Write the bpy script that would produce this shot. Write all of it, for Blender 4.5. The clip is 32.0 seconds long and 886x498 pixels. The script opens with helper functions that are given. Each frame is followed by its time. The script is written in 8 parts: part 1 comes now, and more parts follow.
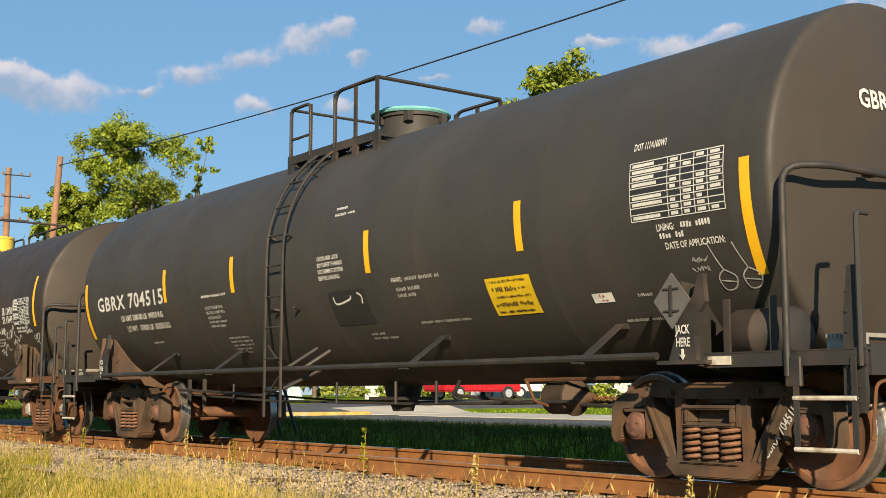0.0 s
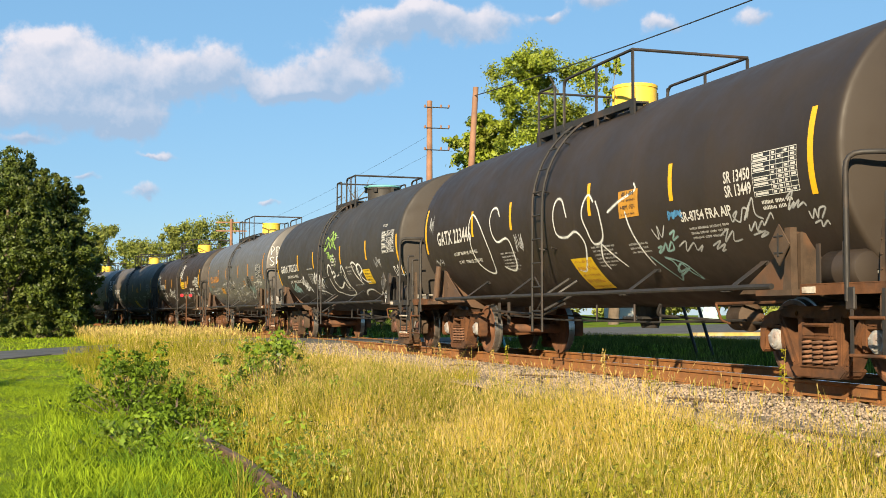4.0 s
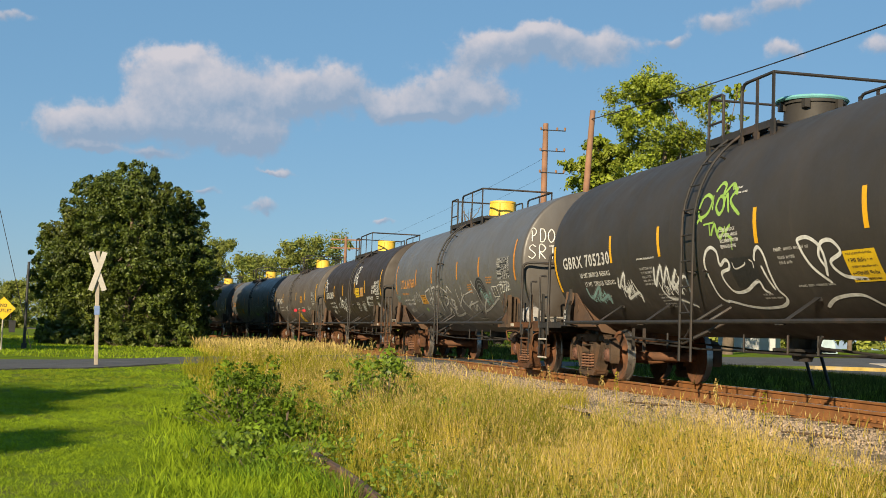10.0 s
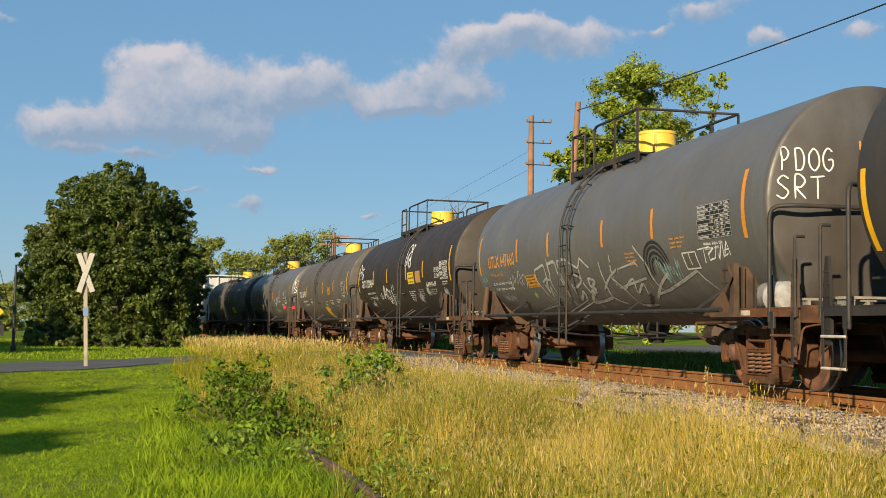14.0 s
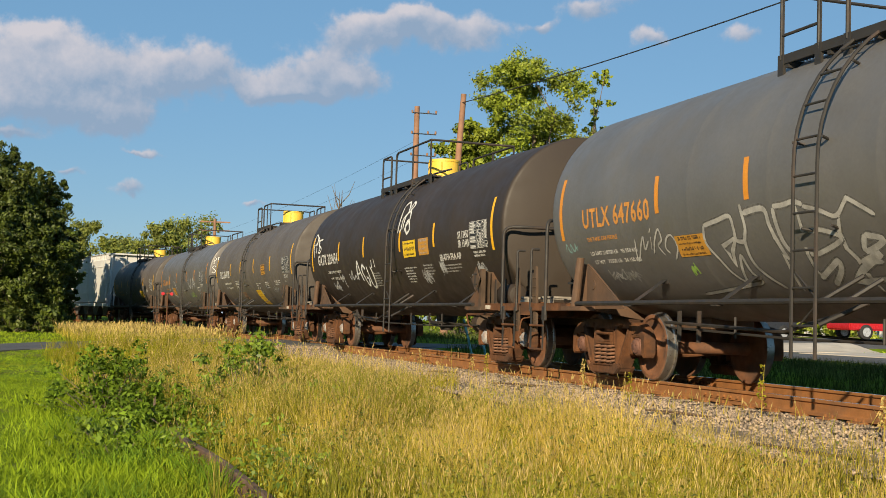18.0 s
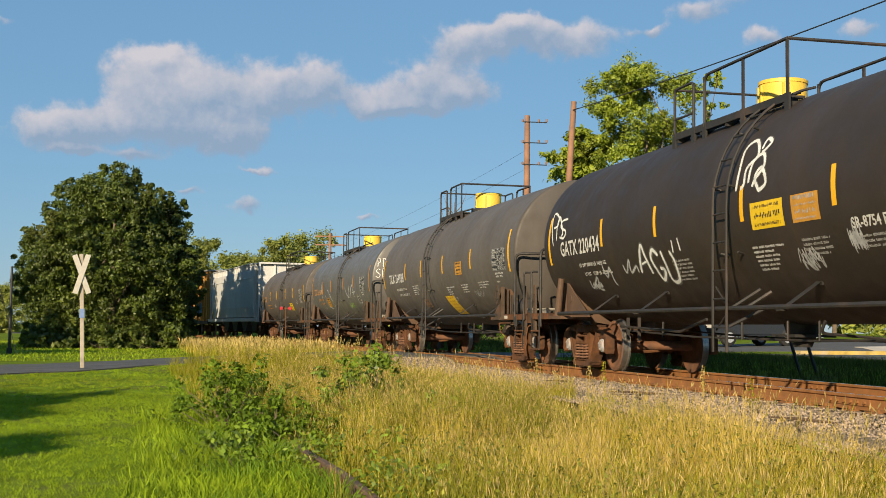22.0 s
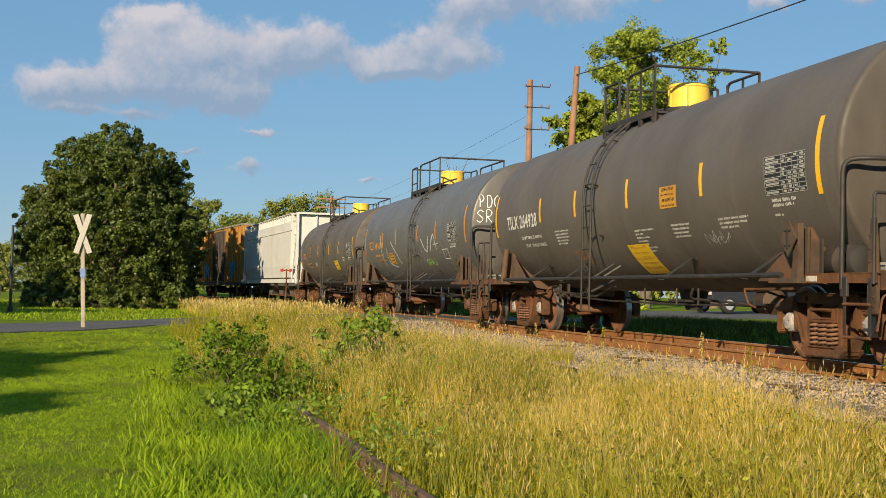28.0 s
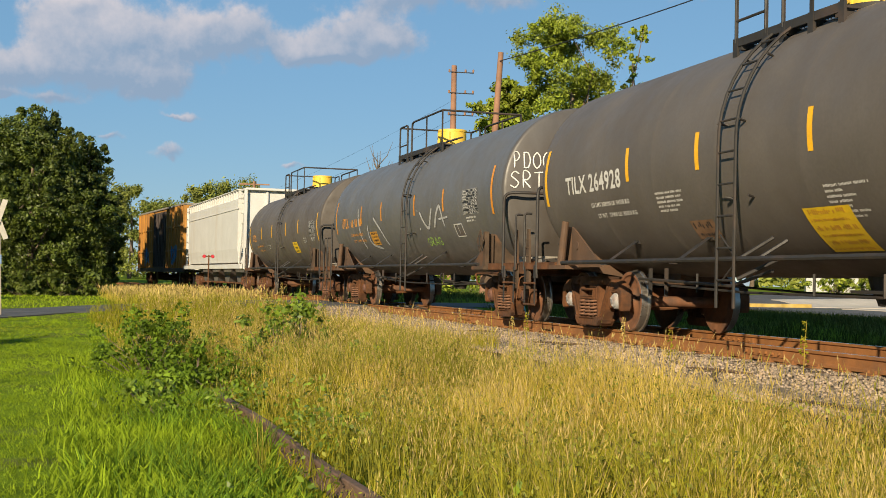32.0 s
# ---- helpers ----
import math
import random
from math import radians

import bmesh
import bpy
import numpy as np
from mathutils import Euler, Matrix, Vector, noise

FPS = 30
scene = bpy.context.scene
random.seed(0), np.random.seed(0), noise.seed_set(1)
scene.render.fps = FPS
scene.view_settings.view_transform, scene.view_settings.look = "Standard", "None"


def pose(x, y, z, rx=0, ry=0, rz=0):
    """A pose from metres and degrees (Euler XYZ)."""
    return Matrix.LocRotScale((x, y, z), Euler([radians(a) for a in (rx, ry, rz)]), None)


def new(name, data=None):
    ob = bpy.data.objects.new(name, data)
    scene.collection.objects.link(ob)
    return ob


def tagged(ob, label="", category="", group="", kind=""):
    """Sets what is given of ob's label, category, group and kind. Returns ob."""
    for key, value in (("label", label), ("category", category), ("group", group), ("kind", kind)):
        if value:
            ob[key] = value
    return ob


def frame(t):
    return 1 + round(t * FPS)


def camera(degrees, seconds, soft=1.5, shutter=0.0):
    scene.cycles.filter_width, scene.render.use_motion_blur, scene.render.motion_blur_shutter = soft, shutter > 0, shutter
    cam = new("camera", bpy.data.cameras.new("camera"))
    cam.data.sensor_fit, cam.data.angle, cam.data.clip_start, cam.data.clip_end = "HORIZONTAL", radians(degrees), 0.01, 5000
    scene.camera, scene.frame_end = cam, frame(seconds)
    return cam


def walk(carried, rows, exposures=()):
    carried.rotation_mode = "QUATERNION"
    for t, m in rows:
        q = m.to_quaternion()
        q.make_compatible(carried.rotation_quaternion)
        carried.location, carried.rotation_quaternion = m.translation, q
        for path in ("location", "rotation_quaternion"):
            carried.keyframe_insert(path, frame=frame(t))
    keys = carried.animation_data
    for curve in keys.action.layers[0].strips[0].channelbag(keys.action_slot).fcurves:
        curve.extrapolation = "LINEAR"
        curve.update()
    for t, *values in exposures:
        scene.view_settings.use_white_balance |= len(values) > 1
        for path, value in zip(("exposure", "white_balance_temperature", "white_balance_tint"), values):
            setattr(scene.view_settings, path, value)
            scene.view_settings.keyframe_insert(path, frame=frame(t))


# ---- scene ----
# ---- camera: stands still on a lawn and turns; z = 0 is the lawn at its feet ----
cam = camera(40.03, 32.0, 0.8)
EYE = (0.0, 0.0, 1.6)
PATH = [  # seconds, yaw, pitch, roll
    (0, 0.18, 6.82, 0.03), (0.5, 0.38, 6.97, 0.03), (1, 3.18, 7.03, -0.23), (1.5, 7.83, 6.86, -0.35),
    (2, 10.94, 5.6, -0.33), (2.5, 13.02, 5.03, 0.13), (3, 16.47, 4.38, 0.14), (3.5, 17.98, 3.58, 0.09),
    (4, 19.45, 3.08, -0.07), (4.5, 20.91, 2.91, -0.35), (6.5, 22.23, 3.8, -1.73), (7, 22.13, 3.73, -3.87),
    (7.5, 22.94, 3.66, -4.16), (8, 23.09, 3.69, -4.29), (8.5, 23.28, 3.62, -4.52), (9, 24.7, 3.88, -3.47),
    (9.5, 24.87, 3.91, -2.31), (10, 24.62, 4, -2.07), (10.5, 24.55, 3.58, -1.25), (11, 24.34, 3.52, -0.95),
    (11.5, 24.09, 3.57, -0.74), (12, 24.12, 3.64, -0.56), (12.5, 24.12, 3.62, -0.5), (13, 24.08, 3.75, -0.63),
    (13.5, 24.18, 3.78, -0.67), (14, 24.15, 3.73, -0.85), (14.5, 23.84, 3.6, -0.97), (15, 22.68, 3.59, -1.06),
    (15.5, 21.32, 3.45, -1.13), (17.5, 18.97, 3.39, -1.35), (18, 18.57, 3.38, -1.72), (18.5, 18.19, 3.63, -2.02),
    (19, 18.08, 3.8, -2.14), (19.5, 19.68, 3.91, -2), (20, 21.61, 4.01, -2.02), (20.5, 22.72, 3.96, -1.58),
    (21, 23.58, 3.9, -1.09), (21.5, 23.96, 3.77, -0.76), (22, 23.99, 3.74, -0.63), (22.5, 23.99, 3.72, -0.55),
    (23, 23.99, 3.68, -0.55), (23.5, 23.99, 3.5, -0.66), (24, 24.03, 3.17, -0.76), (24.5, 23.98, 2.89, -0.78),
    (25, 23.97, 2.67, -0.81), (25.5, 23.91, 2.57, -0.79), (27.5, 23.9, 2.13, -1.13), (28, 24, 2.04, -1.31),
    (28.5, 24.07, 1.92, -1.29), (29, 24.16, 1.81, -1.34), (29.5, 24.39, 1.69, -1.32), (30, 24.33, 1.58, -1.44),
    (30.5, 23.23, 1.61, -1.45), (31, 21.63, 1.53, -1.31), (31.5, 21.03, 1.47, -1.22), (32, 20.43, 1.44, -1.14),
]
# the picture grows a little brighter, then darker, as the view turns
walk(cam, [(t, pose(*EYE, 90 + p, r, y)) for t, y, p, r in PATH], ((0, 0.62), (1, 0.86), (2, 0.86), (3, 0.86), (4.5, 0.86), (7.0, 0.56), (9.0, 0.56), (10, 0.40), (32, 0.40)))

# ---- light: low evening sun from behind the camera ----
SUN_EL = 19.5
SUN_DIR = (-0.035, 0.9994)                  # the way the light travels over the ground
SUN_AZ = math.atan2(-SUN_DIR[0], -SUN_DIR[1])   # where the sun stands, clockwise from +y


def make_sun():
    data = bpy.data.lights.new("sun", "SUN")
    data.energy, data.angle, data.color = 5.9, radians(0.6), (1.0, 0.83, 0.57)
    ob = new("sun", data)
    e = radians(SUN_EL)
    d = Vector((SUN_DIR[0], SUN_DIR[1], 0)).normalized() * math.cos(e) - Vector((0, 0, math.sin(e)))
    ob.rotation_mode = "QUATERNION"
    ob.rotation_quaternion = d.to_track_quat("-Z", "Y")
    ob.location = (-5, -60, 40)


make_sun()

# clouds: azimuth to the left, height, half width, half height (degrees)
CLOUDS = [
    (12.1, 14.6, 1.57, 0.58), (9.5, 15.5, 1.57, 0.68), (6.8, 16.5, 1.57, 0.68), (5.2, 17.1, 0.79, 0.42), (14.3, 13.8, 0.68, 0.26),
    (17.7, 13.5, 2.3, 0.89), (19.9, 14.2, 1.18, 0.6), (9.1, 13.4, 1.0, 0.45), (4.1, 15.8, 0.58, 0.37), (-2.0, 17.2, 1.26, 0.45),
    (-7.2, 16.3, 1.31, 0.31), (-11.1, 15.9, 2.36, 0.68), (-13.4, 16.5, 0.79, 0.39), (5.2, 13.5, 1.05, 0.45), (0.3, 14.8, 0.79, 0.21),
    (42.5, 8.85, 1.65, 1.02), (40.6, 8.95, 1.76, 0.86), (38.4, 11.55, 1.76, 1.19), (37.2, 12.25, 0.88, 0.59), (37.6, 9.65, 1.98, 1.51), (35.3, 10.75, 2.42, 1.94),
    (34.1, 8.75, 2.2, 0.86), (32.1, 10.95, 1.87, 1.4), (29.9, 11.35, 1.54, 1.19), (27.3, 10.55, 1.65, 0.81), (25.2, 11.55, 1.76, 1.03), (23.3, 13.15, 1.76, 1.03),
    (21.2, 13.75, 2.2, 0.76), (23.0, 11.15, 1.76, 0.86), (25.7, 10.25, 2.31, 0.49), (33.2, 5.6, 1.2, 0.4), (41.2, 7.9, 1.1, 0.22), (38.5, 7.8, 0.9, 0.28),
    (32.7, 7.3, 1.0, 0.18), (36.1, 6.3, 0.7, 0.18), (27.6, 5.1, 0.6, 0.14), (46.5, 13.35, 3.0, 0.3),
    (58.0, 13.0, 5.0, 2.0), (-22.0, 17.0, 4.0, 1.6), (-36.0, 14.0, 5.0, 1.8), (80.0, 20.0, 7.0, 3.0),
]


def make_world():
    world = bpy.data.worlds.new("sky")
    scene.world = world
    world.use_nodes = True
    tree = world.node_tree
    nodes, links = tree.nodes, tree.links
    nodes.clear()

    def math_node(op, a, b=None, c=None, clamp=False):
        n = nodes.new("ShaderNodeMath")
        n.operation, n.use_clamp = op, clamp
        for i, v in enumerate((a, b, c)):
            if v is None:
                continue
            if isinstance(v, (int, float)):
                n.inputs[i].default_value = v
            else:
                links.new(v, n.inputs[i])
        return n.outputs[0]

    sky = nodes.new("ShaderNodeTexSky")
    sky.sky_type, sky.sun_disc = "NISHITA", False
    sky.sun_elevation, sky.sun_rotation = radians(SUN_EL), SUN_AZ
    sky.air_density, sky.dust_density, sky.ozone_density = 1.0, 0.15, 3.0
    coord = nodes.new("ShaderNodeTexCoord")
    sep = nodes.new("ShaderNodeSeparateXYZ")
    links.new(coord.outputs["Generated"], sep.inputs[0])
    az = math_node("MULTIPLY", math_node("ARCTAN2", math_node("MULTIPLY", sep.outputs[0], -1.0), sep.outputs[1]), 57.2958)
    el = math_node("MULTIPLY", math_node("ARCSINE", sep.outputs[2]), 57.2958)
    warp = nodes.new("ShaderNodeTexNoise")
    warp.inputs["Scale"].default_value, warp.inputs["Detail"].default_value = 42.0, 4.0
    links.new(coord.outputs["Generated"], warp.inputs["Vector"])
    wsep = nodes.new("ShaderNodeSeparateColor")
    links.new(warp.outputs["Color"], wsep.inputs[0])
    fine = nodes.new("ShaderNodeTexNoise")
    fine.inputs["Scale"].default_value, fine.inputs["Detail"].default_value = 60.0, 7.0
    fine.inputs["Roughness"].default_value = 0.6
    links.new(coord.outputs["Generated"], fine.inputs["Vector"])
    azw = math_node("ADD", az, math_node("MULTIPLY", math_node("SUBTRACT", wsep.outputs[0], 0.5), 1.7))
    elw = math_node("ADD", el, math_node("MULTIPLY", math_node("SUBTRACT", wsep.outputs[1], 0.5), 1.3))
    total, height = None, None
    for a, e, w, h in CLOUDS:
        u = math_node("DIVIDE", math_node("SUBTRACT", azw, a), w)
        v = math_node("DIVIDE", math_node("SUBTRACT", elw, e), h)
        d2 = math_node("ADD", math_node("MULTIPLY", u, u), math_node("MULTIPLY", v, v))
        m = math_node("POWER", 2.718, math_node("MULTIPLY", d2, -1.0))
        lit = math_node("MULTIPLY", m, math_node("SUBTRACT", math_node("MULTIPLY", v, 0.85), math_node("MULTIPLY", u, -0.30)))
        total = m if total is None else math_node("ADD", total, m)
        height = lit if height is None else math_node("ADD", height, lit)
    density = math_node("ADD", total, math_node("MULTIPLY", math_node("SUBTRACT", fine.outputs["Fac"], 0.5), 1.15))
    mask = nodes.new("ShaderNodeMapRange")
    mask.interpolation_type = "SMOOTHSTEP"
    mask.inputs["From Min"].default_value, mask.inputs["From Max"].default_value = 0.34, 0.95
    mask.inputs["To Max"].default_value = 0.9
    links.new(density, mask.inputs["Value"])
    shade = math_node("ADD", math_node("ADD", height, 0.36), math_node("MULTIPLY", math_node("SUBTRACT", fine.outputs["Fac"], 0.5), 1.2), clamp=True)
    tint = nodes.new("ShaderNodeMix")
    tint.data_type = "RGBA"
    tint.inputs[6].default_value, tint.inputs[7].default_value = (3.4, 4.5, 6.1, 1), (7.9, 7.4, 7.7, 1)
    links.new(shade, tint.inputs[0])
    mix = nodes.new("ShaderNodeMix")
    mix.data_type = "RGBA"
    links.new(mask.outputs[0], mix.inputs[0])
    links.new(tint.outputs[2], mix.inputs[7])
    clear = nodes.new("ShaderNodeMix")         # a hazeless, even evening blue
    clear.data_type = "RGBA"
    clear.inputs[0].default_value, clear.inputs[7].default_value = 0.55, (2.15, 4.85, 7.9, 1)
    links.new(sky.outputs[0], clear.inputs[6])
    links.new(clear.outputs[2], mix.inputs[6])
    back = nodes.new("ShaderNodeBackground")
    back.inputs["Strength"].default_value = 0.065
    links.new(mix.outputs[2], back.inputs["Color"])
    out = nodes.new("ShaderNodeOutputWorld")
    links.new(back.outputs[0], out.inputs["Surface"])


make_world()

# ---- materials ----


def material(name, color, rough=0.7, metal=0.0, vary=0.25, scale=6.0, second=None, amount=0.0, bump=0.0, streak=0.0,
             island=0.0, per_object=0.0, fine=60.0, trans=0.0, spec=0.5, ends=None):
    """Principled surface with grain at two scales; second: a stain's colour, amount: how much of it; streak: stains drawn out downwards."""
    mat = bpy.data.materials.new(name)
    mat.use_nodes = True
    tree = mat.node_tree
    nodes, links = tree.nodes, tree.links
    bsdf = nodes["Principled BSDF"]
    bsdf.inputs["Roughness"].default_value, bsdf.inputs["Metallic"].default_value = rough, metal
    bsdf.inputs["Specular IOR Level"].default_value = spec
    coord = nodes.new("ShaderNodeTexCoord")

    def noise_node(sc, detail=4.0, stretch=None):
        n = nodes.new("ShaderNodeTexNoise")
        n.inputs["Scale"].default_value, n.inputs["Detail"].default_value = sc, detail
        vec = coord.outputs["Object"]
        if stretch:
            mp = nodes.new("ShaderNodeMapping")
            mp.inputs["Scale"].default_value = stretch
            links.new(vec, mp.inputs["Vector"])
            vec = mp.outputs[0]
        links.new(vec, n.inputs["Vector"])
        return n.outputs["Fac"]

    def ramp(value, lo, hi, a=0.0, b=1.0):
        n = nodes.new("ShaderNodeMapRange")
        for key, v in (("From Min", lo), ("From Max", hi), ("To Min", a), ("To Max", b)):
            n.inputs[key].default_value = v
        links.new(value, n.inputs["Value"])
        return n.outputs[0]

    def mixed(fac, a, b, mode="MIX"):
        n = nodes.new("ShaderNodeMix")
        n.data_type, n.blend_type = "RGBA", mode
        for i, v in ((0, fac), (6, a), (7, b)):
            if isinstance(v, (int, float)):
                n.inputs[i].default_value = v
            elif isinstance(v, tuple):
                n.inputs[i].default_value = (*v, 1) if len(v) == 3 else v
            else:
                links.new(v, n.inputs[i])
        return n.outputs[2]

    col = tuple(color)
    lo, hi = tuple(c * (1 - vary) for c in col), tuple(min(1.0, c * (1 + vary)) for c in col)
    out = mixed(ramp(noise_node(scale), 0.3, 0.7), lo, hi)
    out = mixed(ramp(noise_node(fine, 3.0), 0.3, 0.7, 0.0, 0.5), out, mixed(1.0, out, (0.72, 0.72, 0.72), "MULTIPLY"))
    if second:
        fac = noise_node(scale * 0.6, 6.0, (1.0, 1.0, 0.16) if streak else None)
        out = mixed(ramp(fac, 0.62 - amount * 0.4, 0.74 - amount * 0.25, 0.0, min(1.0, 0.35 + amount)), out, second)
    if ends:                       # rust on a tank's ends, thickened to tone down their sunlit face, past this distance from its middle
        sep = nodes.new("ShaderNodeSeparateXYZ")
        links.new(coord.outputs["Object"], sep.inputs[0])
        far = nodes.new("ShaderNodeMath")
        far.operation = "ABSOLUTE"
        links.new(sep.outputs[0], far.inputs[0])
        rust = nodes.new("ShaderNodeMath")
        rust.operation = "MULTIPLY"
        links.new(ramp(far.outputs[0], ends, ends + 0.12), rust.inputs[0])
        links.new(ramp(noise_node(2.2, 6.0, (0.3, 1.0, 0.35)), 0.34, 0.66, 0.55, 0.97), rust.inputs[1])
        out = mixed(rust.outputs[0], out, (0.040, 0.030, 0.022))
    if island:
        geo = nodes.new("ShaderNodeNewGeometry")
        out = mixed(ramp(geo.outputs["Random Per Island"], 0, 1, 0.0, 1.0), mixed(1.0, out, (1 - 0.5 * island, 1 - 0.48 * island, 1 - 0.48 * island), "MULTIPLY"), mixed(1.0, out, (1 + 0.48 * island, 1 + 0.42 * island, 1 + 0.30 * island), "MULTIPLY"))
    if per_object:
        info = nodes.new("ShaderNodeObjectInfo")
        out = mixed(ramp(info.outputs["Random"], 0, 1), mixed(1.0, out, (1 - per_object,) * 3, "MULTIPLY"), mixed(1.0, out, (1 + per_object,) * 3, "MULTIPLY"))
    links.new(out, bsdf.inputs["Base Color"])
    links.new(ramp(noise_node(scale * 3), 0.3, 0.7, max(0.05, rough - 0.1), min(1.0, rough + 0.1)), bsdf.inputs["Roughness"])
    if bump:
        b = nodes.new("ShaderNodeBump")
        b.inputs["Strength"].default_value, b.inputs["Distance"].default_value = min(1.0, bump * 4), bump * 0.1
        links.new(noise_node(fine, 5.0), b.inputs["Height"])
        links.new(b.outputs[0], bsdf.inputs["Normal"])
    if trans:
        t = nodes.new("ShaderNodeBsdfTranslucent")
        links.new(out, t.inputs["Color"])
        m = nodes.new("ShaderNodeMixShader")
        m.inputs[0].default_value = trans
        links.new(bsdf.outputs[0], m.inputs[1])
        links.new(t.outputs[0], m.inputs[2])
        links.new(m.outputs[0], nodes["Material Output"].inputs["Surface"])
    return mat


RUST = (0.17, 0.068, 0.029)
TANK_BLACK = material("tank_black", (0.042, 0.0375, 0.034), 0.62, spec=0.35, vary=0.14, scale=0.9, second=(0.058, 0.049, 0.041), amount=0.14, streak=1, fine=24, ends=6.95)
TANK_BROWN = material("tank_brown_black", (0.032, 0.0232, 0.018), 0.6, spec=0.4, vary=0.16, scale=0.9, second=(0.047, 0.033, 0.024), amount=0.18, streak=1, fine=24, ends=6.90)
TANK_GREY = material("tank_grey", (0.112, 0.109, 0.108), 0.5, spec=0.7, vary=0.12, scale=0.9, second=(0.10, 0.092, 0.085), amount=0.22, streak=1, fine=24, ends=6.90)
TANK_TAUPE = material("tank_taupe", (0.104, 0.090, 0.079), 0.62, vary=0.12, scale=0.9, second=(0.068, 0.055, 0.046), amount=0.2, streak=1, fine=24, ends=6.90)
FRAME_BLACK = material("frame_black", (0.025, 0.022, 0.020), 0.65, vary=0.2, scale=3, second=(0.075, 0.048, 0.034), amount=0.2)
FRAME_GREY = material("frame_grey", (0.10, 0.095, 0.09), 0.65, vary=0.2, scale=3, second=(0.10, 0.06, 0.04), amount=0.25)
FRAME_DARK = material("truck_dark", (0.072, 0.048, 0.032), 0.75, spec=0.3, vary=0.35, scale=4, second=(0.13, 0.062, 0.03), amount=0.36, bump=0.06)
RUSTY = material("rusty_steel", (0.128, 0.055, 0.024), 0.85, spec=0.25, vary=0.35, scale=5, second=(0.035, 0.025, 0.02), amount=0.34, bump=0.08)
SPRING_RUST = material("spring_rust", (0.18, 0.085, 0.045), 0.85, vary=0.3, scale=12, second=(0.05, 0.032, 0.025), amount=0.25)
BOLSTER = material("bolster_brown", (0.102, 0.056, 0.031), 0.8, vary=0.25, scale=2.5, second=(0.045, 0.036, 0.03), amount=0.25)
WHEEL_RUST = material("wheel_face", (0.17, 0.073, 0.034), 0.8, vary=0.25, scale=6, second=(0.06, 0.04, 0.03), amount=0.3)
WHEEL_RIM = material("wheel_tread", (0.42, 0.38, 0.34), 0.35, metal=0.9, vary=0.15, scale=8)
CAP_GREY = material("bearing_cap", (0.34, 0.33, 0.32), 0.6, vary=0.2, scale=10, second=RUST, amount=0.25)
CAP_RUST = material("bearing_cap_rust", (0.13, 0.06, 0.04), 0.8, vary=0.3, scale=10)
YELLOW = material("reflective_yellow", (0.80, 0.42, 0.010), 0.5, vary=0.05, scale=8)
ORANGE = material("reflective_amber", (0.62, 0.24, 0.02), 0.5, vary=0.08, scale=8)
SIGN_YELLOW = material("decal_yellow", (0.72, 0.47, 0.012), 0.55, vary=0.08, scale=6)
SIGN_AMBER = material("decal_amber", (0.52, 0.25, 0.03), 0.6, vary=0.15, scale=6)
FADED = material("decal_faded", (0.20, 0.11, 0.06), 0.7, vary=0.25, scale=6)
DOME_YELLOW = material("dome_yellow", (0.78, 0.50, 0.06), 0.55, vary=0.08, scale=4, second=(0.35, 0.22, 0.06), amount=0.08, streak=1)
LID_TEAL = material("lid_teal", (0.16, 0.42, 0.42), 0.55, vary=0.15, scale=5)
LETTER = material("lettering_white", (0.56, 0.545, 0.51), 0.7, vary=0.12, scale=14)
LETTER_DIM = material("lettering_grey", (0.34, 0.33, 0.31), 0.75, vary=0.3, scale=14)
LETTER_AMBER = material("lettering_amber", (0.55, 0.24, 0.05), 0.7, vary=0.15, scale=14)
PANEL_BLACK = material("panel_black", (0.020, 0.020, 0.021), 0.6, vary=0.1, scale=10)
SPRAY_WHITE = material("spray_white", (0.66, 0.66, 0.63), 0.75, vary=0.2, scale=9, second=(0.25, 0.24, 0.23), amount=0.12)
SPRAY_PALE = material("spray_pale", (0.33, 0.32, 0.30), 0.75, vary=0.3, scale=7)
SPRAY_GREY = material("spray_grey", (0.36, 0.36, 0.355), 0.75, vary=0.3, scale=9)
OVERSPRAY = material("overspray", (0.10, 0.095, 0.09), 0.8, vary=0.5, scale=30)
SPRAY_TEAL = material("spray_teal", (0.20, 0.34, 0.32), 0.75, vary=0.3, scale=9)
SPRAY_GREEN = material("spray_green", (0.29, 0.48, 0.09), 0.75, vary=0.15, scale=9)
SPRAY_BLUE = material("spray_blue", (0.06, 0.22, 0.42), 0.75, vary=0.3, scale=9)
TREAD_PALE = material("tread_pale", (0.52, 0.47, 0.39), 0.6, vary=0.2, scale=12, second=(0.2, 0.11, 0.06), amount=0.25)
STEEL_WORN = material("worn_steel", (0.33, 0.30, 0.26), 0.5, metal=0.3, vary=0.25, scale=8)
HOPPER_WHITE = material("hopper_white", (0.56, 0.555, 0.535), 0.6, vary=0.06, scale=1.2, second=(0.45, 0.38, 0.29), amount=0.10, streak=1, fine=20)
BOX_YELLOW = material("boxcar_yellow", (0.38, 0.18, 0.03), 0.65, vary=0.15, scale=1.5, second=(0.16, 0.07, 0.03), amount=0.2, streak=1)
BOX_BROWN = material("boxcar_door", (0.055, 0.040, 0.033), 0.7, vary=0.2, scale=1.5)
RAIL_SIDE = material("rail_rust", (0.25, 0.102, 0.028), 0.85, vary=0.2, scale=5, second=(0.12, 0.06, 0.03), amount=0.2, bump=0.04)
OLD_RAIL = material("old_rail_rust", (0.135, 0.078, 0.050), 0.9, vary=0.3, scale=5, second=(0.05, 0.035, 0.028), amount=0.3, bump=0.06)
RAIL_TOP = material("rail_head_polished", (0.55, 0.52, 0.50), 0.25, metal=1.0, vary=0.1, scale=10)
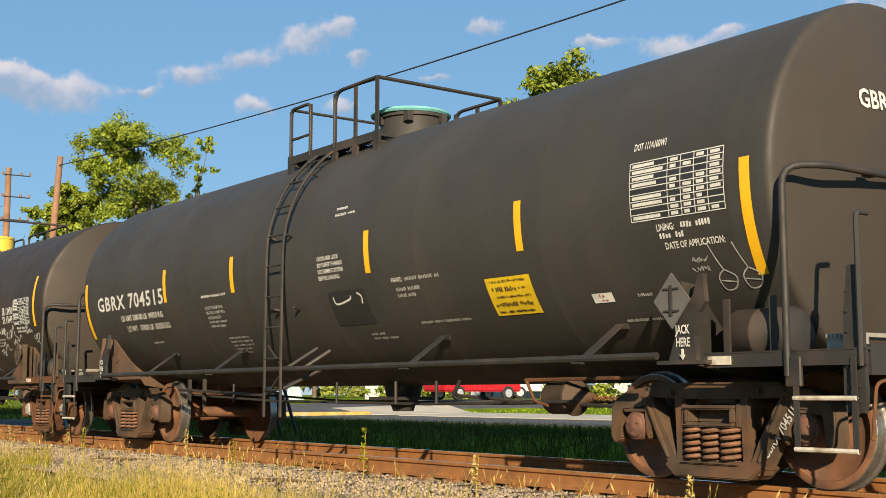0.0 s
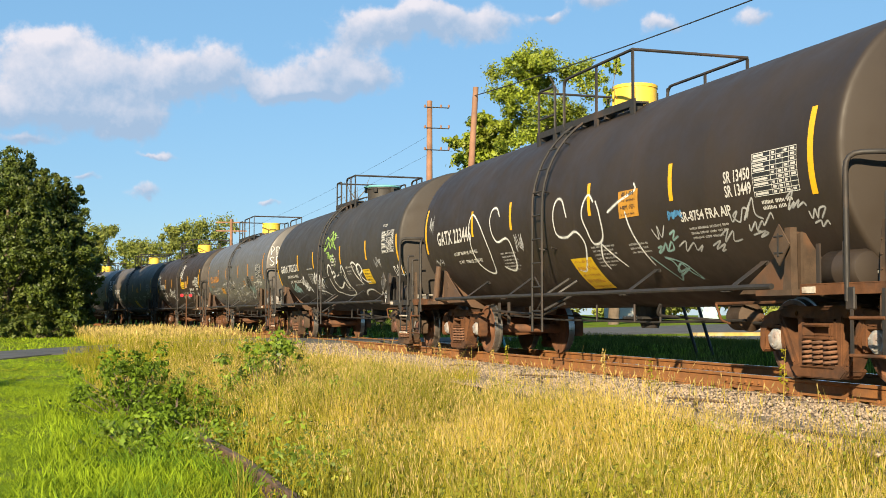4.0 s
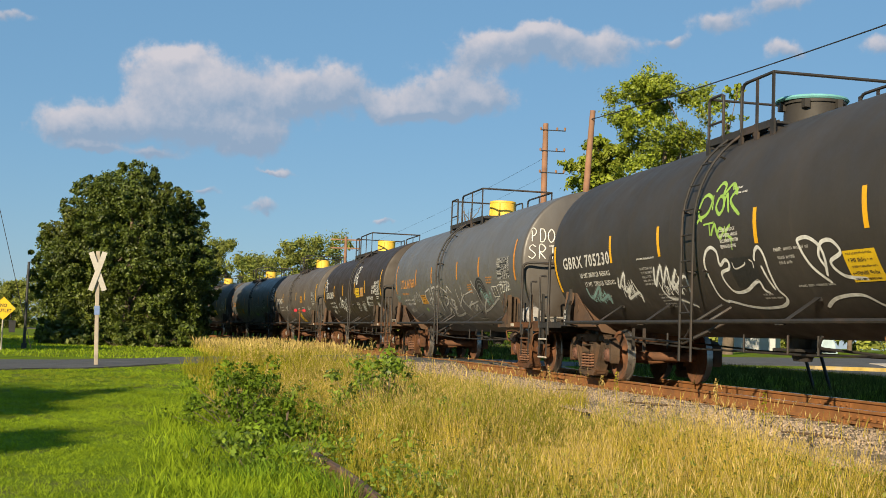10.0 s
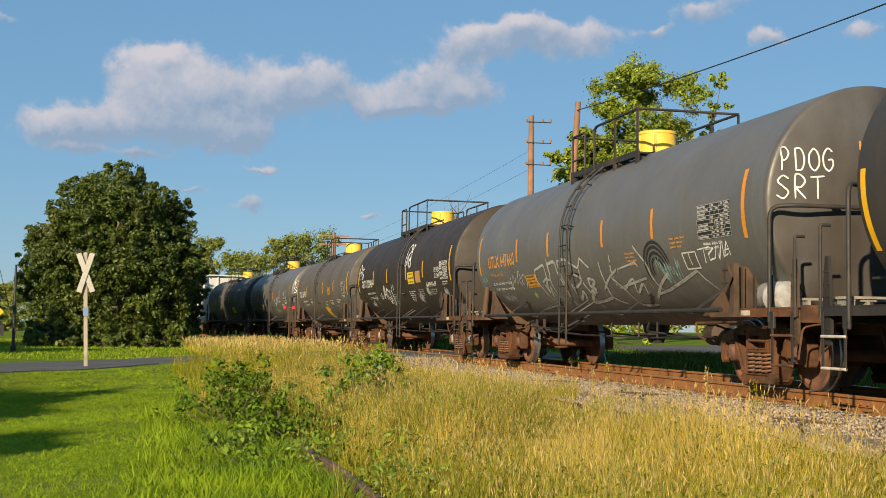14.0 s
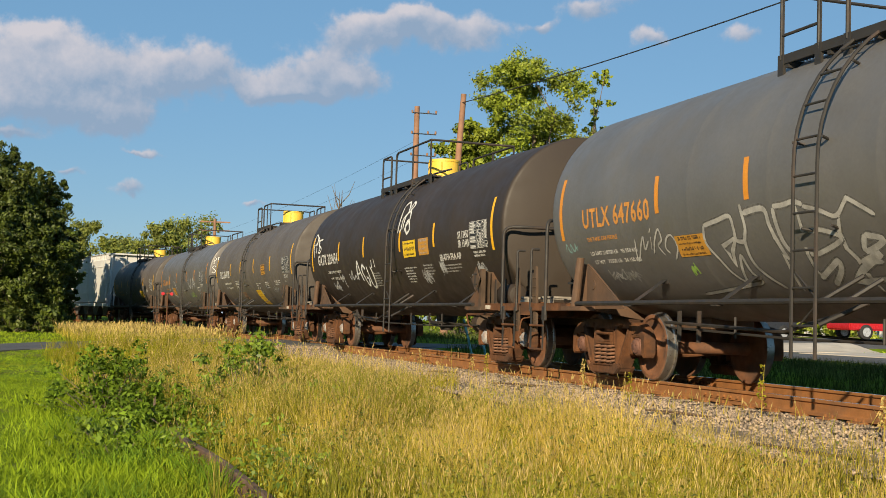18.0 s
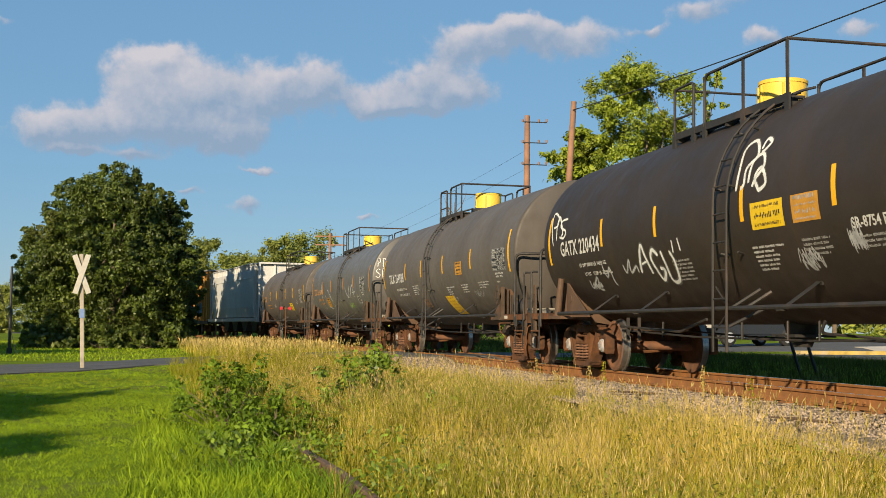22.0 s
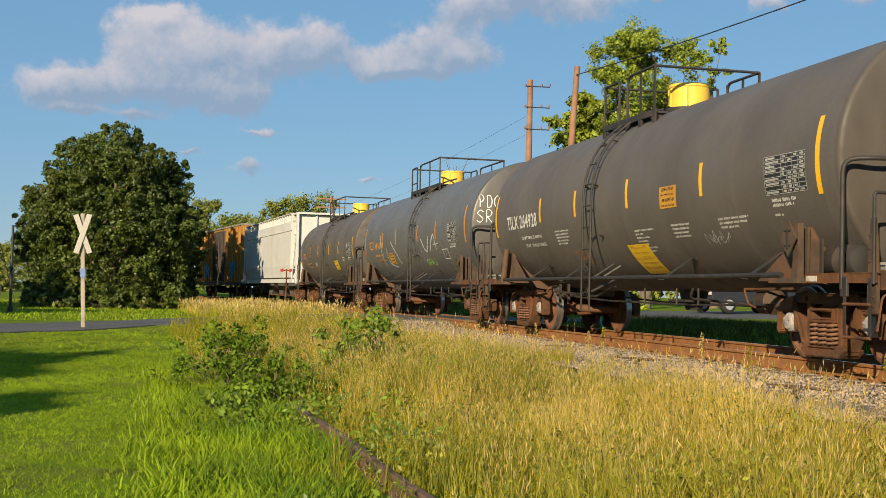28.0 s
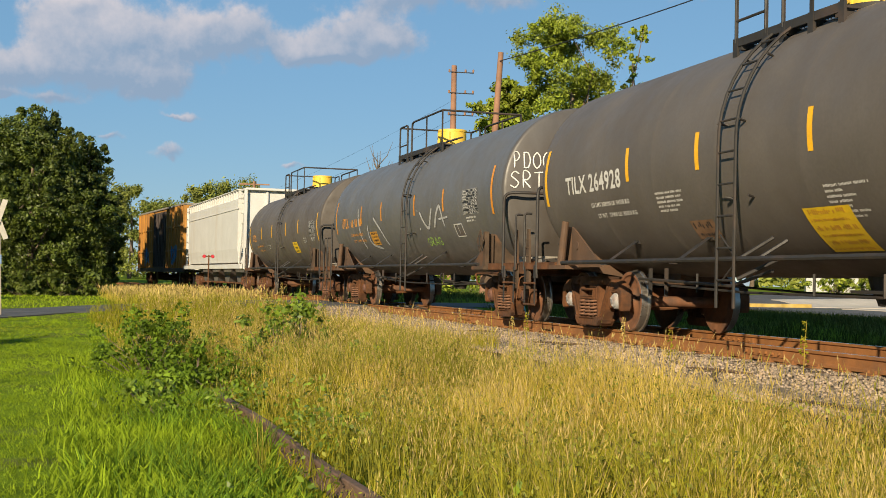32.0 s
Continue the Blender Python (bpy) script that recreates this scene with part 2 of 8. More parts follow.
TIE = material("tie_wood", (0.085, 0.052, 0.034), 0.9, vary=0.35, scale=4, second=(0.16, 0.13, 0.10), amount=0.25, bump=0.1, per_object=0.25)
STONE = material("ballast_stone", (0.32, 0.25, 0.19), 0.9, vary=0.25, scale=12, island=1.0)
STONE_BED = material("ballast_bed", (0.19, 0.145, 0.105), 0.95, vary=0.35, scale=14, second=(0.10, 0.075, 0.055), amount=0.3, bump=0.2)
SOIL = material("ground_soil", (0.135, 0.195, 0.012), 0.95, spec=0.03, vary=0.35, scale=1.3, second=(0.13, 0.11, 0.045), amount=0.25, bump=0.1, fine=30)
GRASS = material("lawn_blades", (0.235, 0.33, 0.016), 0.7, spec=0.12, vary=0.34, scale=0.5, second=(0.27, 0.27, 0.03), amount=0.22, island=0.75, trans=0.3, fine=4)
WEED_GREEN = material("weed_blades", (0.27, 0.255, 0.020), 0.7, spec=0.1, vary=0.3, scale=0.9, island=0.6, trans=0.3, fine=4)
STRAW = material("dry_grass", (0.57, 0.425, 0.080), 0.75, spec=0.15, vary=0.3, scale=0.7, second=(0.21, 0.225, 0.03), amount=0.56, island=0.6, trans=0.28, fine=4)
EDGE_GREEN = material("tuft_blades", (0.13, 0.22, 0.016), 0.7, spec=0.15, vary=0.3, scale=0.9, island=0.7, trans=0.3, fine=4)
# verge grass: base colour darkened to carry the train's shade
VERGE_SHADE = material("verge_blades_shade", (0.075, 0.105, 0.022), 0.75, spec=0.1, vary=0.35, scale=0.9, second=(0.13, 0.12, 0.04), amount=0.2, island=1.0, trans=0.2, fine=4)
SEED = material("seed_heads", (0.47, 0.355, 0.135), 0.8, spec=0.1, vary=0.25, scale=0.8, second=(0.33, 0.24, 0.10), amount=0.22, island=0.6, trans=0.25, fine=4)
LEAF_DARK = material("leaves_dark", (0.080, 0.113, 0.0125), 0.55, vary=0.3, scale=0.5, second=(0.15, 0.14, 0.018), amount=0.12, island=1.0, trans=0.25, fine=4)
LEAF_LIGHT = material("leaves_light", (0.235, 0.295, 0.026), 0.55, vary=0.4, scale=0.4, second=(0.34, 0.33, 0.04), amount=0.2, island=1.0, trans=0.3, fine=4)
LEAF_FAR = material("leaves_far", (0.25, 0.285, 0.055), 0.7, vary=0.3, scale=0.15, island=1.0, trans=0.35, fine=2)
LEAF_WEED = material("leaves_weed", (0.25, 0.26, 0.025), 0.6, vary=0.3, scale=1, second=(0.13, 0.18, 0.02), amount=0.4, island=1.0, trans=0.3, fine=8)
LEAF_SAPLING = material("leaves_sapling", (0.17, 0.25, 0.022), 0.5, vary=0.3, scale=2, island=1.0, trans=0.3, fine=8)
LEAF_BUSH = material("leaves_bush", (0.125, 0.20, 0.016), 0.6, spec=0.15, vary=0.3, scale=2, island=1.0, trans=0.25, fine=8)
BARK = material("bark", (0.14, 0.105, 0.075), 0.9, vary=0.35, scale=3, bump=0.15)
POLE_WOOD = material("pole_wood", (0.26, 0.135, 0.08), 0.85, vary=0.25, scale=2, second=(0.17, 0.11, 0.08), amount=0.3, streak=1)
POLE_GREY = material("post_grey_wood", (0.36, 0.31, 0.25), 0.85, vary=0.2, scale=5, second=(0.27, 0.23, 0.19), amount=0.3, streak=1)
WIRE = material("wire_black", (0.02, 0.02, 0.022), 0.6)
SIGN_WHITE = material("sign_white", (0.45, 0.42, 0.37), 0.6, vary=0.1, scale=8, second=(0.45, 0.40, 0.33), amount=0.12)
RED = material("red_paint", (0.60, 0.03, 0.035), 0.5, vary=0.1, scale=8)
ASPHALT = material("asphalt", (0.075, 0.073, 0.072), 0.95, vary=0.2, scale=2, second=(0.11, 0.105, 0.10), amount=0.25, bump=0.1)
KERB_YELLOW = material("kerb_yellow", (0.50, 0.345, 0.085), 0.85, vary=0.25, scale=3, second=(0.38, 0.33, 0.26), amount=0.3, bump=0.05)
CONCRETE = material("concrete", (0.50, 0.44, 0.36), 0.9, vary=0.15, scale=1, second=(0.34, 0.31, 0.27), amount=0.2, bump=0.05)
CAR_RED = material("car_red", (0.42, 0.015, 0.02), 0.25, vary=0.03)
CAR_WHITE = material("car_white", (0.62, 0.63, 0.65), 0.25, vary=0.03)
CAR_DARK = material("car_dark", (0.035, 0.038, 0.045), 0.25, vary=0.03)
CAR_GREY = material("car_grey", (0.032, 0.035, 0.042), 0.35, metal=0.1, vary=0.03)
CAR_SILVER = material("car_silver", (0.45, 0.47, 0.50), 0.3, metal=0.3, vary=0.03)
GLASS_DARK = material("window_glass", (0.02, 0.025, 0.03), 0.08, vary=0.05)
TARP = material("tarpaulin_blue", (0.36, 0.46, 0.52), 0.55, vary=0.12, scale=2)
TYRE = material("tyre", (0.02, 0.02, 0.02), 0.85)
HOUSE_WHITE = material("siding_white", (0.45, 0.45, 0.44), 0.7, vary=0.06, scale=2)
ROOF_GREY = material("roof_shingle", (0.12, 0.11, 0.105), 0.9, vary=0.2, scale=3)
LAMP_RED = material("lamp_red", (0.45, 0.02, 0.03), 0.3, vary=0.05)
LAMP_GREEN = material("sleeve_blue", (0.16, 0.24, 0.45), 0.6, vary=0.1)

# ---- mesh helpers ----


def finish(name, bm, mat, smooth=False):
    me = bpy.data.meshes.new(name)
    bmesh.ops.recalc_face_normals(bm, faces=bm.faces)
    bm.to_mesh(me)
    bm.free()
    for m in mat if isinstance(mat, (list, tuple)) else [mat]:
        me.materials.append(m)
    if smooth:
        me.polygons.foreach_set("use_smooth", [True] * len(me.polygons))
        me.set_sharp_from_angle(angle=radians(40))
    return me


def part(name, source, mat, parent, label="", smooth=False, at=None):
    """One mesh object under a thing or a part; source: a bmesh, or a mesh that is shared."""
    me = source if isinstance(source, bpy.types.Mesh) else finish(name, source, mat, smooth)
    ob = new(name, me)
    if parent:
        ob.parent = parent
    if at is not None:
        ob.matrix_basis = at
    return tagged(ob, label)


def thing(name, label, category, m=None, group="", kind=""):
    ob = new(name)
    if m is not None:
        ob.matrix_basis = m
    return tagged(ob, label, category, group, kind)


def box(bm, x0, x1, y0, y1, z0, z1, mi=0):
    v = [bm.verts.new((x, y, z)) for x in (x0, x1) for y in (y0, y1) for z in (z0, z1)]
    for a in ((0, 1, 3, 2), (4, 6, 7, 5), (0, 4, 5, 1), (2, 3, 7, 6), (0, 2, 6, 4), (1, 5, 7, 3)):
        bm.faces.new([v[i] for i in a]).material_index = mi
    return v


def bbox(x0, x1, y0, y1, z0, z1, bevel=0.012):
    """A bevelled block."""
    bm = bmesh.new()
    box(bm, x0, x1, y0, y1, z0, z1)
    bmesh.ops.bevel(bm, geom=bm.edges[:], offset=bevel, segments=1, affect="EDGES")
    return bm


def ring(bm, c, u, v, r, n):
    return [bm.verts.new(c + u * (r * math.cos(2 * math.pi * i / n)) + v * (r * math.sin(2 * math.pi * i / n))) for i in range(n)]


def tube(bm, pts, r, n=8, cap=True, mi=0):
    """A round bar through the points; r: one radius or one for each point."""
    pts = [Vector(p) for p in pts]
    rs = r if isinstance(r, (list, tuple)) else [r] * len(pts)
    prev, u = None, None
    for i, p in enumerate(pts):
        d = (pts[min(i + 1, len(pts) - 1)] - pts[max(i - 1, 0)]).normalized()
        if u is None:
            u = d.orthogonal().normalized()
        u = (u - d * u.dot(d)).normalized()
        cur = ring(bm, p, u, d.cross(u), rs[i], n)
        if prev:
            for k in range(n):
                bm.faces.new((prev[k], prev[(k + 1) % n], cur[(k + 1) % n], cur[k])).material_index = mi
        elif cap:
            bm.faces.new(cur[::-1]).material_index = mi
        prev = cur
    if cap:
        bm.faces.new(prev).material_index = mi


def bent(points, radius=0.08, steps=4):
    """Rounds the corners of a bar's line."""
    pts = [Vector(p) for p in points]
    out = [pts[0]]
    for a, b, c in zip(pts, pts[1:], pts[2:]):
        d1, d2 = (a - b), (c - b)
        r = min(radius, d1.length * 0.45, d2.length * 0.45)
        p1, p2 = b + d1.normalized() * r, b + d2.normalized() * r
        for k in range(steps + 1):
            t = k / steps
            out.append(p1 * (1 - t) ** 2 + b * (2 * t * (1 - t)) + p2 * t * t)
    return out + [pts[-1]]


def prism(bm, outline, y0, y1, mi=0):
    """An outline in x, z pushed out from y0 to y1."""
    a = [bm.verts.new((x, y0, z)) for x, z in outline]
    b = [bm.verts.new((x, y1, z)) for x, z in outline]
    n = len(a)
    bm.faces.new(a).material_index = mi
    bm.faces.new(b[::-1]).material_index = mi
    for i in range(n):
        bm.faces.new((a[i], b[i], b[(i + 1) % n], a[(i + 1) % n])).material_index = mi


def turned(bm, profile, n=48, axis="x", center=(0, 0, 0), mi=0, close=True):
    """A profile of (along, radius) turned round an axis."""
    c = Vector(center)
    ax = {"x": Vector((1, 0, 0)), "y": Vector((0, 1, 0)), "z": Vector((0, 0, 1))}[axis]
    u = {"x": Vector((0, 1, 0)), "y": Vector((0, 0, 1)), "z": Vector((1, 0, 0))}[axis]
    v = ax.cross(u)
    prev = None
    for a, r in profile:
        if r < 1e-5:
            cur = [bm.verts.new(c + ax * a)]
        else:
            cur = ring(bm, c + ax * a, u, v, r, n)
        if prev:
            for k in range(n):
                k2 = (k + 1) % n
                q = [prev[k % len(prev)], prev[k2 % len(prev)], cur[k2 % len(cur)], cur[k % len(cur)]]
                q = list(dict.fromkeys(q))
                if len(q) > 2:
                    bm.faces.new(q).material_index = mi
        elif close and len(cur) > 1:
            bm.faces.new(cur[::-1]).material_index = mi
        prev = cur
    if close and len(prev) > 1:
        bm.faces.new(prev).material_index = mi


def raw_mesh(name, verts, faces_flat, corners, mats, index=None, smooth=False):
    """A big mesh from arrays; every face has the same number of corners."""
    me = bpy.data.meshes.new(name)
    nv, nf = len(verts), len(faces_flat) // corners
    me.vertices.add(nv)
    me.vertices.foreach_set("co", np.asarray(verts, dtype=np.float32).ravel())
    me.loops.add(nf * corners)
    me.loops.foreach_set("vertex_index", np.asarray(faces_flat, dtype=np.int32))
    me.polygons.add(nf)
    me.polygons.foreach_set("loop_start", np.arange(nf, dtype=np.int32) * corners)
    me.polygons.foreach_set("loop_total", np.full(nf, corners, dtype=np.int32))
    for m in mats:
        me.materials.append(m)
    if index is not None:
        me.polygons.foreach_set("material_index", np.asarray(index, dtype=np.int32))
    me.update(calc_edges=True)
    if smooth:
        me.polygons.foreach_set("use_smooth", [True] * nf)
    return me


# ---- the track: a gentle curve; s metres along it, lat metres from its middle towards the camera's side ----
RAIL_Z = 0.872
GAUGE = 0.7525          # middle of the track to the middle of a rail's head
BEND = ((-14, 0.00167), (6, 0.00179), (28, -0.00036), (45, 0.00252), (60, 0.00342), (110, 0.00247))
LINE_S = np.arange(-60.0, 260.01, 0.5)


def make_line():
    k = np.interp(LINE_S, [a for a, _ in BEND], [b for _, b in BEND])
    k[(LINE_S < -25) | (LINE_S > 130)] = 0
    th = np.concatenate([[0], np.cumsum((k[1:] + k[:-1]) * 0.25)])
    th += radians(36.7356) - np.interp(0, LINE_S, th)
    mid = (th[1:] + th[:-1]) / 2
    x = np.concatenate([[0], np.cumsum(-np.sin(mid) * 0.5)])
    y = np.concatenate([[0], np.cumsum(np.cos(mid) * 0.5)])
    x += 0.0 - np.interp(0, LINE_S, x)
    y += 13.4667 - np.interp(0, LINE_S, y)
    return x + np.cos(th) * 0.75, y + np.sin(th) * 0.75, th    # from the near rail to the middle


LINE_X, LINE_Y, LINE_T = make_line()


def on_track(s, lat=0.0, z=0.0):
    th = np.interp(s, LINE_S, LINE_T)
    return Vector((np.interp(s, LINE_S, LINE_X) - math.cos(th) * lat, np.interp(s, LINE_S, LINE_Y) - math.sin(th) * lat, z))


def heading(s):
    """Turn about z by which +x points down the line towards falling s, and -y to the camera's side."""
    th = float(np.interp(s, LINE_S, LINE_T))
    return math.degrees(math.atan2(-math.cos(th), math.sin(th)))


def track_grid(s, lat):
    """Plan places for arrays of s and lat."""
    th = np.interp(s, LINE_S, LINE_T)
    return np.interp(s, LINE_S, LINE_X) - np.cos(th) * lat, np.interp(s, LINE_S, LINE_Y) - np.sin(th) * lat


def to_track(x, y):
    """s and lat of plan points (arrays)."""
    x, y = np.atleast_1d(x), np.atleast_1d(y)
    th = radians(37.3)
    s = (x - LINE_X[120]) * -math.sin(th) + (y - LINE_Y[120]) * math.cos(th)
    for _ in range(3):
        lx, ly = np.interp(s, LINE_S, LINE_X), np.interp(s, LINE_S, LINE_Y)
        t = np.interp(s, LINE_S, LINE_T)
        s = s + (x - lx) * -np.sin(t) + (y - ly) * np.cos(t)
    lx, ly, t = np.interp(s, LINE_S, LINE_X), np.interp(s, LINE_S, LINE_Y), np.interp(s, LINE_S, LINE_T)
    return s, -(x - lx) * np.cos(t) - (y - ly) * np.sin(t)


def smooth01(a, b, v):
    t = np.clip((v - a) / (b - a), 0, 1)
    return t * t * (3 - 2 * t)


ROAD_A, ROAD_B = 22.6, 28.4     # the road crosses the track between these


def ground_z(s, lat):
    """Height of the ground."""
    s, lat = np.asarray(s, float), np.asarray(lat, float)
    lawn = 0.44 * smooth01(2, 23, s) + 0.02 * np.sin(s * 0.5 + lat * 0.3) * smooth01(8, 12, lat)
    near = lawn + (0.56 - lawn) * (1 - smooth01(1.7, 4.8, lat))
    far = 0.56 + 0.37 * smooth01(1.8, 4.5, -lat) + 0.40 * smooth01(9, 34, -lat)
    z = np.where(lat >= 0, near, far)
    across = smooth01(ROAD_A - 2.5, ROAD_A, s) * (1 - smooth01(ROAD_B, ROAD_B + 2.5, s))
    road = np.where(lat >= 0, RAIL_Z - 0.06 - (RAIL_Z - 0.06 - 0.46) * smooth01(1.5, 12, lat), RAIL_Z - 0.06)
    z = z * (1 - across) + road * across
    return z + np.where(np.hypot(s, lat) > 150, -0.3, 0.0)


def stand(s, lat):
    p = on_track(s, lat)
    p.z = float(ground_z(s, lat))
    return p


def bearing(az, dist):
    """Plan place from the camera's foot: degrees to the left of +y, metres."""
    return -math.sin(radians(az)) * dist, math.cos(radians(az)) * dist


def ground_at(x, y):
    s, lat = to_track(x, y)
    return float(ground_z(s, lat)[0])

# ---- ground, road, track ----


def make_ground():
    def axis(bounds):
        out = []
        for a, b, n in bounds:
            out += list(np.linspace(a, b, n, endpoint=False))
        return np.array(out + [bounds[-1][1]])
    ss = axis([(-900, -60, 8), (-60, -15, 15), (-15, 45, 121), (45, 120, 40), (120, 230, 12), (230, 1600, 8)])
    ll = axis([(-900, -80, 8), (-80, -20, 16), (-20, -5, 16), (-5, 12, 69), (12, 40, 29), (40, 900, 10)])
    S, L = np.meshgrid(ss, ll, indexing="ij")
    x, y = track_grid(np.clip(S, -60, 260), L)
    extra = S - np.clip(S, -60, 260)
    th = np.interp(np.clip(S, -60, 260), LINE_S, LINE_T)
    x, y = x - np.sin(th) * extra, y + np.cos(th) * extra
    z = ground_z(S, L)
    verts = np.stack([x, y, z], -1).reshape(-1, 3)
    n, m = S.shape
    i, j = np.meshgrid(np.arange(n - 1), np.arange(m - 1), indexing="ij")
    a = (i * m + j).ravel()
    faces = np.stack([a, a + 1, a + m + 1, a + m], -1)
    cs, cl = ((S[:-1, :-1] + S[1:, 1:]) / 2).ravel(), ((L[:-1, :-1] + L[1:, 1:]) / 2).ravel()
    idx = np.zeros(len(faces), int)
    idx[(cs > ROAD_A - 0.4) & (cs < ROAD_B + 0.4) & (cl > -30) & (cl < 60)] = 0
    idx[(np.abs(cl) < 2.3) & (cs > -60) & (cs < 230)] = 1
    me = raw_mesh("ground", verts, faces.ravel(), 4, [SOIL, STONE_BED], idx, smooth=True)
    tagged(new("ground", me), "grassy ground rising to a gravel track bed", "ground", kind="structure")


def strip(name, label, mat, s0, s1, l0, l1, lift, ns=40, nl=10, thick=0.12, edge=0.0, category="road", bend=0.0):
    """A slab that follows the ground between s0..s1 and l0..l1."""
    bm = bmesh.new()
    rnd = random.Random(int(abs(s0 * 7 + l0 * 13)))
    grid = []
    for i in range(ns + 1):
        row = []
        for j in range(nl + 1):
            s, l = s0 + (s1 - s0) * i / ns, l0 + (l1 - l0) * j / nl
            if edge:
                s += rnd.uniform(-edge, edge) if i in (0, ns) else 0
                l += rnd.uniform(-edge, edge) if j in (0, nl) else 0
            s -= bend * min(max(0.0, l - 8.5), 16.0)
            p = on_track(s, l)
            p.z = float(ground_z(s, l)) + lift
            row.append(bm.verts.new(p))
        grid.append(row)
    for i in range(ns):
        for j in range(nl):
            bm.faces.new((grid[i][j], grid[i + 1][j], grid[i + 1][j + 1], grid[i][j + 1]))
    top = bm.faces[:]
    r = bmesh.ops.extrude_face_region(bm, geom=top)
    for v in r["geom"]:
        if isinstance(v, bmesh.types.BMVert):
            v.co.z -= thick
    return tagged(part(name, bm, mat, None), label, category, kind="structure")


def rail_profile():
    """Half a rail's section, foot to head."""
    return [(0.070, 0.0), (0.070, 0.012), (0.025, 0.030), (0.009, 0.042), (0.009, 0.125), (0.034, 0.140), (0.036, 0.166), (0.028, 0.175)]


def make_rail(name, label, lat, s0, s1, top, step=1.0, lean=0.0, mats=(RAIL_SIDE, RAIL_TOP)):
    half = rail_profile()
    sec = [(-a, b) for a, b in half] + [(a, b) for a, b in half[::-1]]
    n = len(sec)
    bm = bmesh.new()
    prev = None
    count = int((s1 - s0) / step)
    for i in range(count + 1):
        s = s0 + (s1 - s0) * i / count
        zt = top(s) if callable(top) else top
        cur = []
        for a, b in sec:
            p = on_track(s, (lat(s) if callable(lat) else lat) + a + lean * b)
            p.z = zt - 0.175 + b
            cur.append(bm.verts.new(p))
        if prev:
            for k in range(n):
                f = bm.faces.new((prev[k], prev[(k + 1) % n], cur[(k + 1) % n], cur[k]))
                f.material_index = 1 if sec[k][1] > 0.16 and sec[(k + 1) % n][1] > 0.17 else 0
        else:
            bm.faces.new(cur[::-1])
        prev = cur
    bm.faces.new(prev)
    me = finish(name, bm, list(mats))
    return tagged(new(name, me), label, "rail", kind="structure")


def make_track():
    strip("road", "worn grey asphalt road over the crossing", ASPHALT, ROAD_A, ROAD_B, 0.83, 60, 0.03, 14, 60, edge=0.12, bend=0.9)
    strip("road_far", "worn grey asphalt road beyond the track", ASPHALT, ROAD_A, ROAD_B, -30, -0.83, 0.012, 14, 30, edge=0.12)
    strip("crossing_panel", "asphalt between the rails at the crossing", ASPHALT, ROAD_A, ROAD_B, -0.66, 0.66, 0.03, 14, 2)
    strip("street", "grey asphalt street beyond the grass verge", ASPHALT, -60, ROAD_A - 3, -12.6, -8.0, 0.01, 60, 4, edge=0.15)
    strip("pavement", "pale concrete pavement along the street", CONCRETE, -60, ROAD_A - 3, -15.6, -12.6, 0.03, 50, 3, category="pavement")
    strip("side_street", "grey asphalt street where a car comes up to the crossing", ASPHALT, ROAD_B + 1.2, 40, -70, -8.0, 0.016, 12, 40, edge=0.2)
    strip("pavement_end", "pale concrete pavement beside the crossing road", CONCRETE, ROAD_B - 0.2, 31.0, -23, -17.6, 0.035, 6, 8, category="pavement")
    strip("kerb", "kerb painted yellow beside the crossing road", KERB_YELLOW, ROAD_B - 0.25, ROAD_B + 0.15, -17.5, -13.6, 0.14, 2, 12, thick=0.3, category="kerb")
    strip("parking_lot", "dark asphalt parking lot", ASPHALT, -75, 30, -66, -36, 0.01, 30, 8, edge=0.3)
    make_rail("rail_near", "rusty brown running rail with polished head", GAUGE, -45, 150, RAIL_Z)
    make_rail("rail_far", "rusty brown running rail with polished head", -GAUGE, -45, 150, RAIL_Z)
    # an old siding's rail half sunk at the edge of the lawn
    make_rail("old_rail", "rust-brown abandoned rail sunk in weeds", lambda s: 7.06 + 0.032 * s, -7.5, 4.6,
              lambda s: 0.178 + 0.014 * math.sin(s * 1.3), 0.4, mats=(OLD_RAIL, OLD_RAIL))


make_ground()
make_track()

# ---- the train ----
# car space: x down the train towards its head, -y the side that the camera sees, z = 0 the top of the rails
TANK_R, TANK_Z, TANK_X = 1.555, 2.395, 6.95
TRUCK_X, AXLE_X, WHEEL_R = 6.0, 0.889, 0.457
PITCH = 15.90
SLACK = (0, 0.05, -0.08, 0.10, 0.25, 0.29, 0.29, 0.29)      # stretched couplers, metres behind the even spacing
MESHES = {}


def shared(key, maker):
    if key not in MESHES:
        MESHES[key] = maker()
    return MESHES[key]


KNUCKLE, DISH = 0.07, 0.22
HAND_Z = 2.40           # the pipe rail across a car's end


def head_point(q):
    """Along and radius on a tank's end; q: 0 at its tip, 1 at the edge of the straight part."""
    a = radians(74)
    if q > 0.8:
        f = (1 - q) / 0.2 * a
        return KNUCKLE * math.sin(f), TANK_R - KNUCKLE * (1 - math.cos(f))
    rim = TANK_R - KNUCKLE * (1 - math.cos(a))
    return KNUCKLE * math.sin(a) + DISH * (1 - (q / 0.8) ** 2), rim * q / 0.8


def on_tank(u, v, lift=0.004):
    """A place on the tank's near side: u along, v metres round it from its middle height."""
    a, r = v / TANK_R, TANK_R + lift
    return Vector((max(-TANK_X, min(TANK_X, u)), -r * math.cos(a), TANK_Z + r * math.sin(a)))


def on_head(y, z, lift=0.006):
    """A place on the tank's front end."""
    r = min(TANK_R - 0.06, math.hypot(y, z - TANK_Z))
    return Vector((TANK_X + head_point(0.8 * r / TANK_R)[0] + lift, y, z))


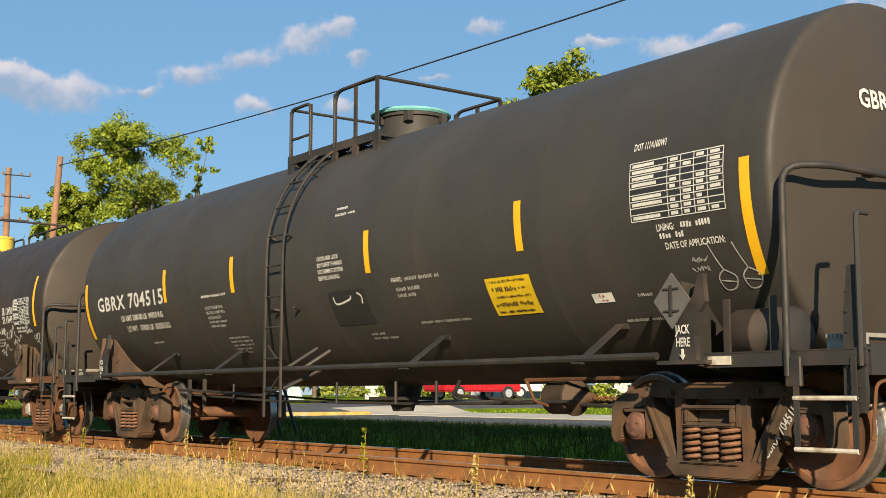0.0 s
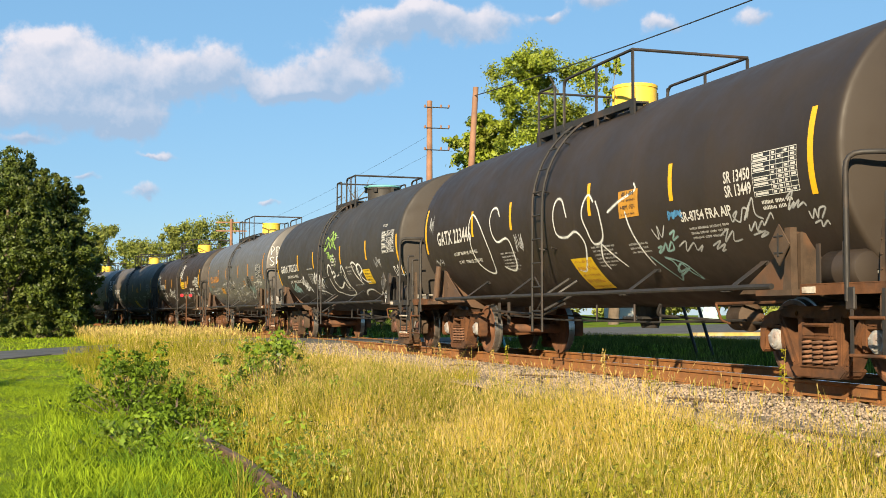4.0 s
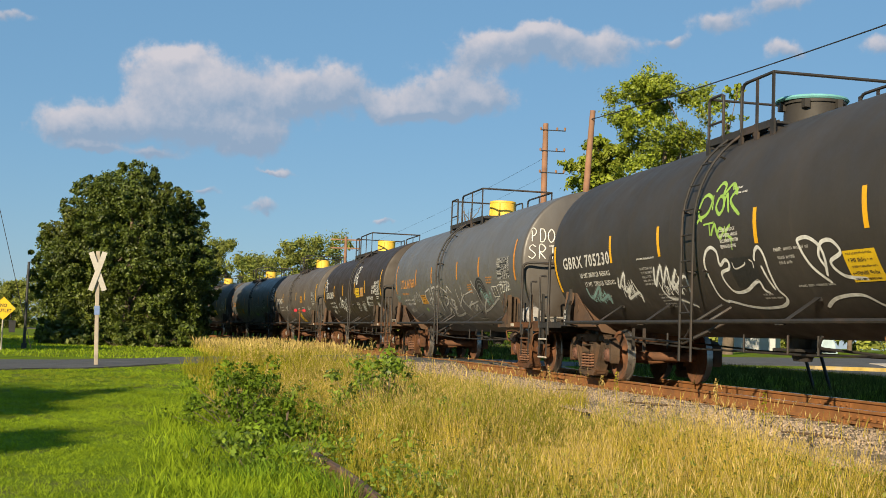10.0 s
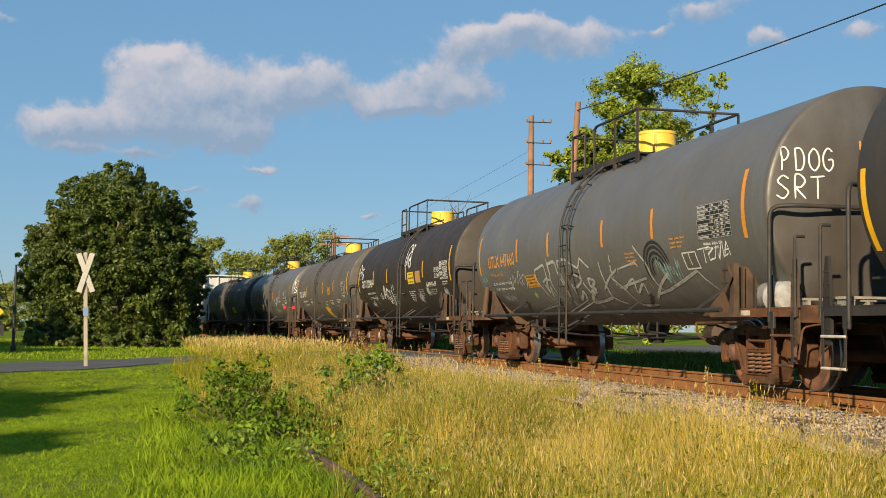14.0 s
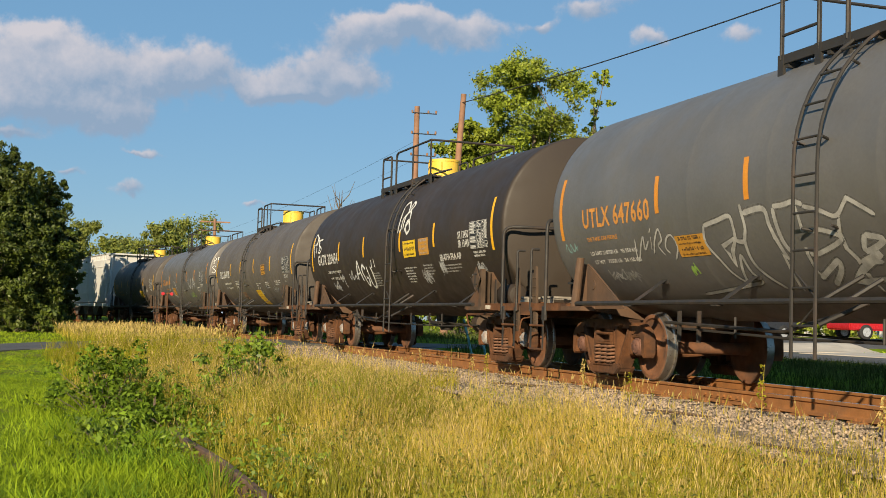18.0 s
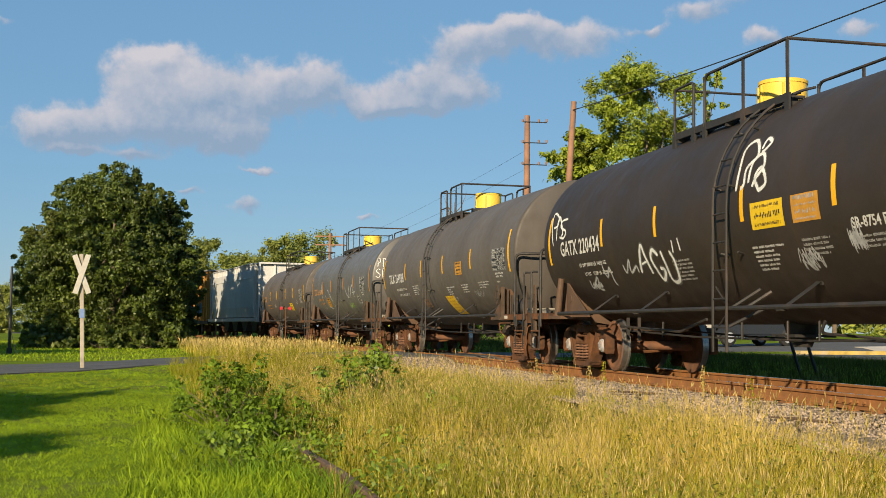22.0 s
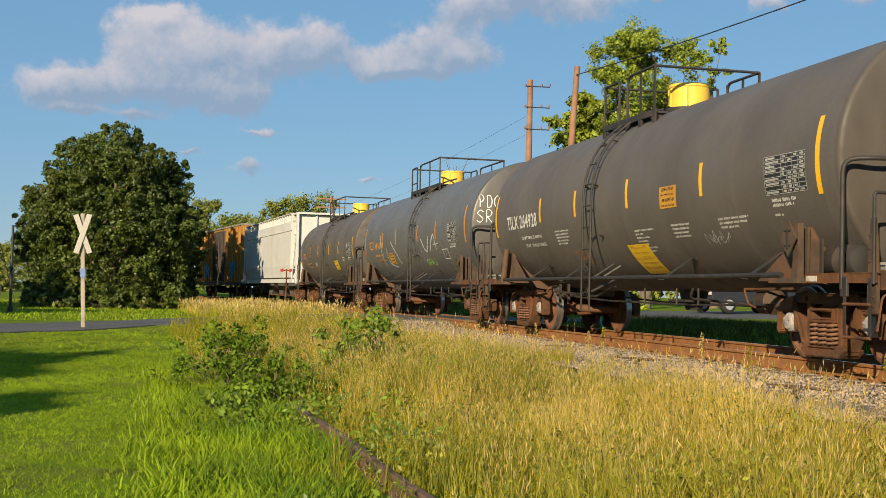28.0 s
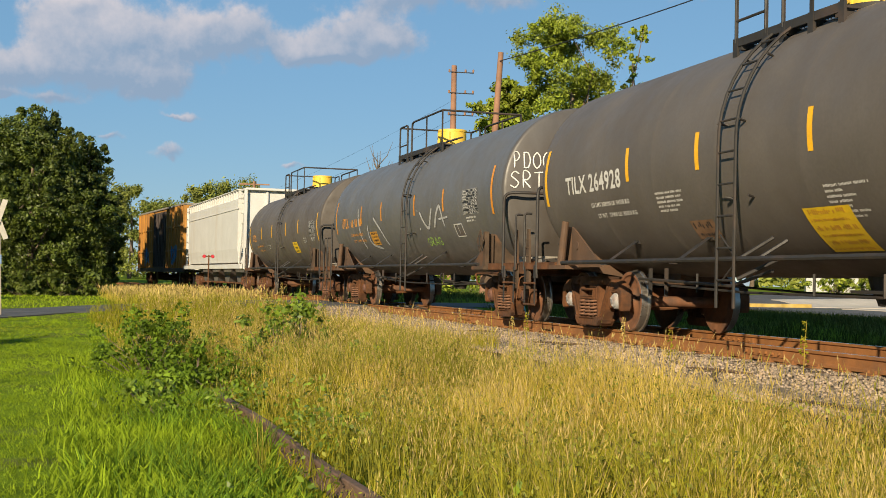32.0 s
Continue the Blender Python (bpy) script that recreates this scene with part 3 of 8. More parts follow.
def round_v(z):
    """How far round the tank a height on it lies."""
    return math.asin(max(-1, min(1, (z - TANK_Z) / TANK_R))) * TANK_R


def patch(bm, u0, u1, v0, v1, lift=0.004, slant=0.0, mi=0, step=0.08):
    """A thin sheet on the tank; slant: how far its top leans along it."""
    n = max(1, int((v1 - v0) / step))
    rows = []
    for i in range(n + 1):
        v = v0 + (v1 - v0) * i / n
        d = slant * (i / n)
        rows.append([bm.verts.new(on_tank(u0 + d, v, lift)), bm.verts.new(on_tank(u1 + d, v, lift))])
    for a, b in zip(rows, rows[1:]):
        bm.faces.new((a[0], a[1], b[1], b[0])).material_index = mi


def ribbon(bm, pts, width, lift=0.005, mi=0, surface=None):
    """A painted stroke on the tank along points (u, v)."""
    surface = surface or on_tank
    pts = [Vector(p) for p in pts]
    rows = []
    for i, p in enumerate(pts):
        d = pts[min(i + 1, len(pts) - 1)] - pts[max(i - 1, 0)]
        if d.length < 1e-6:
            d = Vector((1, 0))
        d.normalize()
        w = width * (0.55 if i in (0, len(pts) - 1) else 1.0)
        nrm = Vector((-d.y, d.x)) * w / 2
        rows.append([bm.verts.new(surface(*(p + nrm), lift)), bm.verts.new(surface(*(p - nrm), lift))])
    for a, b in zip(rows, rows[1:]):
        bm.faces.new((a[0], a[1], b[1], b[0])).material_index = mi


def curvy(pts, steps=6):
    """A smooth line through the points."""
    pts = [Vector(p) for p in pts]
    out = []
    for i in range(len(pts) - 1):
        p0, p1, p2, p3 = pts[max(i - 1, 0)], pts[i], pts[i + 1], pts[min(i + 2, len(pts) - 1)]
        for k in range(steps):
            t = k / steps
            out.append(0.5 * ((2 * p1) + (p2 - p0) * t + (2 * p0 - 5 * p1 + 4 * p2 - p3) * t * t + (3 * p1 - p0 - 3 * p2 + p3) * t ** 3))
    return out + [pts[-1]]


def letters(text, height, squeeze=0.8, space=1.0):
    """Flat letter shapes, cut into bands so that they bend with the tank: verts (u, v) and faces; u starts at 0."""
    key = ("font", text, round(height, 3), squeeze, space)
    if key in MESHES:
        return MESHES[key]
    cu = bpy.data.curves.new("letters", "FONT")
    cu.body, cu.size, cu.resolution_u, cu.space_character = text, height / 0.70, 2, space
    cu.offset = 0.010 * height / 0.3
    ob = bpy.data.objects.new("letters", cu)
    scene.collection.objects.link(ob)
    me = ob.evaluated_get(bpy.context.evaluated_depsgraph_get()).to_mesh()
    bm = bmesh.new()
    bm.from_mesh(me)
    n = max(2, int(height / 0.07))
    for i in range(1, n):
        bmesh.ops.bisect_plane(bm, geom=bm.verts[:] + bm.edges[:] + bm.faces[:], plane_co=(0, height * i / n, 0), plane_no=(0, 1, 0))
    bm.verts.index_update()
    MESHES[key] = ([(v.co.x * squeeze, v.co.y) for v in bm.verts], [[v.index for v in f.verts] for f in bm.faces])
    bm.free()
    scene.collection.objects.unlink(ob)
    bpy.data.objects.remove(ob)
    bpy.data.curves.remove(cu)
    return MESHES[key]


def write(bm, text, u, z, height, squeeze=0.8, space=1.0, lift=0.005, slope=0.0, width=None):
    vs, fs = letters(text, height, squeeze, space)
    if width:
        k = width / max(a for a, _ in vs)
        vs = [(a * k, b) for a, b in vs]
    v0 = round_v(z)
    made = [bm.verts.new(on_tank(u + a, v0 + b + slope * a, lift)) for a, b in vs]
    for f in fs:
        bm.faces.new([made[i] for i in f])


def stencil(bm, u, z, widths, line=0.055, tall=0.032, seed=1):
    """Small lettering that cannot be read: rows of bars broken into words and strokes."""
    rnd = random.Random(seed)
    v = round_v(z)
    stem = tall * 0.42
    for w in widths:
        a = u
        while a < u + w:
            b = min(u + w, a + rnd.uniform(0.10, 0.26))
            while a < b:
                patch(bm, a, a + stem, v - tall * rnd.uniform(0.85, 1.0), v - tall * rnd.choice((0.0, 0.0, 0.2)), 0.004)
                a += stem * rnd.uniform(1.35, 1.7)
            a += tall * 0.8
        v -= line


def panel_grid(bm, bmw, u0, u1, z0, z1, rows, cols, seed=3):
    """The black data panel (bm) and its white lines and entries (bmw)."""
    v0, v1 = round_v(z0), round_v(z1)
    patch(bm, u0, u1, v0, v1, 0.004)
    rnd = random.Random(seed)
    t = 0.008
    ru = [u0 + (u1 - u0) * k for k in cols]
    for a in ru:
        patch(bmw, a - t / 2, a + t / 2, v0, v1, 0.007)
    for i in range(rows + 1):
        v = v0 + (v1 - v0) * i / rows
        patch(bmw, u0, u1, v - t / 2, v + t / 2, 0.007)
    h = (v1 - v0) / rows
    for i in range(rows):
        for a, b in zip(ru, ru[1:]):
            if rnd.random() < 0.86:
                patch(bmw, a + 0.025, a + 0.025 + (b - a - 0.05) * rnd.uniform(0.6, 1.0), v0 + h * (i + 0.25), v0 + h * (i + 0.75), 0.006)


# graffiti shapes in a unit box
GLYPHS = {
    "P": [[(0.15, 0), (0.2, 0.5), (0.12, 0.95), (0.5, 1.0), (0.75, 0.75), (0.5, 0.48), (0.2, 0.45)]],
    "D": [[(0.15, 0.02), (0.12, 0.95)], [(0.05, 0.95), (0.6, 0.95), (0.85, 0.5), (0.6, 0.05), (0.05, 0.02)]],
    "O": [[(0.5, 1), (0.1, 0.7), (0.1, 0.25), (0.5, 0), (0.9, 0.3), (0.85, 0.75), (0.5, 1)]],
    "G": [[(0.9, 0.85), (0.5, 1.0), (0.1, 0.65), (0.15, 0.2), (0.55, 0.0), (0.9, 0.25), (0.85, 0.5), (0.5, 0.48)]],
    "S": [[(0.9, 0.85), (0.5, 1.0), (0.15, 0.75), (0.5, 0.52), (0.85, 0.28), (0.5, 0.0), (0.05, 0.15)]],
    "R": [[(0.15, 0), (0.15, 1.0), (0.6, 1.0), (0.8, 0.75), (0.5, 0.5), (0.2, 0.48), (0.85, 0.0)]],
    "T": [[(0.0, 0.95), (1.0, 1.0)], [(0.5, 0.95), (0.5, 0.0)]],
    "A": [[(0.0, 0.0), (0.45, 1.0), (0.6, 0.95), (0.9, 0.0)], [(0.15, 0.35), (0.85, 0.4)]],
    "N": [[(0.1, 0.0), (0.15, 1.0), (0.8, 0.0), (0.85, 1.0)]],
    "Z": [[(0.05, 1.0), (0.9, 1.0), (0.1, 0.0), (0.95, 0.05)]],
}


def tag_word(bm, word, u, z, w, h, width=0.035, slope=0.0, lean=0.0, surface=None):
    """A sprayed word with its left foot at u, z; w, h: one letter's box."""
    v = z if surface else round_v(z)
    for i, ch in enumerate(word):
        for stroke in GLYPHS.get(ch, []):
            pts = [(u + i * w * 1.08 + w * (a * 0.92 + lean * b), v + h * b + slope * i * w) for a, b in stroke]
            ribbon(bm, curvy(pts, 5), width, surface=surface)


def scribble(bm, u, z, w, h, seed, width=0.03, turns=9):
    """A loose sprayed tag."""
    rnd = random.Random(seed)
    v = round_v(z)
    pts = []
    for i in range(int(turns * 1.8)):
        up = rnd.uniform(0.5, 1.0) if i % 2 else rnd.uniform(0.0, 0.5)
        pts.append((u + w * (i / 1.8 + rnd.uniform(-1.6, 1.6)) / turns, v + h * up))
    ribbon(bm, curvy(pts, 5), width * 0.62)


def tank_mesh(mat, heads):
    """Tank with domed ends and the faint lap of each sheet of its jacket."""
    bm = bmesh.new()
    prof = []
    knuckle = 24
    for i in range(knuckle + 1):
        out, r = head_point(i / knuckle)
        prof.append((-TANK_X - out, r))
    laps = [-6.62, -4.75, -2.95, -1.25, 0.55, 2.45, 4.40, 6.62]
    for x in laps:
        prof += [(x - 0.20, TANK_R), (x - 0.06, TANK_R), (x - 0.02, TANK_R + 0.0012), (x + 0.015, TANK_R + 0.0012), (x + 0.025, TANK_R), (x + 0.18, TANK_R)]
    right = [(-a, r) for a, r in prof[:knuckle + 1]][::-1]
    prof = [(a, r) for a, r in prof] + right
    prof[0] = (prof[0][0], 0.0)
    prof[-1] = (prof[-1][0], 0.0)
    turned(bm, prof, 72, "x", (0, 0, TANK_Z), close=False)
    return finish("tank", bm, mat, smooth=True)


def strut(bm, pts, widths, y0, y1):
    """A flat bar along points (x, z), as wide as given at each of them."""
    left, right = [], []
    for i, (x, z) in enumerate(pts):
        a, b = pts[max(i - 1, 0)], pts[min(i + 1, len(pts) - 1)]
        d = Vector((b[0] - a[0], b[1] - a[1])).normalized()
        w = widths[i] / 2
        left.append((x - d.y * w, z + d.x * w))
        right.append((x + d.y * w, z - d.x * w))
    prism(bm, left + right[::-1], y0, y1)


def side_frame_mesh(mat):
    """One cast truck side, at y = 0: chord, hooded pedestals, slanting members, columns, spring seat and the bolster's end in it."""
    bm = bmesh.new()
    y0, y1 = -0.085, 0.085
    prism(bm, [(-0.76, 0.795), (-0.3, 0.815), (0.3, 0.815), (0.76, 0.795), (0.73, 0.705), (0.3, 0.69), (-0.3, 0.69), (-0.73, 0.705)], y0, y1)
    prism(bm, [(-0.70, 0.825), (0.70, 0.825), (0.70, 0.800), (-0.70, 0.800)], y0 - 0.018, y1 + 0.018)
    for k in (-1, 1):
        def fx(pts):
            return [(k * a, b) for a, b in pts]
        prism(bm, fx([(0.70, 0.795), (0.95, 0.765), (1.10, 0.70), (1.165, 0.60), (1.175, 0.37), (1.13, 0.30), (1.075, 0.34), (1.07, 0.55), (1.02, 0.615), (0.76, 0.615), (0.70, 0.69)])[::k], y0, y1)   # hood over the bearing
        strut(bm, fx([(0.72, 0.735), (0.715, 0.58), (0.715, 0.41), (0.72, 0.345)]), [0.11, 0.085, 0.08, 0.03], y0 + 0.005, y1)      # inner jaw
        strut(bm, fx([(0.76, 0.745), (0.66, 0.58), (0.54, 0.36), (0.40, 0.115)]), [0.085, 0.10, 0.12, 0.12], y0 - 0.012, y1)       # slanting member
        strut(bm, fx([(0.735, 0.72), (0.575, 0.40), (0.47, 0.20)]), [0.03, 0.03, 0.03], y0 - 0.035, y0)                             # its rib
        prism(bm, fx([(0.36, 0.24), (0.46, 0.27), (0.44, 0.15), (0.36, 0.15)])[::k], y0 + 0.05, y1 - 0.03)                          # web of the corner
        strut(bm, fx([(0.345, 0.72), (0.345, 0.15)]), [0.10, 0.075], y0 - 0.02, y1 + 0.01)                                          # column
        box(bm, k * 0.885 - 0.14, k * 0.885 + 0.14, y0 + 0.01, y1 - 0.01, 0.575, 0.625)                                             # adapter on the bearing
        box(bm, k * 0.46 - 0.055, k * 0.46 + 0.055, y0 - 0.03, y0, 0.715, 0.775)
        box(bm, k * 0.285 - 0.03, k * 0.285 + 0.03, y0 - 0.03, 0.0, 0.46, 0.66)                                                     # friction wedge
    prism(bm, [(-0.50, 0.15), (-0.39, 0.055), (0.39, 0.055), (0.50, 0.15), (0.40, 0.195), (-0.40, 0.195)], y0 - 0.05, y1 + 0.05)
    box(bm, -0.30, 0.30, y0 - 0.075, y0 - 0.03, 0.165, 0.185)      # lip of the spring seat
    box(bm, -0.255, 0.255, y0 - 0.07, 0.0, 0.605, 0.640)           # the bolster's end, hollow
    box(bm, -0.255, 0.255, y0 - 0.07, 0.0, 0.465, 0.495)
    for x in (-0.235, 0.235):
        box(bm, x - 0.02, x + 0.02, y0 - 0.065, 0.0, 0.495, 0.605)
    box(bm, -0.215, 0.215, -0.02, 0.0, 0.495, 0.605)
    box(bm, -0.02, 0.24, y0 - 0.01, y0 + 0.02, 0.655, 0.685)       # wear plate
    bmesh.ops.bevel(bm, geom=bm.edges[:], offset=0.011, segments=2, affect="EDGES")
    return finish("side_frame", bm, mat, smooth=True)


def spring_mesh():
    bm = bmesh.new()
    for x in (-0.19, 0.0, 0.19):
        pts = [(x + 0.078 * math.cos(a * math.pi / 5), -0.085 + 0.078 * math.sin(a * math.pi / 5), 0.185 + 0.29 * a / 55) for a in range(56)]
        tube(bm, pts, 0.018, 6)
        tube(bm, [(x, -0.06, 0.18), (x, -0.06, 0.47)], 0.035, 8)     # the inner coil
    return finish("spring", bm, SPRING_RUST, smooth=True)


def wheelset_mesh():
    """Two wheels on an axle, turning about y at the origin."""
    bm = bmesh.new()
    r = WHEEL_R
    for k in (-1, 1):
        prof = [(0.675, 0.0), (0.675, 0.13), (0.69, 0.15), (0.70, 0.34), (0.690, 0.40), (0.685, r - 0.03), (0.688, r + 0.026), (0.715, r + 0.024), (0.728, r + 0.002),
                (0.820, r - 0.004), (0.826, r - 0.012), (0.826, 0.395), (0.80, 0.385), (0.765, 0.32), (0.765, 0.18), (0.80, 0.13), (0.86, 0.12), (0.86, 0.0)]
        start = len(bm.faces)
        turned(bm, [(k * a, b) for a, b in prof], 40, "y")
        bm.faces.ensure_lookup_table()
        for f in bm.faces[start:]:
            c = f.calc_center_median()
            rr = math.hypot(c.x, c.z)
            f.material_index = 1 if rr > r - 0.02 and 0.70 < abs(c.y) < 0.824 else 0
    turned(bm, [(-1.02, 0.0), (-1.02, 0.085), (-0.86, 0.085), (-0.86, 0.095), (-0.4, 0.083), (0.4, 0.083), (0.86, 0.095), (0.86, 0.085), (1.02, 0.085), (1.02, 0.0)], 16, "y")
    # casting marks so that the turning shows
    for k in (-1, 1):
        for a in (0.4, 2.5, 4.4):
            x, z = 0.26 * math.cos(a), 0.26 * math.sin(a)
            box(bm, x - 0.035, x + 0.035, k * 0.765 - 0.004, k * 0.770 + 0.004, z - 0.02, z + 0.02)
    return finish("wheelset", bm, [WHEEL_RUST, WHEEL_RIM], smooth=True)


def cap_mesh(mat, key):
    def make():
        bm = bmesh.new()
        turned(bm, [(-0.105, 0.0), (-0.105, 0.040), (-0.098, 0.052), (-0.098, 0.084), (-0.090, 0.096), (-0.072, 0.102), (-0.068, 0.116), (-0.05, 0.128), (0.10, 0.13)], 24, "y")
        for a in range(3):
            x, z = 0.066 * math.cos(a * 2.094 + 0.5), 0.066 * math.sin(a * 2.094 + 0.5)
            turned(bm, [(-0.110, 0.0), (-0.110, 0.015), (-0.095, 0.015)], 6, "y", (x, 0, z))
        return finish("bearing_cap", bm, mat, smooth=True)
    return shared(("cap", key), make)


WHEELS = []      # wheelset, where its axle stands in the truck's space


def truck(car, x, cap="grey", dark=False):
    def bolster():
        bm = bmesh.new()
        prism(bm, [(-0.26, 0.46), (0.26, 0.46), (0.26, 0.66), (0.18, 0.72), (-0.18, 0.72), (-0.26, 0.66)], -1.0, 1.0)
        turned(bm, [(0.70, 0.0), (0.70, 0.22), (0.84, 0.22), (0.84, 0.0)], 20, "z")
        for k in (-1, 1):      # brake beams with their heads
            tube(bm, [(k * 0.34, -0.72, 0.40), (k * 0.30, 0.0, 0.34), (k * 0.34, 0.72, 0.40)], 0.04, 8)
            box(bm, k * 0.34 - 0.06, k * 0.34 + 0.06, -0.80, -0.70, 0.28, 0.54)
            box(bm, k * 0.34 - 0.06, k * 0.34 + 0.06, 0.70, 0.80, 0.28, 0.54)
        return finish("truck", bm, RUSTY)
    tr = part("truck", shared("bolster", bolster), None, car, "rust-brown four-wheel truck", at=pose(x, 0, 0))
    for y, rz in ((-1.0, 0), (1.0, 180)):
        part("side_frame", shared(("side_frame", dark), lambda: side_frame_mesh(FRAME_DARK if dark else RUSTY)), None, tr, at=pose(0, y, 0, 0, 0, rz))
        part("spring", shared("spring", spring_mesh), None, tr, at=pose(0, y, 0, 0, 0, rz))
        for k in (-1, 1):
            part("bearing_cap", cap_mesh(CAP_GREY if cap == "grey" else CAP_RUST, cap), None, tr,
                 at=pose(k * AXLE_X, y, WHEEL_R, 0, 0, rz))
    for k in (-1, 1):
        w = part("wheelset", shared("wheelset", wheelset_mesh), None, tr, "brown wheel discs with worn bright treads", at=pose(k * AXLE_X, 0, WHEEL_R))
        WHEELS.append((w, k * AXLE_X))
    return tr


def ladder_mesh(mat, key):
    """Ladder bent over the tank's side, straight below; its middle at x = 0."""
    def make():
        bm = bmesh.new()
        off = 0.105
        path = []
        for i in range(12):
            a = radians(78 - i * 7.2)
            path.append((-(TANK_R + off) * math.cos(a), TANK_Z + (TANK_R + off) * math.sin(a)))
        path += [(-(TANK_R + off), 2.2), (-(TANK_R + off), 1.5), (-(TANK_R + off), 0.46)]
        for k in (-0.2, 0.2):
            tube(bm, [(k, y, z) for y, z in path], 0.020, 6)
        seg = [Vector((0, y, z)) for y, z in path]
        run, nxt = 0.0, 0.12
        for a, b in zip(seg, seg[1:]):
            ln = (b - a).length
            while nxt <= run + ln:
                p = a.lerp(b, (nxt - run) / ln)
                tube(bm, [(-0.2, p.y, p.z), (0.2, p.y, p.z)], 0.013, 6)
                nxt += 0.375
            run += ln
        for z in (3.4, 2.62, 1.75):       # brackets to the tank
            dy = -math.sqrt(max(0.0, TANK_R ** 2 - (z - TANK_Z) ** 2))
            for k in (-0.2, 0.2):
                tube(bm, [(k, dy + 0.01, z), (k * 1.25, dy - off, z + 0.02)], 0.016, 6)
        return finish("ladder", bm, mat)
    return shared(("ladder", key), make)


def rail_set(car, mat, x0, gap, x1, dome_x, loop):
    """The platform on top, its rails and posts; x0: its low end loop, gap: where the ladder comes up, x1: its other end."""
    zf, zt, w = 3.79, 4.57 if loop > 0.6 else 4.50, 0.95
    foot = TANK_Z + math.sqrt(TANK_R ** 2 - w ** 2) - 0.02
    bm = bmesh.new()
    for i in range(int((x1 - x0) / 0.06) + 1):          # grating bars
        x = x0 + i * 0.06
        for k in (-1, 1):
            box(bm, x, x + 0.016, min(k * 0.70, k * (w - 0.02)), max(k * 0.70, k * (w - 0.02)), zf, zf + 0.03)
    tagged(part("platform", bm, mat, car, "bar grating walkway"), kind="stuff")
    for y in (-w, w):
        bm = bmesh.new()
        box(bm, x0 - 0.05, x1 + 0.05, y - 0.012, y + 0.012, zf - 0.05, zf + 0.055)
        for x in np.linspace(x0 + 0.1, x1 - 0.1, 5):        # legs down to the tank
            box(bm, x - 0.03, x + 0.03, min(y, y * 0.78), max(y, y * 0.78), zf - 0.10, zf - 0.02)
        part("kick_plate", bm, mat, car)
    for y in (-w, w):
        mid = (gap + x1) / 2
        for x in (x0, x0 + loop, gap, mid, x1):
            bm = bmesh.new()
            box(bm, x - 0.032, x + 0.032, y - 0.010, y + 0.010, foot, zt - (0.02 if x > x0 + loop + 0.1 else 0.04))
            box(bm, x - 0.055, x + 0.055, y - 0.018, y + 0.018, foot - 0.04, zf + 0.06)
            part("post", bm, mat, car)
        bm = bmesh.new()
        tube(bm, bent([(x0, y, zf), (x0, y, zt - 0.02), (x0 + loop, y, zt - 0.02), (x0 + loop, y, zf)], 0.10), 0.024, 6)
        part("handrail", bm, mat, car)
        bm = bmesh.new()
        tube(bm, bent([(gap, y, zf), (gap, y, zt), (x1, y, zt)], 0.16), 0.026, 6)
        part("handrail", bm, mat, car)
        bm = bmesh.new()
        tube(bm, [(x0, y, zf + 0.28), (x0 + loop, y, zf + 0.28)], 0.018, 6)
        part("mid_rail", bm, mat, car)
    bm = bmesh.new()
    tube(bm, [(x1, -w, zt), (x1, w, zt)], 0.026, 6)
    part("end_rail", bm, mat, car)
    bm = bmesh.new()
    tube(bm, [(x0, -w, zt - 0.02), (x0, w, zt - 0.02)], 0.022, 6)
    part("end_rail", bm, mat, car)


def dome_yellow(car, x):
    bm = bmesh.new()
    top = TANK_Z + TANK_R
    turned(bm, [(top - 0.02, 0.0), (top - 0.02, 0.345), (top + 0.395, 0.345), (top + 0.40, 0.357), (top + 0.445, 0.357), (top + 0.455, 0.345), (top + 0.465, 0.0)], 32, "z", (x, 0, 0))
    d = part("dome", bm, DOME_YELLOW, car, "yellow cylindrical valve housing", smooth=True)
    for a in (-2.05, -1.55, -0.5):
        bm = bmesh.new()
        cx, cy = x + 0.35 * math.cos(a), 0.35 * math.sin(a)
        box(bm, cx - 0.014, cx + 0.014, cy - 0.016, cy + 0.016, top + 0.06, top + 0.38)
        part("hasp", bm, DOME_YELLOW, d)
    bm = bmesh.new()
    tube(bm, [(x + 0.362 * math.cos(a), 0.362 * math.sin(a), top + 0.09) for a in (-2.05, -1.88, -1.72, -1.55)], 0.014, 6)
    part("latch", bm, DOME_YELLOW, d)
    bm = bmesh.new()
    turned(bm, [(top - 0.20, 0.50), (top + 0.005, 0.47), (top + 0.03, 0.46), (top + 0.03, 0.35)], 32, "z", (x, 0, 0), close=False)
    part("collar", bm, FRAME_BLACK, car, "black flange below the housing", smooth=True)


def dome_lid(car, x, mat):
    bm = bmesh.new()
    top = TANK_Z + TANK_R
    turned(bm, [(top - 0.1, 0.0), (top - 0.1, 0.42), (top + 0.24, 0.42), (top + 0.24, 0.45), (top + 0.28, 0.45), (top + 0.28, 0.0)], 24, "z", (x, 0, 0))
    d = part("manway", bm, mat, car, smooth=True)
    bm = bmesh.new()
    turned(bm, [(top + 0.285, 0.0), (top + 0.285, 0.50), (top + 0.31, 0.52), (top + 0.34, 0.50), (top + 0.37, 0.30), (top + 0.375, 0.0)], 24, "z", (x - 0.05, 0, 0))
    part("lid", bm, LID_TEAL, d, "pale teal hinged lid", smooth=True)
    for a in range(6):
        bm = bmesh.new()
        cx, cy = x + 0.46 * math.cos(a * 1.047 + 0.3), 0.46 * math.sin(a * 1.047 + 0.3)
        box(bm, cx - 0.05, cx + 0.05, cy - 0.04, cy + 0.04, top + 0.15, top + 0.27)
        part("clamp", bm, mat, d)


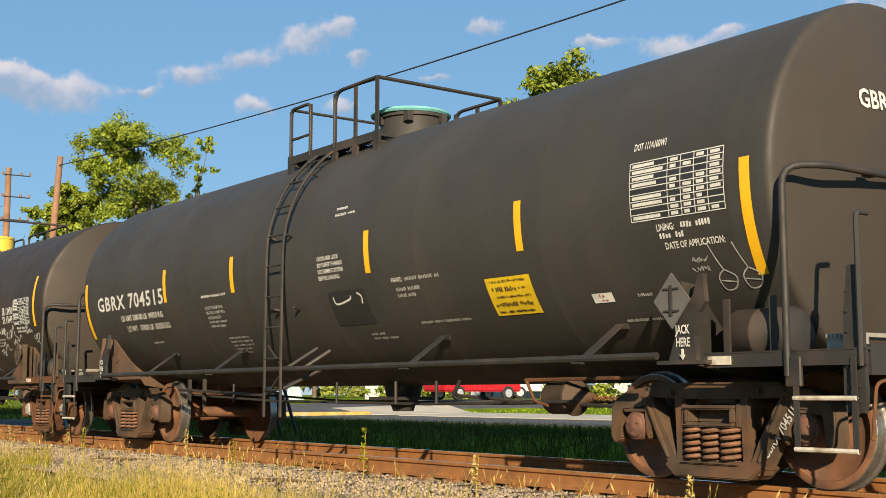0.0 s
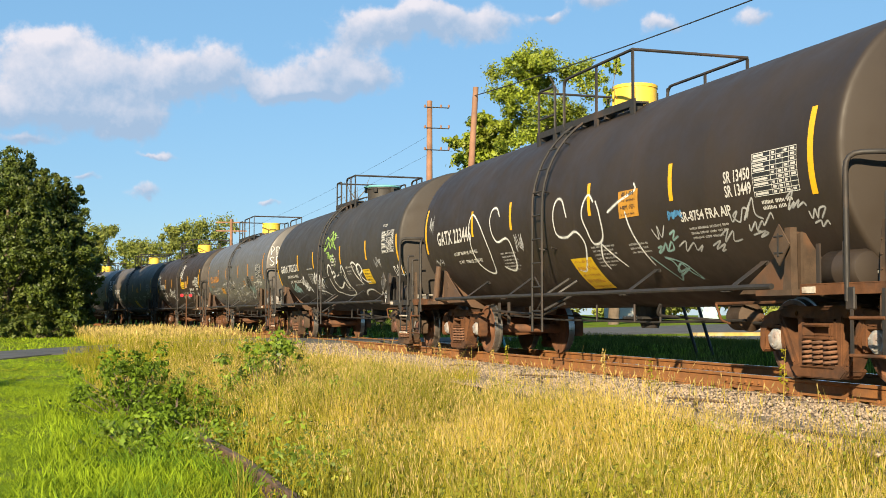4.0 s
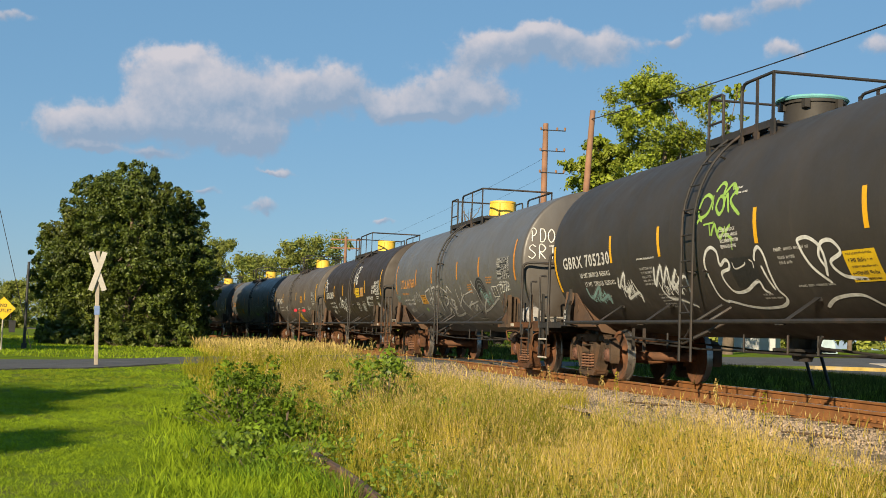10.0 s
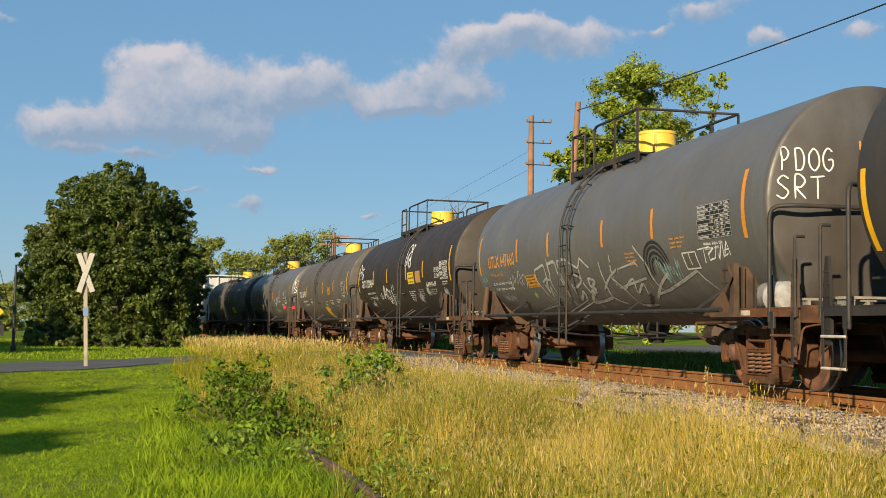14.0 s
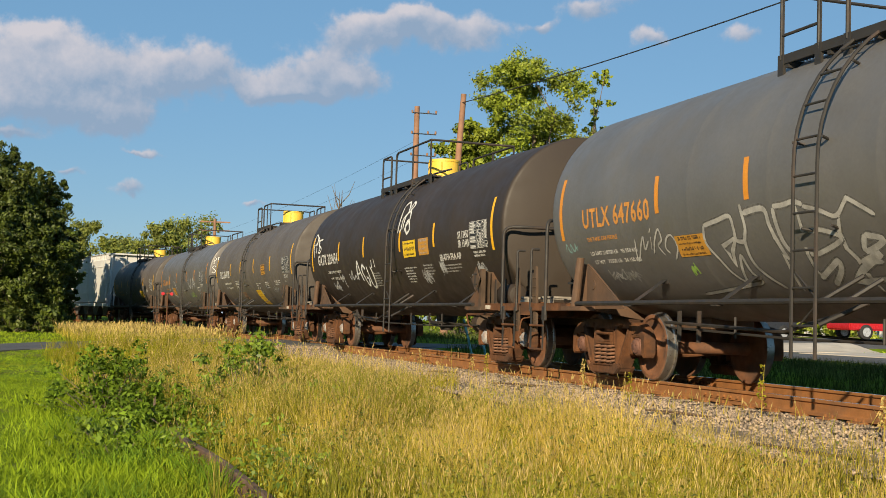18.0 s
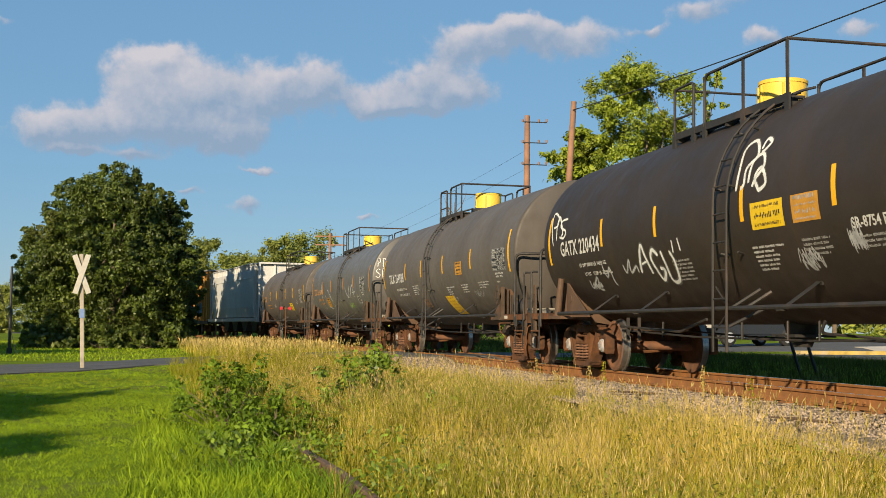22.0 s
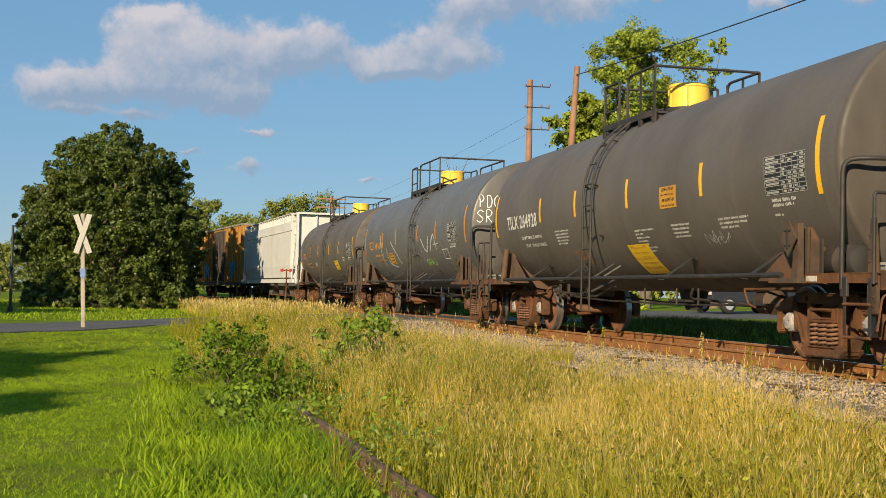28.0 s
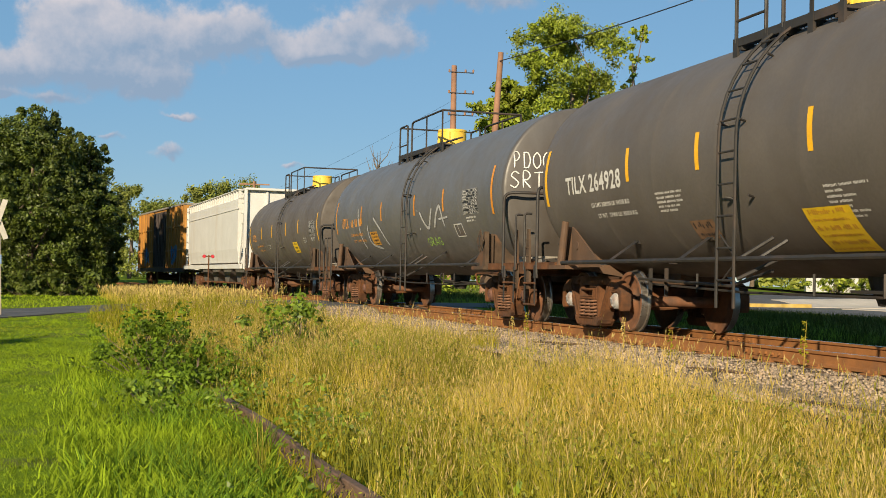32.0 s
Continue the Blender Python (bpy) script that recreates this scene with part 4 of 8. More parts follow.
def side_works(car, mat, tan, lx):
    """Side pipe with brackets, both sides; sills, bolsters, end platforms, rails, couplers and brake gear."""
    hand = HAND_Z - (0.09 if tan else 0.0)
    for k in (-1, 1):
        y = k * (TANK_R + 0.06)
        bm = bmesh.new()
        tube(bm, [(-5.9, y, 1.03), (5.9, y, 1.03)], 0.032, 8)
        part("side_pipe", bm, mat, car)
        for x, dx in ((-4.25, 0.05), (-2.1, 0.05), (2.4, 0.05), (5.0, 0.04)):
            bm = bmesh.new()
            p0 = on_tank(x + dx, round_v(1.34), -0.01)
            a, b = Vector((x, y, 1.0)), Vector((p0.x, p0.y * -k, p0.z))
            side = Vector((0.06, 0, 0))
            for off in (0.0,):
                vs = [bm.verts.new(q) for q in (a - side, a + side, b + side, b - side)]
                vs2 = [bm.verts.new(q + Vector((0, -k * 0.03, 0.025))) for q in (a - side, a + side, b + side, b - side)]
                bm.faces.new(vs)
                bm.faces.new(vs2[::-1])
                for i in range(4):
                    bm.faces.new((vs[i], vs2[i], vs2[(i + 1) % 4], vs[(i + 1) % 4]))
            box(bm, b.x - 0.08, b.x + 0.08, b.y - 0.012, b.y + 0.012, b.z - 0.05, b.z + 0.06)      # its foot on the tank and its clamp
            box(bm, x - 0.06, x + 0.06, y - 0.045, y + 0.045, 0.985, 1.00)
            part("bracket", bm, mat, car)
    for k in (-1, 1):
        bm = bbox(min(k * 4.4, k * 7.72), max(k * 4.4, k * 7.72), -0.33, 0.33, 0.72, 1.02)
        box(bm, min(k * 4.7, k * 5.2), max(k * 4.7, k * 5.2), -0.30, 0.30, 0.80, 1.0)
        part("draft_sill", bm, BOLSTER if tan else RUSTY, car)
        for y in (-1, 1):                      # body bolster: a web under the tank with its pad
            bm = bmesh.new()
            xs = k * TRUCK_X
            pts = []
            for i in range(9):
                a = radians(-84 + i * 6.6)
                pts.append((TANK_R * math.cos(a) * 0.995, TANK_Z + TANK_R * math.sin(a) * 0.995))
            outline = pts + [(1.54, 1.62), (1.60, 0.99), (0.30, 0.80)]
            a_ = [bm.verts.new((xs + k * 0.10 - 0.016, y * p, q)) for p, q in outline]
            b_ = [bm.verts.new((xs + k * 0.10 + 0.016, y * p, q)) for p, q in outline]
            bm.faces.new(a_)
            bm.faces.new(b_[::-1])
            for i in range(len(a_)):
                bm.faces.new((a_[i], b_[i], b_[(i + 1) % len(a_)], a_[(i + 1) % len(a_)]))
            # triangular gusset that runs inwards below the tank
            xp = k * 6.06 + 0.12
            ln = 1.2 if tan or k < 0 else 0.25
            o = [(xp, 1.60), (xp, 0.96), (xp - k * ln, 0.96), (xp - k * (ln - 0.12), 1.03), (xp - k * 0.12, 1.55)]
            f = [bm.verts.new((a, y * 1.44, b)) for a, b in o]
            g = [bm.verts.new((a, y * 1.41, b)) for a, b in o]
            bm.faces.new(f)
            bm.faces.new(g[::-1])
            for i in range(5):
                bm.faces.new((f[i], g[i], g[(i + 1) % 5], f[(i + 1) % 5]))
            turned(bm, [(-1.452, 0.0), (-1.452, 0.07), (-1.44, 0.07)] if y < 0 else [(1.452, 0.0), (1.452, 0.07), (1.44, 0.07)], 12, "y", (xp - k * 0.22, 0, 1.30))
            part("body_bolster", bm, BOLSTER if k < 0 else (FRAME_DARK if tan else mat), car)
            bm = bmesh.new()                   # the post at its outer edge
            if tan and k < 0:
                tube(bm, [(xp + 0.02, y * 1.555, 1.68), (xp - 0.05, y * 1.60, 0.98)], [0.055, 0.065], 12)
            elif tan:
                v = [(xp - 0.05, 1.64), (xp + 0.05, 1.64), (xp + 0.06, 0.98), (xp - 0.06, 0.98)]
                prism(bm, v, min(y * 1.52, y * 1.60), max(y * 1.52, y * 1.60))
            else:                              # a foot that curves up to a narrow head
                v = [(xp - 0.17, 0.98), (xp - 0.10, 1.16), (xp - 0.03, 1.34), (xp + 0.10, 1.50), (xp + 0.16, 1.66), (xp + 0.20, 1.66), (xp + 0.22, 1.44), (xp + 0.15, 1.36), (xp + 0.10, 1.18), (xp + 0.12, 0.98)]
                prism(bm, v, min(y * 1.55, y * 1.60), max(y * 1.55, y * 1.60))
                strut(bm, [(xp - 0.24, 0.975), (xp + 0.26, 0.975)], [0.03, 0.03], min(y * 1.45, y * 1.66), max(y * 1.45, y * 1.66))
            if tan:
                box(bm, xs - 0.34, xs + 0.34, min(y * 1.28, y * 1.66), max(y * 1.28, y * 1.66), 0.93, 0.99)
            part("bolster_post", bm, (BOLSTER if k < 0 else FRAME_DARK) if tan else mat, car)
        # end platform with its thin fascia, and step irons hung below it
        bm = bmesh.new()
        xe = k * 7.25
        box(bm, xe - 0.55, xe + 0.45, -1.55, 1.55, 0.99, 1.03)
        for y in (-1.56, 1.56):
            box(bm, min(k * 6.35, k * 7.78), max(k * 6.35, k * 7.78), y - 0.012, y + 0.012, 0.93, 1.035)
            box(bm, min(k * 6.35, k * 7.78), max(k * 6.35, k * 7.78), y - 0.012, y + 0.05 * (1 if y < 0 else -1), 1.03, 1.045)
        box(bm, xe + k * 0.50 - 0.02, xe + k * 0.50 + 0.02, -1.5, 1.5, 0.86, 1.07)
        part("end_platform", bm, RUSTY if tan else mat, car)
        bm = bmesh.new()                        # walkway board of open grating over the sill
        for i in range(9):
            box(bm, xe - 0.1 + k * (0.16 + i * 0.035) - 0.007, xe - 0.1 + k * (0.16 + i * 0.035) + 0.007, -1.35, 1.35, 1.13, 1.16)
        for y in (-1.3, -0.5, 0.5, 1.3):
            box(bm, min(xe - 0.1 + k * 0.14, xe - 0.1 + k * 0.46), max(xe - 0.1 + k * 0.14, xe - 0.1 + k * 0.46), y - 0.02, y + 0.02, 1.05, 1.13)
        tagged(part("walkway", bm, STEEL_WORN, car, "worn grating board across the end"), kind="stuff")
        for y in (-1.0, 1.0):
            bm = bmesh.new()                    # bolted end post
            xq = k * 7.66
            prism(bm, [(xq - 0.07, 0.60), (xq + 0.07, 0.60), (xq + 0.09, 0.72), (xq + 0.07, 1.30), (xq + 0.03, 1.62), (xq - 0.03, 1.62), (xq - 0.07, 1.30), (xq - 0.09, 0.72)], min(y * 1.50, y * 1.54), max(y * 1.50, y * 1.54))
            for z in (0.68, 0.78, 0.92, 1.02, 1.16, 1.30, 1.44):
                for q in (-0.04, 0.04):
                    turned(bm, [(y * 1.54, 0.0), (y * 1.555, 0.0), (y * 1.555, 0.011), (y * 1.53, 0.011)][1:], 6, "y", (xq + q, 0, z))
            post = part("end_post", bm, FRAME_DARK if tan else mat, car, "bolted steel plate post")
            bm = bbox(min(k * 7.11, k * 7.25), max(k * 7.11, k * 7.25), y * 1.565 - 0.02, y * 1.565 + 0.02, 0.78, 1.0, 0.01)
            step = part("sill_step", bm, mat, car)
            for q in (7.20, 7.68):
                bm = bmesh.new()
                box(bm, k * q - 0.022, k * q + 0.022, y * 1.575 - 0.007, y * 1.575 + 0.007, 0.33, 0.98)
                part("hanger", bm, mat, step)
            for z in (0.34, 0.70):
                bm = bmesh.new()
                tube(bm, [(k * 7.18, y * 1.58, z), (k * 7.70, y * 1.58, z)], 0.018, 8)
                part("tread", bm, RUSTY if tan else TREAD_PALE, step, "" if tan else "worn pale tread bar")
            bm = bmesh.new()
            tube(bm, bent([(k * 7.74, y * 1.57, 0.92), (k * 7.74, y * 1.57, hand - 0.42), (k * 7.74, y * 1.44, hand - 0.42)], 0.04), 0.020, 8)
            part("grab_iron", bm, mat, car)
            bm = bmesh.new()                    # the uncoupling lever, bent down at the corner
            tube(bm, bent([(k * 7.80, y * 0.2, 0.86), (k * 7.80, y * 1.30, 0.84), (k * 7.80, y * 1.50, 0.80), (k * 7.80, y * 1.56, 0.42)], 0.06), 0.013, 6)
            part("uncoupling_lever", bm, RUSTY, post)
        bm = bmesh.new()           # one hoop of pipe: up at the side, across before the tank's end, down at the other side
        tube(bm, bent([(k * 7.13, -1.57, 0.86), (k * 7.13, -1.57, hand), (k * 7.34, -1.30, hand), (k * 7.34, 1.30, hand), (k * 7.13, 1.57, hand), (k * 7.13, 1.57, 0.86)], 0.16), 0.028, 10)
        for y in (-0.75, 0.75):
            box(bm, k * 7.31 - 0.03, k * 7.31 + 0.03, y - 0.05, y + 0.05, hand - 0.03, hand + 0.03)
        part("end_handrail", bm, mat, car, smooth=True)
        if k < 0:                  # brake wheel, its housing and chain on the rear end
            bm = bmesh.new()
            turned(bm, [(k * 7.42, 0.27), (k * 7.40, 0.285), (k * 7.42, 0.30), (k * 7.44, 0.285), (k * 7.42, 0.27)], 28, "x", (0, -0.55, 1.86), close=False)
            for a in range(5):
                tube(bm, [(k * 7.46, -0.55, 1.86), (k * 7.42, -0.55 + 0.28 * math.cos(a * 1.2566), 1.86 + 0.28 * math.sin(a * 1.2566))], 0.014, 6)
            part("brake_wheel", bm, mat, car, smooth=True)
            bm = bbox(min(k * 7.22, k * 7.40), max(k * 7.22, k * 7.40), -0.80, -0.30, 1.55, 2.02, 0.05)
            box(bm, min(k * 7.2, k * 7.6), max(k * 7.2, k * 7.6), -1.0, -0.1, 1.36, 1.39)
            tube(bm, [(k * 7.32, -0.45, 1.55), (k * 7.30, -0.45, 1.05)], 0.02, 6)
            part("brake_housing", bm, mat, car)
            bm = bbox(min(k * 6.9, k * 7.2), max(k * 6.9, k * 7.2), 0.55, 1.05, 1.08, 1.45, 0.03)
            part("valve_bracket", bm, mat, car)
            bm = bmesh.new()
            turned(bm, [(-1.12, 0.0), (-1.12, 0.10), (-0.8, 0.13), (-0.62, 0.13), (-0.60, 0.0)], 14, "y", (k * 7.0, 0, 1.26))
            part("brake_valve", bm, STEEL_WORN if tan else mat, car, smooth=True)
        bm = bmesh.new()           # coupler: shank, head, knuckle, hose
        x0 = k * 7.62
        box(bm, min(x0, x0 + k * 0.18), max(x0, x0 + k * 0.18), -0.09, 0.09, 0.75, 0.93)
        prism(bm, [(x0 + k * 0.15, 0.66), (x0 + k * 0.36, 0.66), (x0 + k * 0.36, 1.0), (x0 + k * 0.15, 0.98)][::k], -0.16, 0.10)
        box(bm, min(x0 + k * 0.2, x0 + k * 0.42), max(x0 + k * 0.2, x0 + k * 0.42), 0.06, 0.19, 0.70, 0.96)
        tube(bm, [(x0 + k * 0.02, -0.35, 0.78), (x0 + k * 0.16, -0.36, 0.55), (x0 + k * 0.32, -0.30, 0.44)], 0.026, 6)
        part("coupler", bm, RUSTY, car)
    # brake cylinder and reservoir
    bm = bmesh.new()
    turned(bm, [(3.46, 0.0), (3.46, 0.155), (3.49, 0.17), (3.76, 0.17), (3.78, 0.185), (3.81, 0.185), (3.83, 0.16), (3.93, 0.10), (3.99, 0.06), (4.06, 0.04), (4.06, 0.0)], 22, "x", (0, -0.55, 0.70))
    part("brake_cylinder", bm, FRAME_DARK, car, "dark greasy brake cylinder", smooth=True)
    bm = bmesh.new()
    for i in range(9):              # pull rod and chain to the truck
        turned(bm, [(-0.012, 0.03), (0.0, 0.036), (0.012, 0.03)], 8, "y" if i % 2 else "z", (4.08 + i * 0.045, -0.55, 0.69), close=False)
    tube(bm, [(4.45, -0.55, 0.70), (5.15, -0.60, 0.71)], 0.026, 8)
    tube(bm, bent([(3.30, -0.75, 0.86), (3.42, -0.75, 0.66), (3.62, -0.75, 0.62)], 0.05), 0.016, 6)
    tube(bm, [(3.25, -0.72, 0.87), (4.9, -0.72, 0.88)], 0.02, 6)
    part("brake_rod", bm, RUSTY, car)
    bm = bmesh.new()
    for y in (-0.75, 0.45):
        tube(bm, [(-5.0, y, 0.74), (-2.0, y * 0.9, 0.64), (1.5, y * 0.9, 0.62), (4.0, y, 0.66)], 0.017, 6)
    tube(bm, bent([(3.1, -1.45, 0.86), (3.0, -1.45, 0.72), (3.0, -0.6, 0.66), (4.9, -0.6, 0.60)], 0.1), 0.02, 6)
    for x in (-3.2, -0.4, 0.9, 1.7):
        tube(bm, [(x, -0.7, 0.88), (x, -0.7, 0.62)], 0.018, 6)
    tube(bm, [(-4.6, -0.9, 0.80), (-1.4, -1.2, 0.72), (-0.4, -1.25, 0.9)], 0.022, 6)
    for x in (-4.2, -3.7):
        box(bm, x, x + 0.03, -0.95, -0.90, 0.55, 0.95)
    part("brake_rigging", bm, mat, car)
    bm = bmesh.new()
    turned(bm, [(0.52, 0.0), (0.52, 0.13), (0.60, 0.16), (0.72, 0.22), (0.90, 0.26)], 16, "z", (0.05, 0, 0))
    box(bm, -0.25, 0.4, -0.32, 0.32, 0.66, 0.70)
    part("outlet_valve", bm, mat, car)
    bm = bmesh.new()               # braces below the ladder
    y = -(TANK_R + 0.06)
    for a, b in (((0.2, 1.02), (0.48, 1.28)), ((0.2, 0.80), (0.55, 1.02)), ((0.62, 1.02), (0.76, 1.24))):
        tube(bm, [(lx + a[0], y, a[1]), (lx + b[0], y + 0.3, b[1])], 0.024, 6)
    tube(bm, [(lx - 0.2, y, 1.32), (lx + 0.2, y, 1.02), (lx - 0.2, y, 0.74)], 0.014, 6)
    part("ladder_brace", bm, mat, car)


CARS = []      # the Empty, metres of s behind the first car


def tank_car(index, label, tank_mat, frame_mat, dome, tan, cap, stripe_z, stripes, stripe_mat, marks, rail_x, dome_x, ladder_x=-0.5):
    car = thing("tank_car", label, "tank car", group="cars of the freight train")
    CARS.append((car, index * PITCH + SLACK[index], TRUCK_X))
    tank = part("tank", shared(("tank", tank_mat.name), lambda: tank_mesh(tank_mat, None)), None, car)
    for i, x in enumerate(stripes):
        bm = bmesh.new()
        ends = i in (0, len(stripes) - 1)
        v1 = round_v(stripe_z if ends or stripe_z < 2.7 else 2.62)
        patch(bm, x - 0.05, x + 0.05, v1 - (0.92 if ends else 0.47), v1, 0.004)
        part("reflector", bm, stripe_mat, tank)
    marks(tank)
    part("ladder", ladder_mesh(frame_mat, frame_mat.name), None, car, at=pose(ladder_x, 0, 0))
    rail_set(car, frame_mat, *rail_x, dome_x, 0.5 if dome == "lid" else 0.7)
    if dome == "yellow":
        dome_yellow(car, dome_x)
    else:
        dome_lid(car, dome_x, tank_mat)
    side_works(car, frame_mat, tan, ladder_x)
    for x in (-TRUCK_X, TRUCK_X):
        truck(car, x, cap, index in (0, 2))
    bm = bmesh.new()               # diamond placard on its bracket
    prism(bm, [(5.92, 1.46), (6.11, 1.24), (6.30, 1.46), (6.11, 1.68)], -1.66, -1.645)
    pl = part("placard", bm, FRAME_DARK if tan else FRAME_GREY, car, "diamond placard holder")
    bm = bmesh.new()
    box(bm, 6.098, 6.122, -1.675, -1.66, 1.34, 1.58)
    box(bm, 6.03, 6.19, -1.672, -1.66, 1.545, 1.56)
    box(bm, 6.03, 6.19, -1.672, -1.66, 1.37, 1.385)
    part("clip", bm, frame_mat, pl)
    if index in (0, 2):
        for k, rows in ((1, (("JACK", 1.20), ("HERE", 1.10))), (-1, (("JACK", 1.20), ("HERE", 1.10)))):
            for words, z in rows:
                vs, fs = letters(words, 0.068, 0.8)
                w = max(a for a, _ in vs)
                bm = bmesh.new()
                made = [bm.verts.new((k * 6.06 + 0.12 + (a - w / 2) * 0.8, -1.618 + (1.2 - z - b) * 0.02, z + b)) for a, b in vs]
                for f in fs:
                    bm.faces.new([made[i] for i in f])
                tagged(part("lettering", bm, LETTER, car), kind="stuff")
            bm = bmesh.new()
            box(bm, k * 6.06 + 0.12 - 0.012, k * 6.06 + 0.12 + 0.012, -1.624, -1.618, 1.03, 1.08)
            prism(bm, [(k * 6.06 + 0.12 - 0.03, 1.035), (k * 6.06 + 0.12, 0.995), (k * 6.06 + 0.12 + 0.03, 1.035)], -1.624, -1.618)
            part("arrow", bm, LETTER, car)
        bm = bmesh.new()               # the car's number stencilled up the truck's side
        vs, fs = letters("GBRX 704515" if index == 0 else "GBRX 705230", 0.075, 0.8)
        w = 0.50 / max(a for a, _ in vs)
        made = [bm.verts.new((6.54 + a * w * 0.62 - b * 0.78, -1.092, 0.22 + a * w * 0.78 + b * 0.62)) for a, b in vs]
        for f in fs:
            bm.faces.new([made[i] for i in f])
        tagged(part("lettering", bm, LETTER_DIM, car), kind="stuff")
    if index < 6:
        bm = bmesh.new()
        turned(bm, [(6.34, 0.0), (6.345, 0.10), (6.37, 0.17), (6.42, 0.20), (6.63, 0.20), (6.64, 0.207), (6.66, 0.207), (6.67, 0.20), (6.93, 0.20), (6.98, 0.17), (7.0, 0.10), (7.005, 0.0)], 24, "x", (0, -1.20, 1.19))
        part("air_reservoir", bm, CAP_GREY if index == 3 else tank_mat if index in (1, 4) else FRAME_BLACK, car, "grey ribbed air tank" if index == 3 else "black air reservoir", smooth=True)
        for x in (6.46, 6.90):
            bm = bmesh.new()
            box(bm, x - 0.03, x + 0.03, -1.43, -1.41, 1.02, 1.46)
            part("strap", bm, frame_mat, car)
        bm = bmesh.new()
        box(bm, 6.40, 6.62, -1.585, -1.573, 0.95, 1.015)
        part("end_plate", bm, TREAD_PALE, car, "small pale plate on the sill")
    return car

# ---- lettering and paint of each car ----


def islands(bm):
    """The separate pieces of a bmesh, each as its own bmesh."""
    seen, out = set(), []
    for first in bm.verts:
        if first in seen:
            continue
        stack, group = [first], []
        seen.add(first)
        while stack:
            v = stack.pop()
            group.append(v)
            for e in v.link_edges:
                w = e.other_vert(v)
                if w not in seen:
                    seen.add(w)
                    stack.append(w)
        piece = bmesh.new()
        made = {v: piece.verts.new(v.co) for v in group}
        for f in {f for v in group for f in v.link_faces}:
            piece.faces.new([made[v] for v in f.verts])
        out.append(piece)
    return out


def decal(tank, name, mat, draw, label="", kind=""):
    bm = bmesh.new()
    draw(bm)
    if kind:
        return tagged(part(name, bm, mat, tank, label), kind=kind)
    for piece in islands(bm):
        part(name, piece, mat, tank, label)
    bm.free()


def text(tank, words, u, z, height, mat=None, squeeze=0.78, space=1.0, width=None):
    small = height < 0.1
    decal(tank, "lettering" if small else "letter", mat or LETTER, lambda bm: write(bm, words, u, z, height, squeeze, space, width=width), kind="stuff" if small else "")


def end_text(tank, words, y, z, height, mat=None):
    """Lettering on the tank's front end."""
    vs, fs = letters(words, height, 0.85)

    def draw(bm):
        made = [bm.verts.new(on_head(y + a, z + b)) for a, b in vs]
        for f in fs:
            bm.faces.new([made[i] for i in f])
    decal(tank, "letter", mat or LETTER, draw)


def small_print(tank, u, z, widths, mat=None, line=0.062, tall=0.034, seed=1):
    decal(tank, "stencil", mat or LETTER_DIM, lambda bm: stencil(bm, u, z, widths, line, tall, seed), kind="stuff")


def data_panel(tank, u0, u1, z0, z1, rows, cols, mat=None):
    bm, bw = bmesh.new(), bmesh.new()
    panel_grid(bm, bw, u0, u1, z0, z1, rows, cols)
    p = part("data_panel", bm, PANEL_BLACK, tank, "black panel ruled with white lines")
    tagged(part("ink", bw, mat or LETTER, p), kind="stuff")


def sheet(tank, name, mat, u0, u1, z0, z1, slant=0.0, label="", lines=4, seed=5, ink=None):
    bm = bmesh.new()
    patch(bm, u0, u1, round_v(z0), round_v(z1), 0.005, slant)
    p = part(name, bm, mat, tank, label)
    bm = bmesh.new()
    rnd = random.Random(seed)
    v0, v1 = round_v(z0), round_v(z1)
    for i in range(lines):
        tall = (0.62 if i % 2 else 0.34) * (v1 - v0) / lines
        a = v0 + (v1 - v0) * (i + 0.5) / lines - tall / 2
        sh = slant * (i + 0.5) / lines
        u = u0 + 0.05 + sh + rnd.uniform(0, 0.05)
        end = u1 - 0.05 - rnd.uniform(0, 0.07) + sh
        stem = tall * 0.34
        while u < end:
            if rnd.random() < 0.16:
                u += stem * 1.6
            patch(bm, u, min(end, u + stem), a + tall * rnd.choice((0, 0, 0.3)), a + tall * rnd.choice((1, 1, 0.65)), 0.008)
            u += stem * rnd.uniform(1.45, 1.8)
    tagged(part("print", bm, ink or PANEL_BLACK, p), kind="stuff")


def spray(tank, mat, draw, label="sprayed graffiti"):
    decal(tank, "graffiti", mat, draw, label)


def stroke(bm, pts, width):
    """A sprayed line; points as (u, height)."""
    ribbon(bm, curvy([(u, round_v(z)) for u, z in pts], 6), width)


PANEL_COLS = (0, 0.42, 0.56, 0.70, 0.84, 1.0)


def lines(tank, mat, strokes, width, du=0.0, label="sprayed graffiti", halo=0.0, smooth=True):
    """Sprayed lines, each through points (u, height); halo: a wider, paler line of overspray below."""
    for pts in strokes:
        way = [(u + du, round_v(z)) for u, z in pts]
        way = curvy(way, 6) if smooth and len(way) > 2 else way
        if halo:
            spray(tank, OVERSPRAY, lambda bm: ribbon(bm, way, width * halo, 0.003), "faint overspray")
        spray(tank, mat, lambda bm: ribbon(bm, way, width), label)


def weights(tank, u, mat=None, tall=0.085, width=1.55):
    for i, words in enumerate(("LD LMT 208100 LB  94350 KG", "LT WT   77900 LB  35350 KG")):
        text(tank, words, u + 0.85 + 0.13 * i, 1.86 - 0.16 * i, tall, mat or LETTER, width=width)


